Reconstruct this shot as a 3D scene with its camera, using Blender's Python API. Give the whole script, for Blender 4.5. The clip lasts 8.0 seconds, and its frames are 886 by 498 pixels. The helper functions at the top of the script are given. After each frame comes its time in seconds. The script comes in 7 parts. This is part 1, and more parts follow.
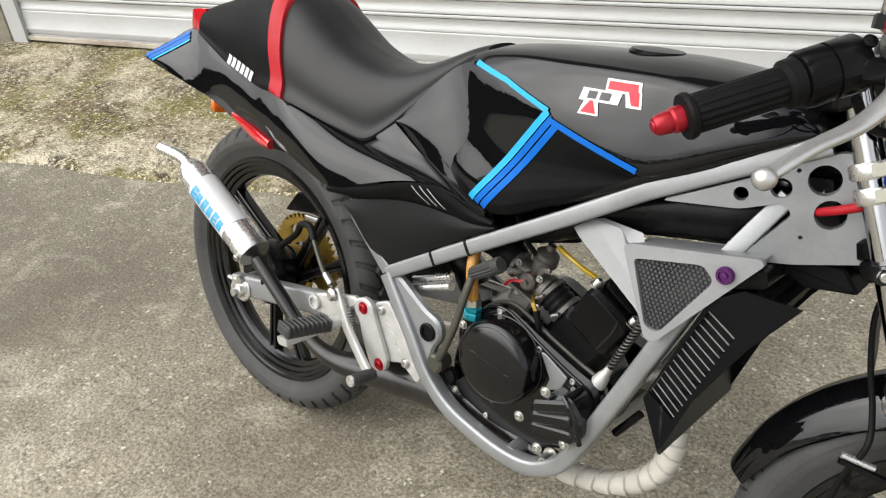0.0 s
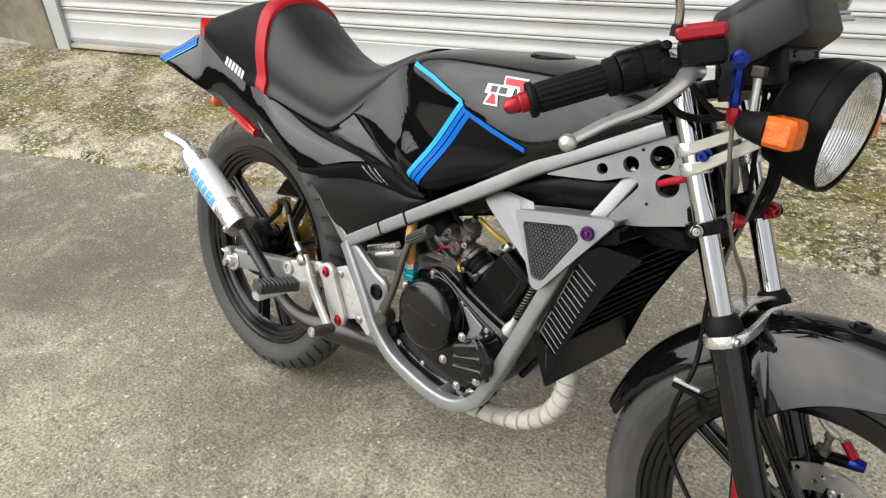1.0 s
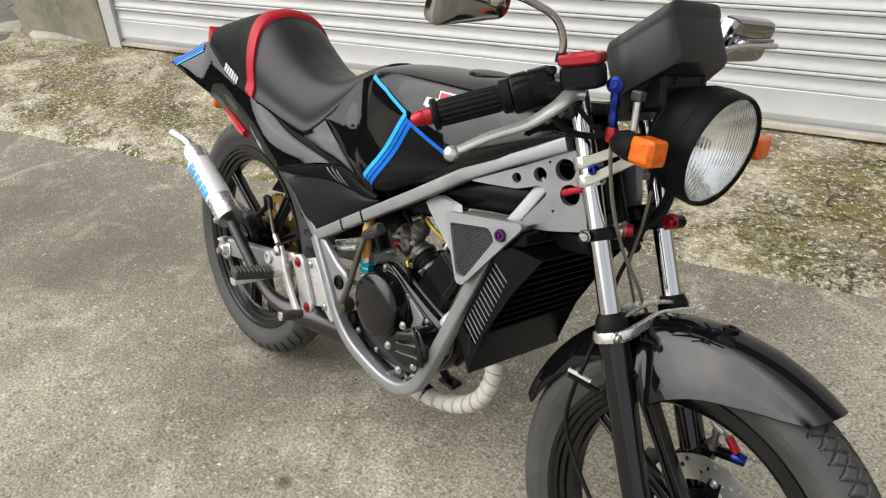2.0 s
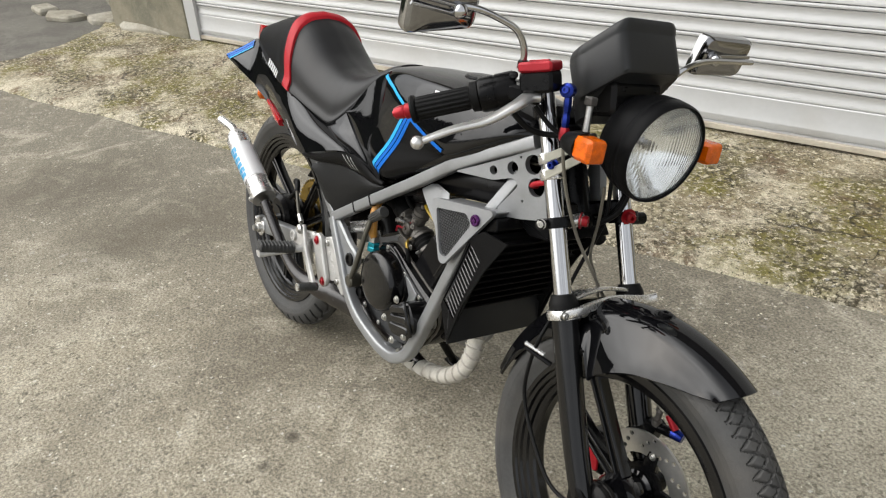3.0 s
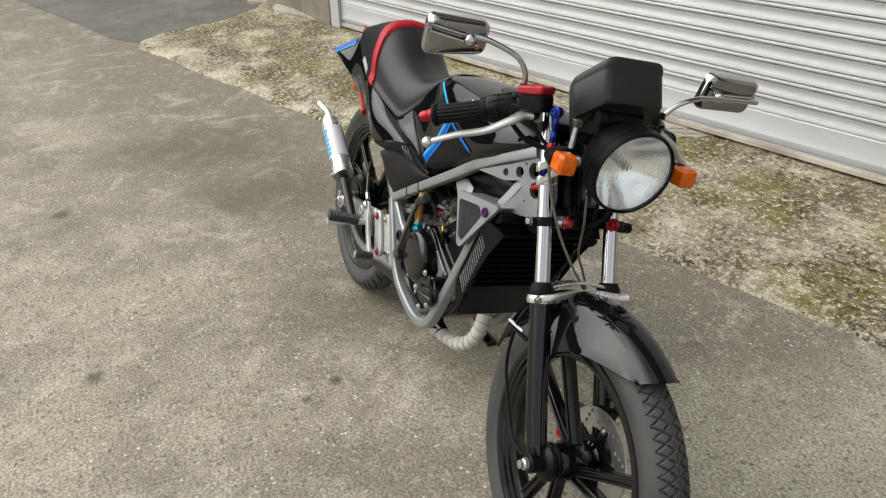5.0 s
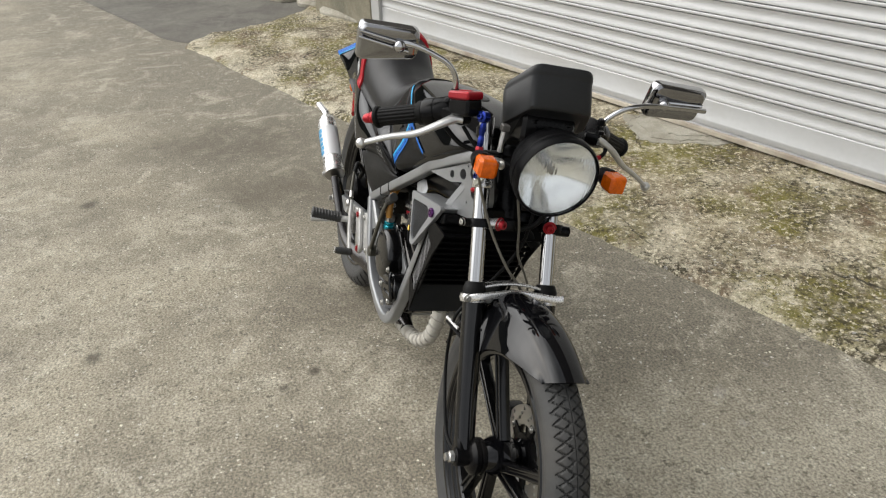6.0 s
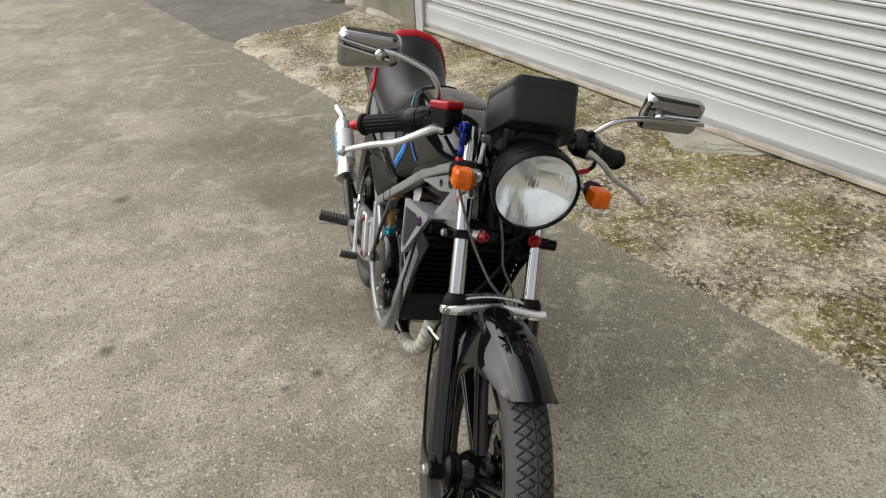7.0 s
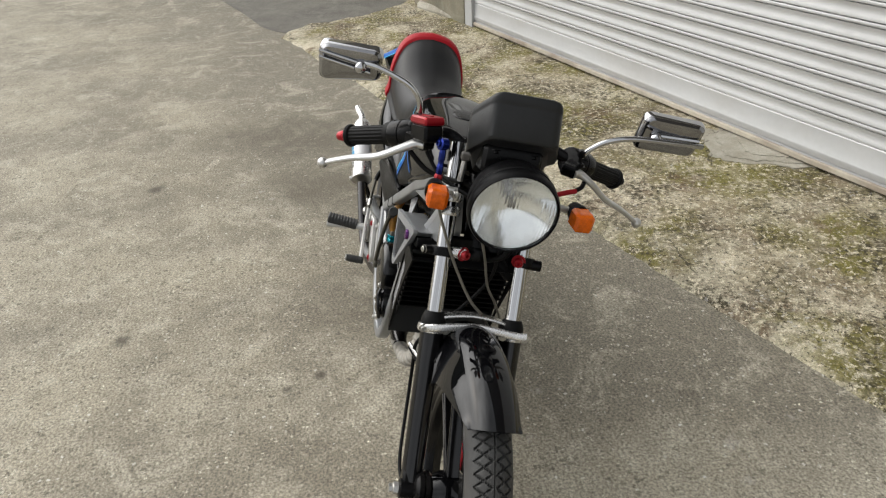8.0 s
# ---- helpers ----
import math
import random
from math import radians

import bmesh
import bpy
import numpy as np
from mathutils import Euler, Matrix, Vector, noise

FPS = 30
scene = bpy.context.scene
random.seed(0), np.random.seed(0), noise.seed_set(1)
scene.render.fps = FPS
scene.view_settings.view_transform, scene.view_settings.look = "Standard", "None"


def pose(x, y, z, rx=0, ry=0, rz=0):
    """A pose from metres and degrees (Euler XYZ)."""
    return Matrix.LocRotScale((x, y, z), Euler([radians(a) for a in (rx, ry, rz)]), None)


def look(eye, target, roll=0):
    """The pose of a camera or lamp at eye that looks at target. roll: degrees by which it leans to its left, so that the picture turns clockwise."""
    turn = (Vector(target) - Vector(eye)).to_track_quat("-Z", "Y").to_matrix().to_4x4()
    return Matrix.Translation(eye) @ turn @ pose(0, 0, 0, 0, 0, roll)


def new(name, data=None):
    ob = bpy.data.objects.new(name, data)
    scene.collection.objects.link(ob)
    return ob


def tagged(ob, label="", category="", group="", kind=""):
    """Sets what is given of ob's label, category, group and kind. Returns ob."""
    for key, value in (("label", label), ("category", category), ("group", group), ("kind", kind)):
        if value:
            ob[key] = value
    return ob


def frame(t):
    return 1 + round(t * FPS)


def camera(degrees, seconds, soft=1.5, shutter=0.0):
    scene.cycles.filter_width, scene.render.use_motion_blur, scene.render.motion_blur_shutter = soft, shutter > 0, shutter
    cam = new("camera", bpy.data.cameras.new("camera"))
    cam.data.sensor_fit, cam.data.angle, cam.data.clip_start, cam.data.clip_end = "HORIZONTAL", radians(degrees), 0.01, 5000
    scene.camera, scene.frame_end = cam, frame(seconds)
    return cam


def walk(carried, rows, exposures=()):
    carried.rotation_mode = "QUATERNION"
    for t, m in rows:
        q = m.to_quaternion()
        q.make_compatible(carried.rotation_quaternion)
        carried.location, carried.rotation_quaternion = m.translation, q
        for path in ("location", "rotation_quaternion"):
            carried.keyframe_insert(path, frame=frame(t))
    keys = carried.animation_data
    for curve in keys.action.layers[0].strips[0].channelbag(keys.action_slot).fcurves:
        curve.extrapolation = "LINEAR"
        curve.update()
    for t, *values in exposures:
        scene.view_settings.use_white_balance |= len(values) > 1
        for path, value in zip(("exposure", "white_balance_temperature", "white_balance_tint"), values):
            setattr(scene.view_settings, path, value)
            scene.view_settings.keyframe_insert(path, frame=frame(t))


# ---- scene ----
cam = camera(60.0, 8.0, soft=1.2)
PATH = [
    (0, (1.123, -0.702, 1.087), (-0.077, 0.494, 0.024), -5.0),
    (0.5, (1.255, -0.736, 1.099), (0.016, 0.446, 0.066), -4.7),
    (1, (1.376, -0.756, 1.12), (0.101, 0.402, 0.102), -4.6),
    (1.5, (1.46, -0.743, 1.136), (0.142, 0.379, 0.133), -4.3),
    (2, (1.575, -0.696, 1.159), (0.206, 0.365, 0.158), -4.3),
    (2.2, (1.633, -0.684, 1.17), (0.242, 0.35, 0.171), -4.3),
    (3.3, (1.819, -0.667, 1.198), (0.312, 0.209, 0.217), -3.2),
    (3.5, (1.861, -0.667, 1.205), (0.341, 0.184, 0.223), -2.8),
    (4, (1.97, -0.665, 1.218), (0.413, 0.118, 0.236), -1.9),
    (4.5, (2.023, -0.657, 1.256), (0.431, 0.049, 0.273), -1.4),
    (4.7, (2.035, -0.638, 1.268), (0.428, 0.034, 0.286), -1.4),
    (6, (2.183, -0.386, 1.292), (0.497, 0.078, 0.321), -2.3),
    (6.5, (2.205, -0.327, 1.295), (0.498, 0.064, 0.329), -2.7),
    (7, (2.193, -0.252, 1.296), (0.472, 0.074, 0.33), -2.7),
    (7.5, (2.185, -0.16, 1.313), (0.456, 0.093, 0.34), -2.7),
    (8, (2.171, -0.107, 1.318), (0.437, 0.065, 0.337), -2.7),
]
walk(cam, [(t, look(eye, target, roll)) for t, eye, target, roll in PATH], [(0, 1.12), (2.2, 1.00), (4.5, 0.85), (8, 0.72)])

# ---- light ----
world = bpy.data.worlds.new("sky")
scene.world = world
world.use_nodes = True
wn = world.node_tree.nodes
sky = wn.new("ShaderNodeTexSky")
sky.sky_type, sky.sun_disc = "NISHITA", False
sky.sun_elevation, sky.sun_rotation = radians(42), radians(215)
sky.air_density, sky.dust_density, sky.ozone_density = 1.0, 6.0, 0.6
soft_sky = wn.new("ShaderNodeMixRGB")
soft_sky.inputs["Fac"].default_value = 0.88
soft_sky.inputs["Color2"].default_value = (4.55, 4.65, 4.75, 1)
world.node_tree.links.new(sky.outputs["Color"], soft_sky.inputs["Color1"])
# the overcast brightens softly towards the hidden sun
sun_way = Vector((math.cos(radians(42)) * math.cos(radians(-125)), math.cos(radians(42)) * math.sin(radians(-125)), math.sin(radians(42))))
sky_co, toward, halo, halo_bend, haloed = wn.new("ShaderNodeTexCoord"), wn.new("ShaderNodeVectorMath"), wn.new("ShaderNodeMapRange"), wn.new("ShaderNodeMath"), wn.new("ShaderNodeMixRGB")
toward.operation = "DOT_PRODUCT"
toward.inputs[1].default_value = sun_way
halo.interpolation_type = "SMOOTHSTEP"
halo.inputs["From Min"].default_value, halo.inputs["From Max"].default_value = math.cos(radians(62)), 1.0
halo_bend.operation = "POWER"
halo_bend.inputs[1].default_value = 1.5
haloed.blend_type = "ADD"
haloed.inputs["Color2"].default_value = (15.6, 15.5, 15.2, 1)
world.node_tree.links.new(sky_co.outputs["Generated"], toward.inputs[0])
world.node_tree.links.new(toward.outputs["Value"], halo.inputs["Value"])
world.node_tree.links.new(halo.outputs[0], halo_bend.inputs[0])
world.node_tree.links.new(halo_bend.outputs[0], haloed.inputs["Fac"])
world.node_tree.links.new(soft_sky.outputs["Color"], haloed.inputs["Color1"])
# slow thick and thin parts in the overcast
cloud_co, cloud, cloud_tone, clouded = wn.new("ShaderNodeTexCoord"), wn.new("ShaderNodeTexNoise"), wn.new("ShaderNodeMapRange"), wn.new("ShaderNodeMixRGB")
cloud.inputs["Scale"].default_value, cloud.inputs["Detail"].default_value, cloud.inputs["Roughness"].default_value = 2.6, 5, 0.55
cloud_tone.inputs["From Min"].default_value, cloud_tone.inputs["From Max"].default_value = 0.33, 0.67
cloud_tone.inputs["To Min"].default_value, cloud_tone.inputs["To Max"].default_value = 0.70, 1.25
clouded.blend_type = "MULTIPLY"
clouded.inputs["Fac"].default_value = 1.0
world.node_tree.links.new(cloud_co.outputs["Generated"], cloud.inputs["Vector"])
world.node_tree.links.new(cloud.outputs["Fac"], cloud_tone.inputs["Value"])
world.node_tree.links.new(haloed.outputs["Color"], clouded.inputs["Color1"])
world.node_tree.links.new(cloud_tone.outputs[0], clouded.inputs["Color2"])
world.node_tree.links.new(clouded.outputs["Color"], wn["Background"].inputs["Color"])
wn["Background"].inputs["Strength"].default_value = 0.117
sun = new("sun", bpy.data.lights.new("sun", "SUN"))
sun.data.energy, sun.data.angle, sun.data.color = 0.42, radians(80), (1.0, 0.988, 0.97)
sun.matrix_world = look(sun_way * 6, (0, 0, 0))


# ---- materials ----
def material(name, color, rough=0.5, metal=0.0, coat=0.0, vary=0.12, size=0.05, bump=0.0, bump_size=0.002, specular=0.5, dirt=0.0, dirt_color=(0.2, 0.18, 0.15)):
    """Principled surface with tone varied at two scales, uneven gloss and fine relief."""
    m = bpy.data.materials.new(name)
    m.use_nodes = True
    nt = m.node_tree
    n, link = nt.nodes, nt.links.new
    p = n["Principled BSDF"]
    co = n.new("ShaderNodeTexCoord")
    big, fine = n.new("ShaderNodeTexNoise"), n.new("ShaderNodeTexNoise")
    for tex, s, d in ((big, size, 4), (fine, size / 9, 3)):
        tex.inputs["Scale"].default_value, tex.inputs["Detail"].default_value = 1 / s, d
        link(co.outputs["Object"], tex.inputs["Vector"])
    both = n.new("ShaderNodeMath")
    both.operation = "MULTIPLY_ADD"
    both.inputs[1].default_value = 0.6
    half = n.new("ShaderNodeMath")
    half.operation = "MULTIPLY"
    half.inputs[1].default_value = 0.4
    link(fine.outputs["Fac"], half.inputs[0])
    link(big.outputs["Fac"], both.inputs[0])
    link(half.outputs[0], both.inputs[2])
    ramp = n.new("ShaderNodeValToRGB")
    a, b = ramp.color_ramp.elements
    a.position, b.position = 0.3, 0.7
    a.color = (*[c * (1 - vary) for c in color], 1)
    b.color = (*[min(1, c * (1 + vary)) for c in color], 1)
    link(both.outputs[0], ramp.inputs["Fac"])
    out = ramp.outputs["Color"]
    if dirt:
        spot = n.new("ShaderNodeTexNoise")
        spot.inputs["Scale"].default_value, spot.inputs["Detail"].default_value = 1 / (size * 1.7), 6
        link(co.outputs["Object"], spot.inputs["Vector"])
        cut = n.new("ShaderNodeMapRange")
        cut.inputs["From Min"].default_value, cut.inputs["From Max"].default_value = 0.5, 0.75
        cut.inputs["To Max"].default_value = dirt
        link(spot.outputs["Fac"], cut.inputs["Value"])
        mix = n.new("ShaderNodeMixRGB")
        mix.inputs["Color2"].default_value = (*dirt_color, 1)
        link(cut.outputs[0], mix.inputs["Fac"])
        link(out, mix.inputs["Color1"])
        out = mix.outputs["Color"]
    link(out, p.inputs["Base Color"])
    gloss = n.new("ShaderNodeMapRange")
    gloss.inputs["To Min"].default_value, gloss.inputs["To Max"].default_value = max(0.02, rough * 0.8), min(1, rough * 1.2)
    link(both.outputs[0], gloss.inputs["Value"])
    link(gloss.outputs[0], p.inputs["Roughness"])
    p.inputs["Metallic"].default_value, p.inputs["Coat Weight"].default_value = metal, coat
    p.inputs["Coat Roughness"].default_value, p.inputs["Coat IOR"].default_value = 0.03, 1.52
    p.inputs["Specular IOR Level"].default_value = specular
    if bump:
        tex, node = n.new("ShaderNodeTexNoise"), n.new("ShaderNodeBump")
        tex.inputs["Scale"].default_value, tex.inputs["Detail"].default_value = 1 / bump_size, 2
        link(co.outputs["Object"], tex.inputs["Vector"])
        link(tex.outputs["Fac"], node.inputs["Height"])
        node.inputs["Strength"].default_value, node.inputs["Distance"].default_value = bump, bump_size
        link(node.outputs["Normal"], p.inputs["Normal"])
    return m


GLOSS = material("gloss_black_paint", (0.0025, 0.0025, 0.003), 0.08, coat=0.70, vary=0.2, size=0.2, specular=0.0)
SATIN = material("satin_black_paint", (0.003, 0.003, 0.0033), 0.24, specular=0.112, vary=0.2, bump=0.05, bump_size=0.004, dirt=0.25, dirt_color=(0.032, 0.0288, 0.0256))
MATTE = material("matte_black_plastic", (0.0035, 0.0035, 0.0038), 0.42, specular=0.065, vary=0.15, bump=0.25, bump_size=0.0015)
COVER = material("grey_black_side_cover", (0.009, 0.0092, 0.0095), 0.40, specular=0.098, vary=0.15, bump=0.3, bump_size=0.0012)
VINYL = material("black_seat_vinyl", (0.013, 0.013, 0.0135), 0.40, specular=0.21, vary=0.15, size=0.08, bump=0.10, bump_size=0.0014)
RED_VINYL = material("red_vinyl", (0.29, 0.006, 0.012), 0.46, specular=0.2, vary=0.1, bump=0.3, bump_size=0.0014)
ENGINE = material("black_engine_paint", (0.0025, 0.0025, 0.0028), 0.15, specular=0.42, vary=0.25, size=0.03, bump=0.03, bump_size=0.002, dirt=0.2, dirt_color=(0.0192, 0.0173, 0.016))
SILVER = material("silver_frame_paint", (0.232, 0.238, 0.243), 0.38, metal=0.55, vary=0.08, size=0.04, bump=0.06, bump_size=0.001, dirt=0.35, dirt_color=(0.1088, 0.1056, 0.1024))
BRIGHT = material("light_silver_paint", (0.205, 0.209, 0.213), 0.5, metal=0.35, vary=0.08, size=0.05, dirt=0.3, dirt_color=(0.175, 0.17, 0.163))
ALU = material("polished_aluminium", (0.5928, 0.5852, 0.57), 0.27, metal=0.9, vary=0.06, size=0.03, bump=0.05, bump_size=0.001)
MILLED = material("milled_aluminium", (0.44, 0.434, 0.416), 0.42, metal=0.5, vary=0.12, size=0.015, bump=0.25, bump_size=0.0012, dirt=0.4, dirt_color=(0.288, 0.2752, 0.256))
CAST = material("cast_aluminium", (0.098, 0.092, 0.084), 0.5, metal=0.6, vary=0.3, size=0.015, bump=0.3, bump_size=0.002, dirt=0.5, dirt_color=(0.064, 0.0448, 0.032))
LEVER = material("worn_lever_alloy", (0.51, 0.505, 0.49), 0.32, metal=0.85, vary=0.1, size=0.02, bump=0.08, bump_size=0.001)
CHROME = material("chrome", (0.45, 0.45, 0.455), 0.08, metal=1.0, vary=0.03)
STEEL = material("zinc_steel", (0.4712, 0.4636, 0.4408), 0.33, metal=0.95, vary=0.1, size=0.01)
RUBBER = material("black_rubber", (0.005, 0.005, 0.005), 0.5, specular=0.098, vary=0.2, size=0.02, bump=0.2, bump_size=0.001)
GREY_RUBBER = material("worn_grey_rubber", (0.030, 0.030, 0.029), 0.5, specular=0.25, vary=0.25, size=0.01, bump=0.2, bump_size=0.001)
TYRE = material("tyre_rubber", (0.034, 0.034, 0.033), 0.6, specular=0.3, vary=0.3, size=0.05, bump=0.25, bump_size=0.002, dirt=0.5, dirt_color=(0.062, 0.057, 0.051))
GOLD = material("gold_sprocket", (0.418, 0.2736, 0.0608), 0.35, metal=0.9, vary=0.2, size=0.02, dirt=0.4, dirt_color=(0.064, 0.0384, 0.0128))
WRAP = material("white_exhaust_wrap", (0.3968, 0.3776, 0.3328), 0.85, vary=0.12, size=0.02, bump=0.8, bump_size=0.0012, dirt=0.35, dirt_color=(0.2688, 0.2304, 0.1792))
EXHAUST = material("black_exhaust_paint", (0.010, 0.0085, 0.0085), 0.26, specular=0.5, vary=0.3, size=0.04, dirt=0.35, dirt_color=(0.0384, 0.0288, 0.0224))
RED_ANOD = material("red_anodised", (0.27, 0.004, 0.011), 0.3, metal=0.45, vary=0.08)
BLUE_ANOD = material("blue_anodised", (0.0068, 0.019, 0.1632), 0.22, metal=0.75, vary=0.1)
PURPLE = material("purple_anodised", (0.0884, 0.0204, 0.1156), 0.25, metal=0.7, vary=0.1)
TURQUOISE = material("turquoise_fitting", (0.0136, 0.2856, 0.3536), 0.25, metal=0.5, vary=0.1)
LIGHT_BLUE = material("light_blue_decal", (0.022, 0.27, 0.52), 0.35, vary=0.04, specular=0.12)
BLUE = material("blue_decal", (0.003, 0.088, 0.36), 0.35, vary=0.04, specular=0.12)
WHITE = material("white_decal", (0.4992, 0.4992, 0.4992), 0.3, coat=0.4, vary=0.04)
RED_DECAL = material("red_decal", (0.36, 0.012, 0.024), 0.3, coat=0.12, vary=0.05, specular=0.2)
SKY_BLUE = material("sky_blue_print", (0.0192, 0.2304, 0.4224), 0.4, vary=0.06)
HOSE = material("grey_braided_hose", (0.128, 0.1184, 0.096), 0.45, metal=0.2, vary=0.15, size=0.004, bump=0.5, bump_size=0.001)
AMBER_HOSE = material("amber_hose", (0.352, 0.1664, 0.0256), 0.3, vary=0.25, size=0.006, bump=0.6, bump_size=0.002)
YELLOW = material("yellow_tube", (0.34, 0.225, 0.010), 0.35, vary=0.08)
STRAP = material("pale_alloy_strap", (0.3584, 0.352, 0.3008), 0.45, metal=0.4, vary=0.06)
AMBER = material("amber_lens", (0.52, 0.088, 0.0), 0.22, coat=0.2, vary=0.4, size=0.010, specular=0.3, bump=0.3, bump_size=0.003)
TAIL_RED = material("red_lens", (0.3968, 0.0077, 0.0128), 0.1, coat=0.8, vary=0.08)
CHARCOAL = material("charcoal_plate", (0.016, 0.0165, 0.017), 0.42, specular=0.25, vary=0.15, size=0.05, bump=0.15, bump_size=0.0012)
MESH = material("grey_black_mesh", (0.045, 0.046, 0.047), 0.4, vary=0.1, specular=0.3)


def glass(name, color=(1, 1, 1), rough=0.0, ior=1.45):
    m = bpy.data.materials.new(name)
    m.use_nodes = True
    p = m.node_tree.nodes["Principled BSDF"]
    p.inputs["Base Color"].default_value = (*color, 1)
    p.inputs["Transmission Weight"].default_value, p.inputs["Roughness"].default_value, p.inputs["IOR"].default_value = 1, rough, ior
    return m


LENS = glass("headlight_glass", (0.96, 0.97, 0.97), rough=0.03)
MIRROR = material("mirror_glass", (0.55, 0.56, 0.57), 0.02, metal=1.0, vary=0.01)
REFLECTOR = material("reflector_bowl", (0.90, 0.91, 0.91), 0.11, metal=0.85, vary=0.02)
OLIVE = material("dull_olive_steel", (0.0544, 0.0512, 0.0397), 0.45, metal=0.5, vary=0.2, size=0.02)
# the paler grey stands for light caught on the louvres' upper edges
LOUVRE = material("lit_louvre_edge", (0.11, 0.11, 0.112), 0.35, vary=0.25, size=0.02)
DARK_CHROME = material("smoked_chrome", (0.2736, 0.2736, 0.2812), 0.1, metal=1.0, vary=0.05, size=0.03)


# ---- building blocks ----
def smooth_path(points, steps=8, closed=False):
    """Catmull-Rom points through the given ones."""
    P = [Vector(p) for p in points]
    out, k = [], len(P)
    for i in range(k if closed else k - 1):
        a, b, c, d = (P[(i + j) % k] if closed else P[min(max(i + j, 0), k - 1)] for j in (-1, 0, 1, 2))
        for s in range(steps):
            t = s / steps
            out.append(0.5 * ((2 * b) + (c - a) * t + (2 * a - 5 * b + 4 * c - d) * t * t + (3 * b - a - 3 * c + d) * t ** 3))
    if not closed:
        out.append(P[-1])
    return out


def rings(bm, loops, cap=True, closed=False):
    """Skin a row of rings of equally many points."""
    vs = [[bm.verts.new(p) for p in loop] for loop in loops]
    k = len(vs[0])
    for a, b in zip(vs, vs[1:] + ([vs[0]] if closed else [])):
        for i in range(k):
            bm.faces.new((a[i], a[(i + 1) % k], b[(i + 1) % k], b[i]))
    if cap and not closed:
        bm.faces.new(vs[0][::-1])
        bm.faces.new(vs[-1])


def sweep(bm, path, section, closed=False, up=(0, 1, 0), cap=True):
    """Carry a section along a path. section: a list of (side, up) or, per point, a list of such lists."""
    P = [Vector(p) for p in path]
    k = len(P)
    loops = []
    ref = Vector(up)
    for i, p in enumerate(P):
        a, b = (P[i - 1], P[(i + 1) % k]) if closed else (P[max(i - 1, 0)], P[min(i + 1, k - 1)])
        t = (b - a).normalized()
        side = ref - t * ref.dot(t)
        if side.length < 1e-4:
            side = Vector((1, 0, 0)) - t * t.x
        side.normalize()
        ref = side
        n = t.cross(side)
        sec = section[i] if isinstance(section[0], list) else section
        loops.append([p + side * s + n * u for s, u in sec])
    rings(bm, loops, cap, closed)


def circle(r, k=12, ry=None):
    return [(r * math.cos(2 * math.pi * i / k), (ry or r) * math.sin(2 * math.pi * i / k)) for i in range(k)]


def squarish(w, h, r=0.004, k=3):
    """A rectangle w x h with rounded corners, as a section."""
    out = []
    for cx, cy, a0 in ((w / 2 - r, h / 2 - r, 0), (-w / 2 + r, h / 2 - r, 90), (-w / 2 + r, -h / 2 + r, 180), (w / 2 - r, -h / 2 + r, 270)):
        for j in range(k + 1):
            a = radians(a0 + 90 * j / k)
            out.append((cx + r * math.cos(a), cy + r * math.sin(a)))
    return out


def tube(bm, points, r, k=12, steps=6, closed=False):
    """A round tube through points; r a number or one radius per point."""
    path = smooth_path(points, steps, closed) if steps > 1 and len(points) > 2 else [Vector(p) for p in points]
    if isinstance(r, (list, tuple)):
        n = len(path)
        rr = np.interp(np.linspace(0, len(r) - 1, n), range(len(r)), r)
        sweep(bm, path, [circle(x, k) for x in rr], closed)
    else:
        sweep(bm, path, circle(r, k), closed)


def lathe(bm, profile, m=None, k=24, closed=False):
    """Turn (radius, height) pairs about the local z of m."""
    m = m or Matrix()
    loops = [[m @ Vector((r * math.cos(2 * math.pi * i / k), r * math.sin(2 * math.pi * i / k), h)) for i in range(k)] for r, h in profile]
    rings(bm, loops, not closed, closed)


def facing(at, way, spin=0.0):
    """A pose at a point whose z looks along way."""
    return Matrix.Translation(at) @ Vector(way).to_track_quat("Z", "Y").to_matrix().to_4x4() @ Matrix.Rotation(spin, 4, "Z")


def inset(poly, d):
    out, k = [], len(poly)
    area = sum(poly[i][0] * poly[(i + 1) % k][1] - poly[(i + 1) % k][0] * poly[i][1] for i in range(k))
    sign = 1 if area > 0 else -1
    for i in range(k):
        p, a, b = Vector(poly[i]), Vector(poly[i - 1]), Vector(poly[(i + 1) % k])
        e, f = (p - a), (b - p)
        if e.length < 1e-7 or f.length < 1e-7:
            out.append(tuple(p))
            continue
        e.normalize(), f.normalize()
        n = Vector((-e.y - f.y, e.x + f.x)) * sign
        n = n.normalized() if n.length > 1e-6 else Vector((0, 0))
        out.append(tuple(p + n * d))
    return out


def rounded(poly, r, k=4):
    """A polygon with its corners rounded."""
    out, n = [], len(poly)
    for i in range(n):
        p, a, b = Vector(poly[i]), Vector(poly[i - 1]), Vector(poly[(i + 1) % n])
        s = min(r, (a - p).length * 0.45, (b - p).length * 0.45)
        q0, q1 = p + (a - p).normalized() * s, p + (b - p).normalized() * s
        for j in range(k + 1):
            t = j / k
            out.append(tuple(q0 * (1 - t) ** 2 + p * 2 * t * (1 - t) + q1 * t * t))
    return out


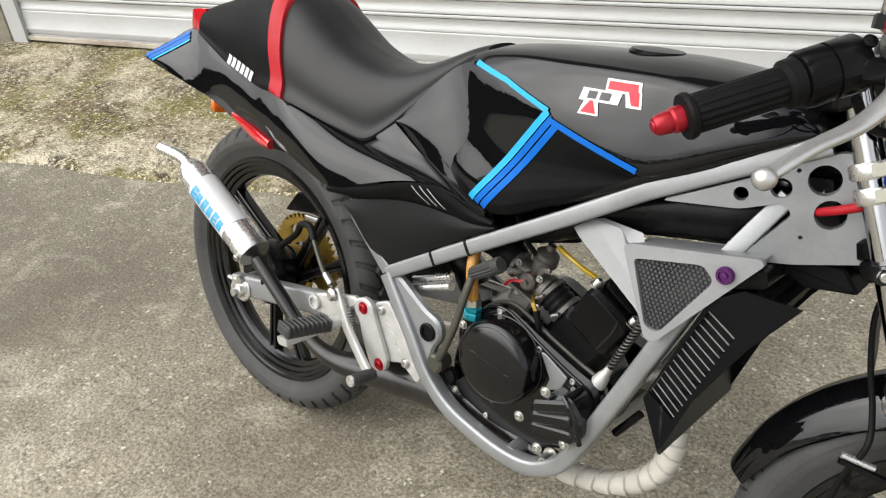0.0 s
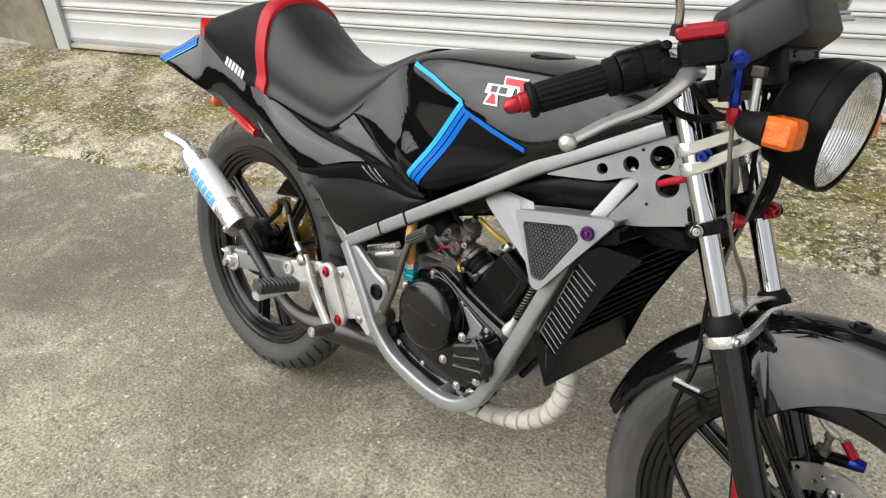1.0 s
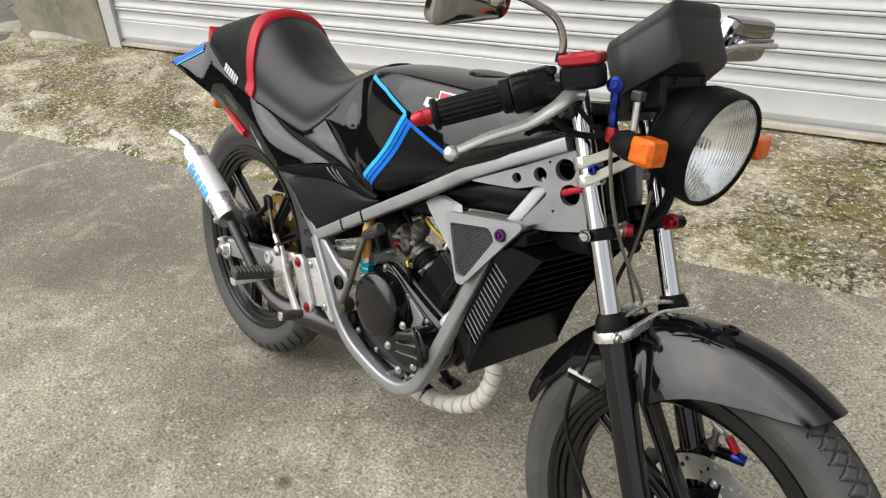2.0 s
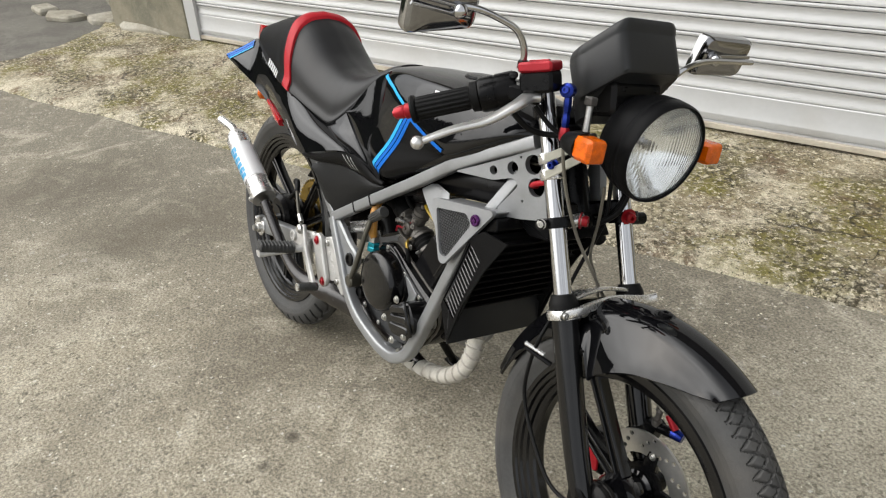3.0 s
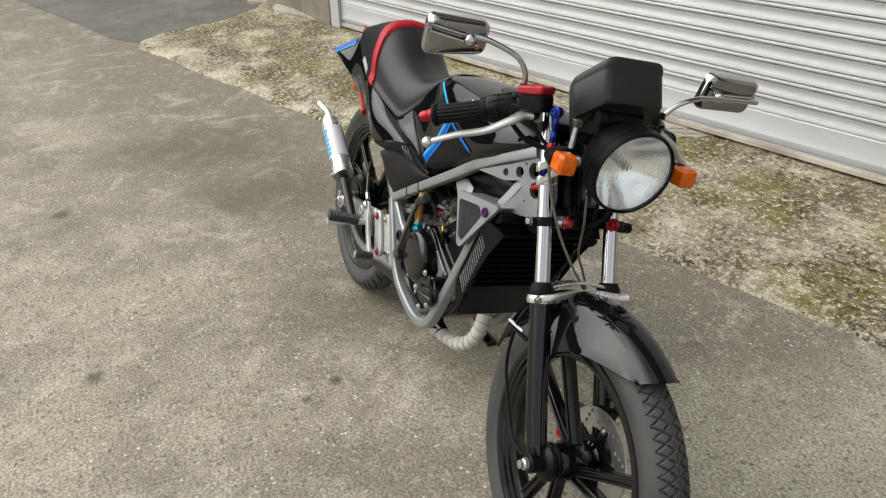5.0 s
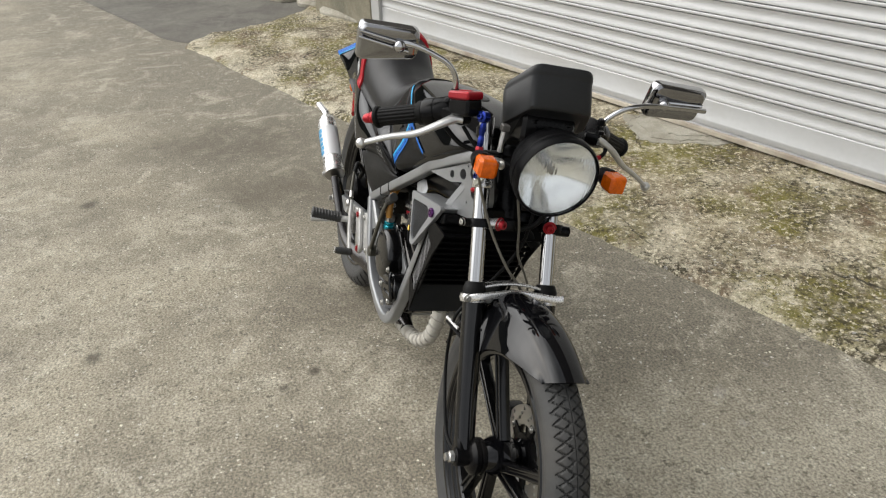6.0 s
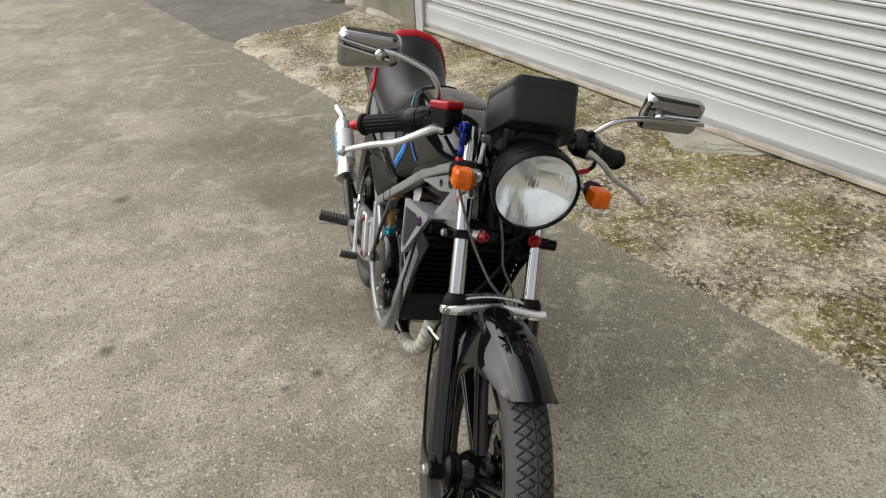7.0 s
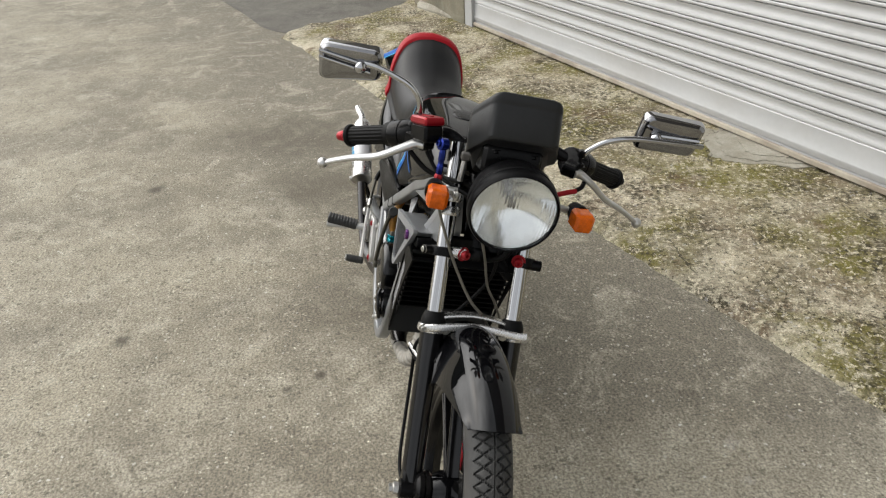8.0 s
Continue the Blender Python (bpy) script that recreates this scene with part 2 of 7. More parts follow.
def prism(bm, poly, y0, y1, edge=0.0015, m=None, lift=None):
    """A slab over a polygon in (x, z) from y0 to y1, with eased edges. lift: a function of (x, z) added to y."""
    m = m or Matrix()
    e = min(edge, abs(y1 - y0) * 0.45) * (1 if y1 > y0 else -1)
    small = inset(poly, abs(e))
    loops = []
    for ring, y in ((small, y0), (poly, y0 + e), (poly, y1 - e), (small, y1)):
        loops.append([m @ Vector((x, y + (lift(x, z) if lift else 0), z)) for x, z in ring])
    rings(bm, loops)


def box(bm, size, m, r=0.003, edge=0.0015):
    x, y, z = (s / 2 for s in size)
    prism(bm, rounded([(-x, -z), (x, -z), (x, z), (-x, z)], r, 3), -y, y, edge, m)


def pierced(bm, poly, holes, y0, y1):
    """A plate in (x, z) with round holes (x, z, radius), from y0 to y1."""
    loops = [poly] + [[(x + r * math.cos(a), z + r * math.sin(a)) for a in np.linspace(0, 2 * math.pi, 20, endpoint=False)] for x, z, r in holes]
    edges = []
    for loop in loops:
        vs = [bm.verts.new((x, y0, z)) for x, z in loop]
        edges += [bm.edges.new((vs[i], vs[(i + 1) % len(vs)])) for i in range(len(vs))]
    faces = [f for f in bmesh.ops.triangle_fill(bm, use_beauty=True, edges=edges)["geom"] if isinstance(f, bmesh.types.BMFace)]
    moved = bmesh.ops.extrude_face_region(bm, geom=faces)["geom"]
    bmesh.ops.translate(bm, vec=(0, y1 - y0, 0), verts=[v for v in moved if isinstance(v, bmesh.types.BMVert)])


def part(name, bm, mat, parent=None, label="", m=None, sharp=38):
    """Link a bmesh as one mesh object under a thing or a part."""
    if m is not None:
        bmesh.ops.transform(bm, matrix=m, verts=bm.verts)
    bmesh.ops.recalc_face_normals(bm, faces=bm.faces)
    me = bpy.data.meshes.new(name)
    bm.to_mesh(me)
    bm.free()
    me.materials.append(mat)
    for f in me.polygons:
        f.use_smooth = True
    me.set_sharp_from_angle(angle=radians(sharp))
    ob = new(name, me)
    ob.parent = parent
    if label:
        ob["label"] = label
    return ob


def make(build, *args, **kw):
    bm = bmesh.new()
    build(bm, *args, **kw)
    return bm


def bolt(parent, at, way, r=0.005, mat=None, name="bolt", h=None, m=None, label=""):
    """A cap screw with a socket, its head looking along way."""
    h = h or r * 0.8
    bm = make(lathe, [(r * 1.5, -r * 0.2), (r * 1.5, 0.0), (r, r * 0.02), (r, h * 0.8), (r * 0.85, h), (r * 0.45, h), (r * 0.42, h * 0.5), (0.0005, h * 0.5)], facing(at, way), 14)
    return part(name, bm, mat or STEEL, parent, label, m)


# ---- ground, concrete apron, garage front ----
def rough_ground(name, base, light, dark, stain, grain=0.004, moss=None, bump=0.5, speck=0.5, patch=0.6, contrast=0.5, strip=None, edge=None, spots=(), scuffs=(), shade_stains=(), worn=(), cracks=False):
    """Mineral surface: broad patches, blotches, scattered stones, fine grit, stains of their own shape, painted shade.
    """
    m = bpy.data.materials.new(name)
    m.use_nodes = True
    nt = m.node_tree
    n, link = nt.nodes, nt.links.new
    p = n["Principled BSDF"]
    co = n.new("ShaderNodeTexCoord").outputs["Object"]

    def noise_at(size, detail=4, roughness=0.55, distort=0.0):
        t = n.new("ShaderNodeTexNoise")
        t.inputs["Scale"].default_value, t.inputs["Detail"].default_value = 1 / size, detail
        t.inputs["Roughness"].default_value, t.inputs["Distortion"].default_value = roughness, distort
        link(co, t.inputs["Vector"])
        return t.outputs["Fac"]

    def ranged(value, lo, hi, to=1.0):
        r = n.new("ShaderNodeMapRange")
        r.inputs["From Min"].default_value, r.inputs["From Max"].default_value, r.inputs["To Max"].default_value = lo, hi, to
        link(value, r.inputs["Value"])
        return r.outputs[0]

    def math_of(op, a, b=None, c=None):
        x = n.new("ShaderNodeMath")
        x.operation = op
        for socket, v in zip(x.inputs, (a, b, c)):
            if v is None:
                continue
            if isinstance(v, (int, float)):
                socket.default_value = v
            else:
                link(v, socket)
        return x.outputs[0]

    def mixed(fac, a, b):
        x = n.new("ShaderNodeMixRGB")
        link(fac, x.inputs["Fac"])
        for socket, c in ((x.inputs["Color1"], a), (x.inputs["Color2"], b)):
            if isinstance(c, tuple):
                socket.default_value = (*c, 1)
            else:
                link(c, socket)
        return x.outputs["Color"]

    def along(direction, constant):
        """Signed distance from a line on the ground."""
        dot = n.new("ShaderNodeVectorMath")
        dot.operation = "DOT_PRODUCT"
        dot.inputs[1].default_value = direction
        link(co, dot.inputs[0])
        return math_of("ADD", dot.outputs["Value"], constant)

    def off(point):
        d = n.new("ShaderNodeVectorMath")
        d.operation = "DISTANCE"
        d.inputs[1].default_value = (*point, 0)
        link(co, d.inputs[0])
        return d.outputs["Value"]

    def stones(size, share, radius):
        """Scattered single stones of uneven size."""
        v = n.new("ShaderNodeTexVoronoi")
        v.inputs["Scale"].default_value = 1 / size
        shake, chip = n.new("ShaderNodeVectorMath"), n.new("ShaderNodeTexNoise")
        chip.inputs["Scale"].default_value, chip.inputs["Detail"].default_value = 2.2 / size, 2
        shake.operation = "MULTIPLY_ADD"
        shake.inputs[1].default_value = (size * 1.3,) * 3
        link(co, chip.inputs["Vector"])
        link(chip.outputs["Color"], shake.inputs[0])
        link(co, shake.inputs[2])
        link(shake.outputs["Vector"], v.inputs["Vector"])
        rgb = n.new("ShaderNodeSeparateColor")
        link(v.outputs["Color"], rgb.inputs["Color"])
        keep = math_of("GREATER_THAN", rgb.outputs["Red"], 1 - share)
        near = math_of("LESS_THAN", v.outputs["Distance"], math_of("MULTIPLY", rgb.outputs["Green"], radius))
        return math_of("MULTIPLY", keep, near), rgb.outputs["Blue"], v.outputs["Distance"]

    col = mixed(ranged(noise_at(patch, 6, 0.6), 0.42, 0.60), base, dark)
    col = mixed(ranged(noise_at(patch * 0.4, 6, 0.65, 0.4), 0.47, 0.66, 0.6 * contrast + 0.1), col, light)
    if strip:
        # a darker band of surface along the apron, the bike's contact shade painted in
        wob = math_of("MULTIPLY_ADD", noise_at(0.9, 6, 0.6), 1.5, along((0.327, -0.945, 0), 0))
        wob = math_of("ADD", wob, ranged(along((1, 0, 0), 0), 0.60, 1.25, 0.75))
        col = mixed(ranged(wob, 1.14, 0.55), col, strip)
        # paler away from the garage: brighter open-sky light put into the colour
        far = ranged(along((0.327, -0.945, 0), 0), 0.6, 2.8, 0.6)
        col = mixed(far, col, light)
    if edge:
        # the worn, paler rim of the slab
        rim = math_of("MULTIPLY_ADD", noise_at(0.12, 6, 0.65), 0.22, along((-0.0490 * 0.945 - 0.327, -0.0490 * 0.327 + 0.945, 0), 1.2077 - 0.0490 * (3.2 * 0.945 - 0.74 * 0.327) - (3.2 * 0.327 + 0.74 * 0.945)))
        col = mixed(ranged(rim, 0.42, 0.12, 0.8), col, edge)
    # middle-sized blotches
    col = mixed(ranged(noise_at(0.07, 7, 0.74, 0.0), 0.50, 0.64, contrast), col, dark)
    col = mixed(ranged(noise_at(0.045, 7, 0.74, 0.0), 0.53, 0.64, contrast), col, light)
    if moss:
        pale = ranged(noise_at(0.36, 6, 0.62), 0.50, 0.60, 0.75)
        col = mixed(pale, col, light)
        where = ranged(noise_at(0.50, 4, 0.55, 0.2), 0.46, 0.56)
        col = mixed(math_of("MULTIPLY", where, ranged(noise_at(0.06, 8, 0.72), 0.38, 0.52, 0.92)), col, moss)
        rust = ranged(noise_at(0.30, 5, 0.6), 0.52, 0.62, 0.8)
        col = mixed(math_of("MULTIPLY", rust, ranged(noise_at(0.05, 6, 0.7), 0.42, 0.54)), col, (0.135, 0.088, 0.052))
        grime = ranged(noise_at(0.26, 5, 0.6, 0.2), 0.47, 0.60)
        col = mixed(math_of("MULTIPLY", grime, ranged(noise_at(0.024, 7, 0.76), 0.47, 0.54, 0.95)), col, stain)
        chips = ranged(noise_at(0.020, 7, 0.76), 0.54, 0.59, 0.95)
        col = mixed(chips, col, light)
        pits = ranged(noise_at(0.012, 4, 0.65), 0.58, 0.64, 0.9)
        col = mixed(pits, col, stain)
    else:
        col = mixed(ranged(noise_at(0.2, 7, 0.68), 0.56, 0.75, 0.6), col, stain)
        col = mixed(ranged(noise_at(0.33, 7, 0.66, 0.8), 0.50, 0.62, 0.42), col, dark)
        col = mixed(ranged(noise_at(0.19, 7, 0.70, 0.9), 0.53, 0.64, 0.45), col, light)
    if cracks:
        v = n.new("ShaderNodeTexVoronoi")
        v.feature = "DISTANCE_TO_EDGE"
        v.inputs["Scale"].default_value = 1 / 0.55
        bent = n.new("ShaderNodeVectorMath")
        bent.operation = "MULTIPLY_ADD"
        t = n.new("ShaderNodeTexNoise")
        t.inputs["Scale"].default_value, t.inputs["Detail"].default_value = 14, 5
        link(co, t.inputs["Vector"])
        link(t.outputs["Color"], bent.inputs[0])
        bent.inputs[1].default_value = (0.12, 0.12, 0)
        link(co, bent.inputs[2])
        link(bent.outputs["Vector"], v.inputs["Vector"])
        line = math_of("MULTIPLY", ranged(v.outputs["Distance"], 0.007, 0.002), ranged(noise_at(0.6, 3), 0.50, 0.56, 0.8))
        col = mixed(line, col, tuple(c * 0.4 for c in stain))
    for x, y, r in worn:
        # dusty, paler wear with a loose edge
        reach = math_of("MULTIPLY_ADD", noise_at(0.22, 7, 0.7), r * 1.6, off((x, y)))
        col = mixed(ranged(reach, r * 2.0, r * 1.0, 0.42), col, tuple(c * 0.9 for c in light))
    # clusters of pale and dark stones, then grit
    cluster = ranged(noise_at(0.14, 5, 0.65), 0.42, 0.62, speck)
    pale, hue, cell = stones(grain * 1.7, 0.34, 0.5)
    col = mixed(math_of("MULTIPLY", pale, math_of("MULTIPLY", cluster, math_of("POWER", hue, 2.0))), col, tuple(min(0.6, c * 1.6) for c in light))
    deep, hue2, cell2 = stones(grain * 2.3, 0.42, 0.62)
    col = mixed(math_of("MULTIPLY", deep, math_of("MULTIPLY", hue2, speck)), col, tuple(c * 0.75 for c in dark))
    big, hue3, cell3 = stones(grain * 9, 0.06, 0.22)
    col = mixed(math_of("MULTIPLY", big, (0.4 if moss else 0.12) * speck), col, light)
    grit = noise_at(grain * (0.62 if moss else 1.25), 4, 0.72)
    tone = math_of("MULTIPLY_ADD", ranged(grit, 0.38, 0.62), 0.95 * speck, 1 - 0.45 * speck)
    fleck = n.new("ShaderNodeMixRGB")
    fleck.blend_type = "MULTIPLY"
    fleck.inputs["Fac"].default_value = 1.0
    link(col, fleck.inputs["Color1"])
    link(tone, fleck.inputs["Color2"])
    col = fleck.outputs["Color"]
    crumb = noise_at(grain * 1.7, 4, 0.7)
    col = mixed(ranged(crumb, 0.62, 0.68, 0.55 * speck), col, tuple(c * 0.5 for c in dark))
    spark, hue4, cell4 = stones(grain * 1.9, 0.07, 0.42)
    col = mixed(math_of("MULTIPLY", spark, math_of("MULTIPLY", hue4, 0.9 * speck)), col, (0.58, 0.56, 0.50))
    # soft dark patches: ground stains, and shade painted under and behind the bike
    for x, y, r in shade_stains:
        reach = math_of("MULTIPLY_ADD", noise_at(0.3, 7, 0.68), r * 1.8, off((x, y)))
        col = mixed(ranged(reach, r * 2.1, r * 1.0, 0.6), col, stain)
    for x, y, r in spots:
        reach = math_of("MULTIPLY_ADD", noise_at(0.05, 5, 0.7), r * 1.6, off((x, y)))
        col = mixed(ranged(reach, r * 1.75, r * 1.1, 0.72), col, tuple(c * 0.5 for c in stain))
    for x, y, r in scuffs:
        reach = math_of("MULTIPLY_ADD", noise_at(0.03, 7, 0.8, 0.5), r * 3.4, off((x, y)))
        col = mixed(ranged(reach, r * 2.2, r * 1.6, 0.42), col, (0.40, 0.385, 0.35))
    link(col, p.inputs["Base Color"])
    p.inputs["Roughness"].default_value = 0.8
    p.inputs["Specular IOR Level"].default_value = 0.25
    height = math_of("ADD", cell, math_of("ADD", math_of("MULTIPLY", noise_at(grain * 3, 4), 1.2), math_of("MULTIPLY", noise_at(0.06, 6, 0.7), 4.0 if moss else 1.0)))
    node = n.new("ShaderNodeBump")
    node.inputs["Strength"].default_value, node.inputs["Distance"].default_value = bump, grain
    link(height, node.inputs["Height"])
    link(node.outputs["Normal"], p.inputs["Normal"])
    return m


ASPHALT = rough_ground("worn_asphalt", (0.250, 0.224, 0.168), (0.385, 0.357, 0.283), (0.158, 0.140, 0.105), (0.083, 0.071, 0.051), 0.0056, bump=0.42, speck=0.95, contrast=0.40, strip=(0.150, 0.135, 0.104),
                       spots=((0.207, -0.884, 0.04), (0.474, -0.293, 0.022), (0.521, -0.379, 0.02), (-0.9, -1.0, 0.05), (-0.4, -1.5, 0.03)), scuffs=((0.84, 0.86, 0.035), (0.90, 0.68, 0.04), (1.02, 0.67, 0.035), (0.637, 0.275, 0.032), (0.806, 0.22, 0.03), (-0.87, -0.64, 0.03), (-0.78, -0.56, 0.032), (-0.70, -0.505, 0.028)), shade_stains=((-0.75, -0.12, 0.34), (-1.35, -0.30, 0.32), (0.15, -0.1, 0.26), (-0.80, -0.42, 0.26), (-1.45, -0.62, 0.34)), worn=((1.18, 0.55, 0.36), (1.12, 0.95, 0.26), (0.98, 0.22, 0.18), (0.74, 0.06, 0.12)))
DARK_ASPHALT = rough_ground("dark_asphalt", (0.122, 0.114, 0.096), (0.168, 0.159, 0.137), (0.085, 0.078, 0.066), (0.055, 0.050, 0.042), 0.004, bump=0.5, speck=0.4, contrast=0.4)
CONCRETE = rough_ground("mossy_concrete", (0.285, 0.240, 0.155), (0.60, 0.54, 0.405), (0.100, 0.080, 0.046), (0.040, 0.033, 0.016), 0.008, moss=(0.150, 0.132, 0.026), bump=0.95, speck=0.65, patch=0.55, contrast=0.6, edge=(0.46, 0.42, 0.32), cracks=True)
CEMENT = rough_ground("pale_cement", (0.32, 0.3008, 0.2464), (0.4096, 0.3904, 0.3328), (0.2112, 0.192, 0.1472), (0.16, 0.1408, 0.1024), 0.004, bump=0.6, speck=0.25, patch=0.3, contrast=0.35, cracks=True)
PIER = rough_ground("stained_render", (0.2112, 0.192, 0.1408), (0.2688, 0.2496, 0.192), (0.128, 0.1216, 0.0896), (0.0832, 0.0768, 0.0512), 0.003, bump=0.4, speck=0.2, patch=0.3, contrast=0.3)
UPPER = rough_ground("dark_upper_render", (0.0544, 0.0512, 0.0448), (0.0768, 0.0736, 0.064), (0.0384, 0.0352, 0.0307), (0.0288, 0.0256, 0.0224), 0.003, bump=0.3, speck=0.2, patch=0.5, contrast=0.3)
SHUTTER = material("pale_grey_shutter_paint", (0.45, 0.453, 0.448), 0.42, metal=0.1, vary=0.05, size=0.3, dirt=0.3, dirt_color=(0.3072, 0.2944, 0.2688))
SILL = material("rust_stained_cream", (0.40, 0.36, 0.29), 0.6, vary=0.2, size=0.15, dirt=0.75, dirt_color=(0.13, 0.085, 0.055))
RAIL = material("shutter_rail_paint", (0.416, 0.4192, 0.416), 0.42, metal=0.1, vary=0.05, size=0.2, dirt=0.35, dirt_color=(0.2944, 0.2688, 0.2304))

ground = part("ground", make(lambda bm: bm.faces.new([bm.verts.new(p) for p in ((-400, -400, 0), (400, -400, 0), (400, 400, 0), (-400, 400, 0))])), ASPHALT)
tagged(ground, "worn grey asphalt yard with pale grit", "ground", kind="structure")

# the garage front: u runs along it, v out of it
FRONT = Matrix.Translation((-3.2, 0.74, 0)) @ Matrix.Rotation(radians(19.1), 4, "Z")


def uv(u, v, z=0.0):
    return FRONT @ Vector((u, -v, z))


def apron_edge(u):
    return 1.24 - 0.049 * (u + 0.66) + 0.02 * noise.noise((u * 2.1, 0, 0)) + 0.014 * noise.noise((u * 9, 3, 0)) + 0.008 * noise.noise((u * 31, 5, 0))


def apron(bm):
    """A worn slab with a ragged edge, rising a little to the shutter."""
    nu, nv, length = 260, 56, 9.0
    rows = []
    for i in range(nu + 1):
        row = []
        for j in range(nv + 1):
            t = j / nv
            edge = apron_edge(-0.66 + length * i / nu)
            v = -0.3 + (edge + 0.3) * t
            left = float(np.interp(v, [-0.3, 0.0, 0.1, 0.3, 0.5, 0.70, 0.92, 1.10, 1.25], [-1.45, -1.20, -1.08, -0.985, -0.90, -0.875, -0.88, -0.80, -0.64]))
            left += 0.03 * noise.noise((v * 7, 8, 1)) + 0.015 * noise.noise((v * 23, 8, 1))
            u = left + (8.4 - left) * (i / nu) ** 1.25
            v = -0.3 + (apron_edge(u) + 0.3) * t
            rim = min(1.0, (1 - t) * 16, i / 3.0)
            z = 0.014 * min(1, rim * 1.5) + 0.016 * max(0, 1 - v / 1.1) * rim
            z += (0.006 * noise.noise((u * 5, v * 5, 2)) + 0.004 * noise.noise((u * 17, v * 17, 4))) * rim
            row.append(bm.verts.new(uv(u, v, z if rim > 0 else -0.01)))
        rows.append(row)
    for a, b in zip(rows, rows[1:]):
        for i in range(nv):
            bm.faces.new((a[i], a[i + 1], b[i + 1], b[i]))


tagged(part("apron", make(apron), CONCRETE, sharp=80), "rough mossy concrete apron with a ragged edge", "concrete slab", kind="structure")


def patch(bm):
    pts = [(-0.70, 1.09), (-0.80, 1.20), (-1.02, 1.265), (-1.6, 1.27), (-2.4, 1.32), (-4.5, 1.4), (-9, 1.5), (-9, -5), (-2.5, -5), (-2.2, -0.6), (-1.3, -0.2), (-0.9, 0.3), (-0.5, 0.8)]
    prism(bm, rounded([(u, -v) for u, v in pts], 0.12), -0.02, 0.004, 0.002, FRONT @ Matrix(((1, 0, 0, 0), (0, 0, 1, 0), (0, 1, 0, 0), (0, 0, 0, 1))))


tagged(part("road", make(patch), DARK_ASPHALT), "darker smooth asphalt patch beside the apron", "road", kind="structure")


def cement_skim(bm):
    """Broken layers of thin cement, each with a ragged edge."""
    rng = random.Random(12)
    for size, top in ((1.0, 0.030), (0.80, 0.034), (0.52, 0.038)):
        pts = [(2.24, -0.02), (2.29, 0.05), (2.37, 0.14), (2.46, 0.20), (2.58, 0.275), (2.66, 0.24), (2.72, 0.20), (2.76, 0.13), (2.84, 0.08), (2.88, -0.02)]
        pts = [(2.56 + (u - 2.56) * size + (1 - size) * 0.12, (v + 0.02) * size - 0.02) for u, v in pts]
        ragged = []
        for (a, b), (c, d) in zip(pts, pts[1:]):
            for k in range(5):
                t = k / 5
                ragged.append((a + (c - a) * t + rng.uniform(-0.007, 0.007), b + (d - b) * t + rng.uniform(-0.009, 0.009)))
        ragged.append(pts[-1])
        prism(bm, [(u, -v) for u, v in ragged], 0.012, top, 0.0008, FRONT @ Matrix(((1, 0, 0, 0), (0, 0, 1, 0), (0, 1, 0, 0), (0, 0, 0, 1))))


tagged(part("cement_skim", make(cement_skim), CEMENT, sharp=20), "thin cracked cement skim under the shutter", "cement", kind="structure")


def rubble(bm, pts, top, flare):
    pts = rounded(pts, 0.03)
    prism(bm, [(u, -v) for u, v in pts], -0.01, top, flare, FRONT @ Matrix(((1, 0, 0, 0), (0, 0, 1, 0), (0, 1, 0, 0), (0, 0, 0, 1))))


tagged(part("pier_foot", make(rubble, [(-0.98, -0.2), (-0.94, 0.03), (-0.8, 0.10), (-0.62, 0.07), (-0.4, 0.05), (-0.2, 0.02), (-0.13, -0.2)], 0.075, 0.03), CEMENT), "lumpy pale cement foot of the pier", "cement", kind="structure")
for pts in ([(-1.95, 0.02), (-1.8, 0.12), (-1.55, 0.08), (-1.5, -0.06), (-1.75, -0.1)], [(-1.46, -0.02), (-1.3, 0.04), (-1.1, -0.02), (-1.15, -0.2), (-1.4, -0.2)], [(-2.3, -0.02), (-2.02, 0.05), (-1.98, -0.1), (-2.25, -0.16)]):
    tagged(part("concrete_lump", make(rubble, pts, 0.05, 0.018), CEMENT), "broken pale concrete lump lying on the asphalt", "rubble", "rubble by the pier")

wall = new("wall_garage")
tagged(wall, "stained beige rendered garage wall", "wall", kind="structure")
part("pier", make(lambda bm: (box(bm, (0.86, 0.5, 6.0), FRONT @ pose(-0.55, 0.21, 2.98), 0.01, 0.006))), PIER, wall)
part("lintel", make(lambda bm: (box(bm, (10.6, 0.5, 3.5), FRONT @ pose(4.32, 0.22, 4.23), 0.01, 0.006))), UPPER, wall)
part("side_wall", make(lambda bm: (box(bm, (4.0, 0.5, 2.48), FRONT @ pose(7.6, 0.22, 1.23), 0.01, 0.006))), PIER, wall)
part("roof", make(lambda bm: box(bm, (10.9, 6.6, 0.16), FRONT @ pose(4.3, 3.2, 6.08), 0.02, 0.01)), UPPER, wall, "dark flat garage roof")
part("back_wall", make(lambda bm: box(bm, (10.5, 0.3, 6.0), FRONT @ pose(4.3, 6.3, 2.98), 0.01)), PIER, wall)
part("far_wall", make(lambda bm: box(bm, (0.3, 5.6, 5.98), FRONT @ pose(9.4, 3.3, 2.98), 0.01)), PIER, wall)
part("threshold", make(lambda bm: box(bm, (5.7, 0.3, 0.3), FRONT @ pose(2.78, 0.21, 0.13), 0.005)), UPPER, wall)
part("end_wall", make(lambda bm: (box(bm, (0.4, 6.0, 6.0), FRONT @ pose(-0.78, 3.47, 2.98), 0.01, 0.006))), PIER, wall)


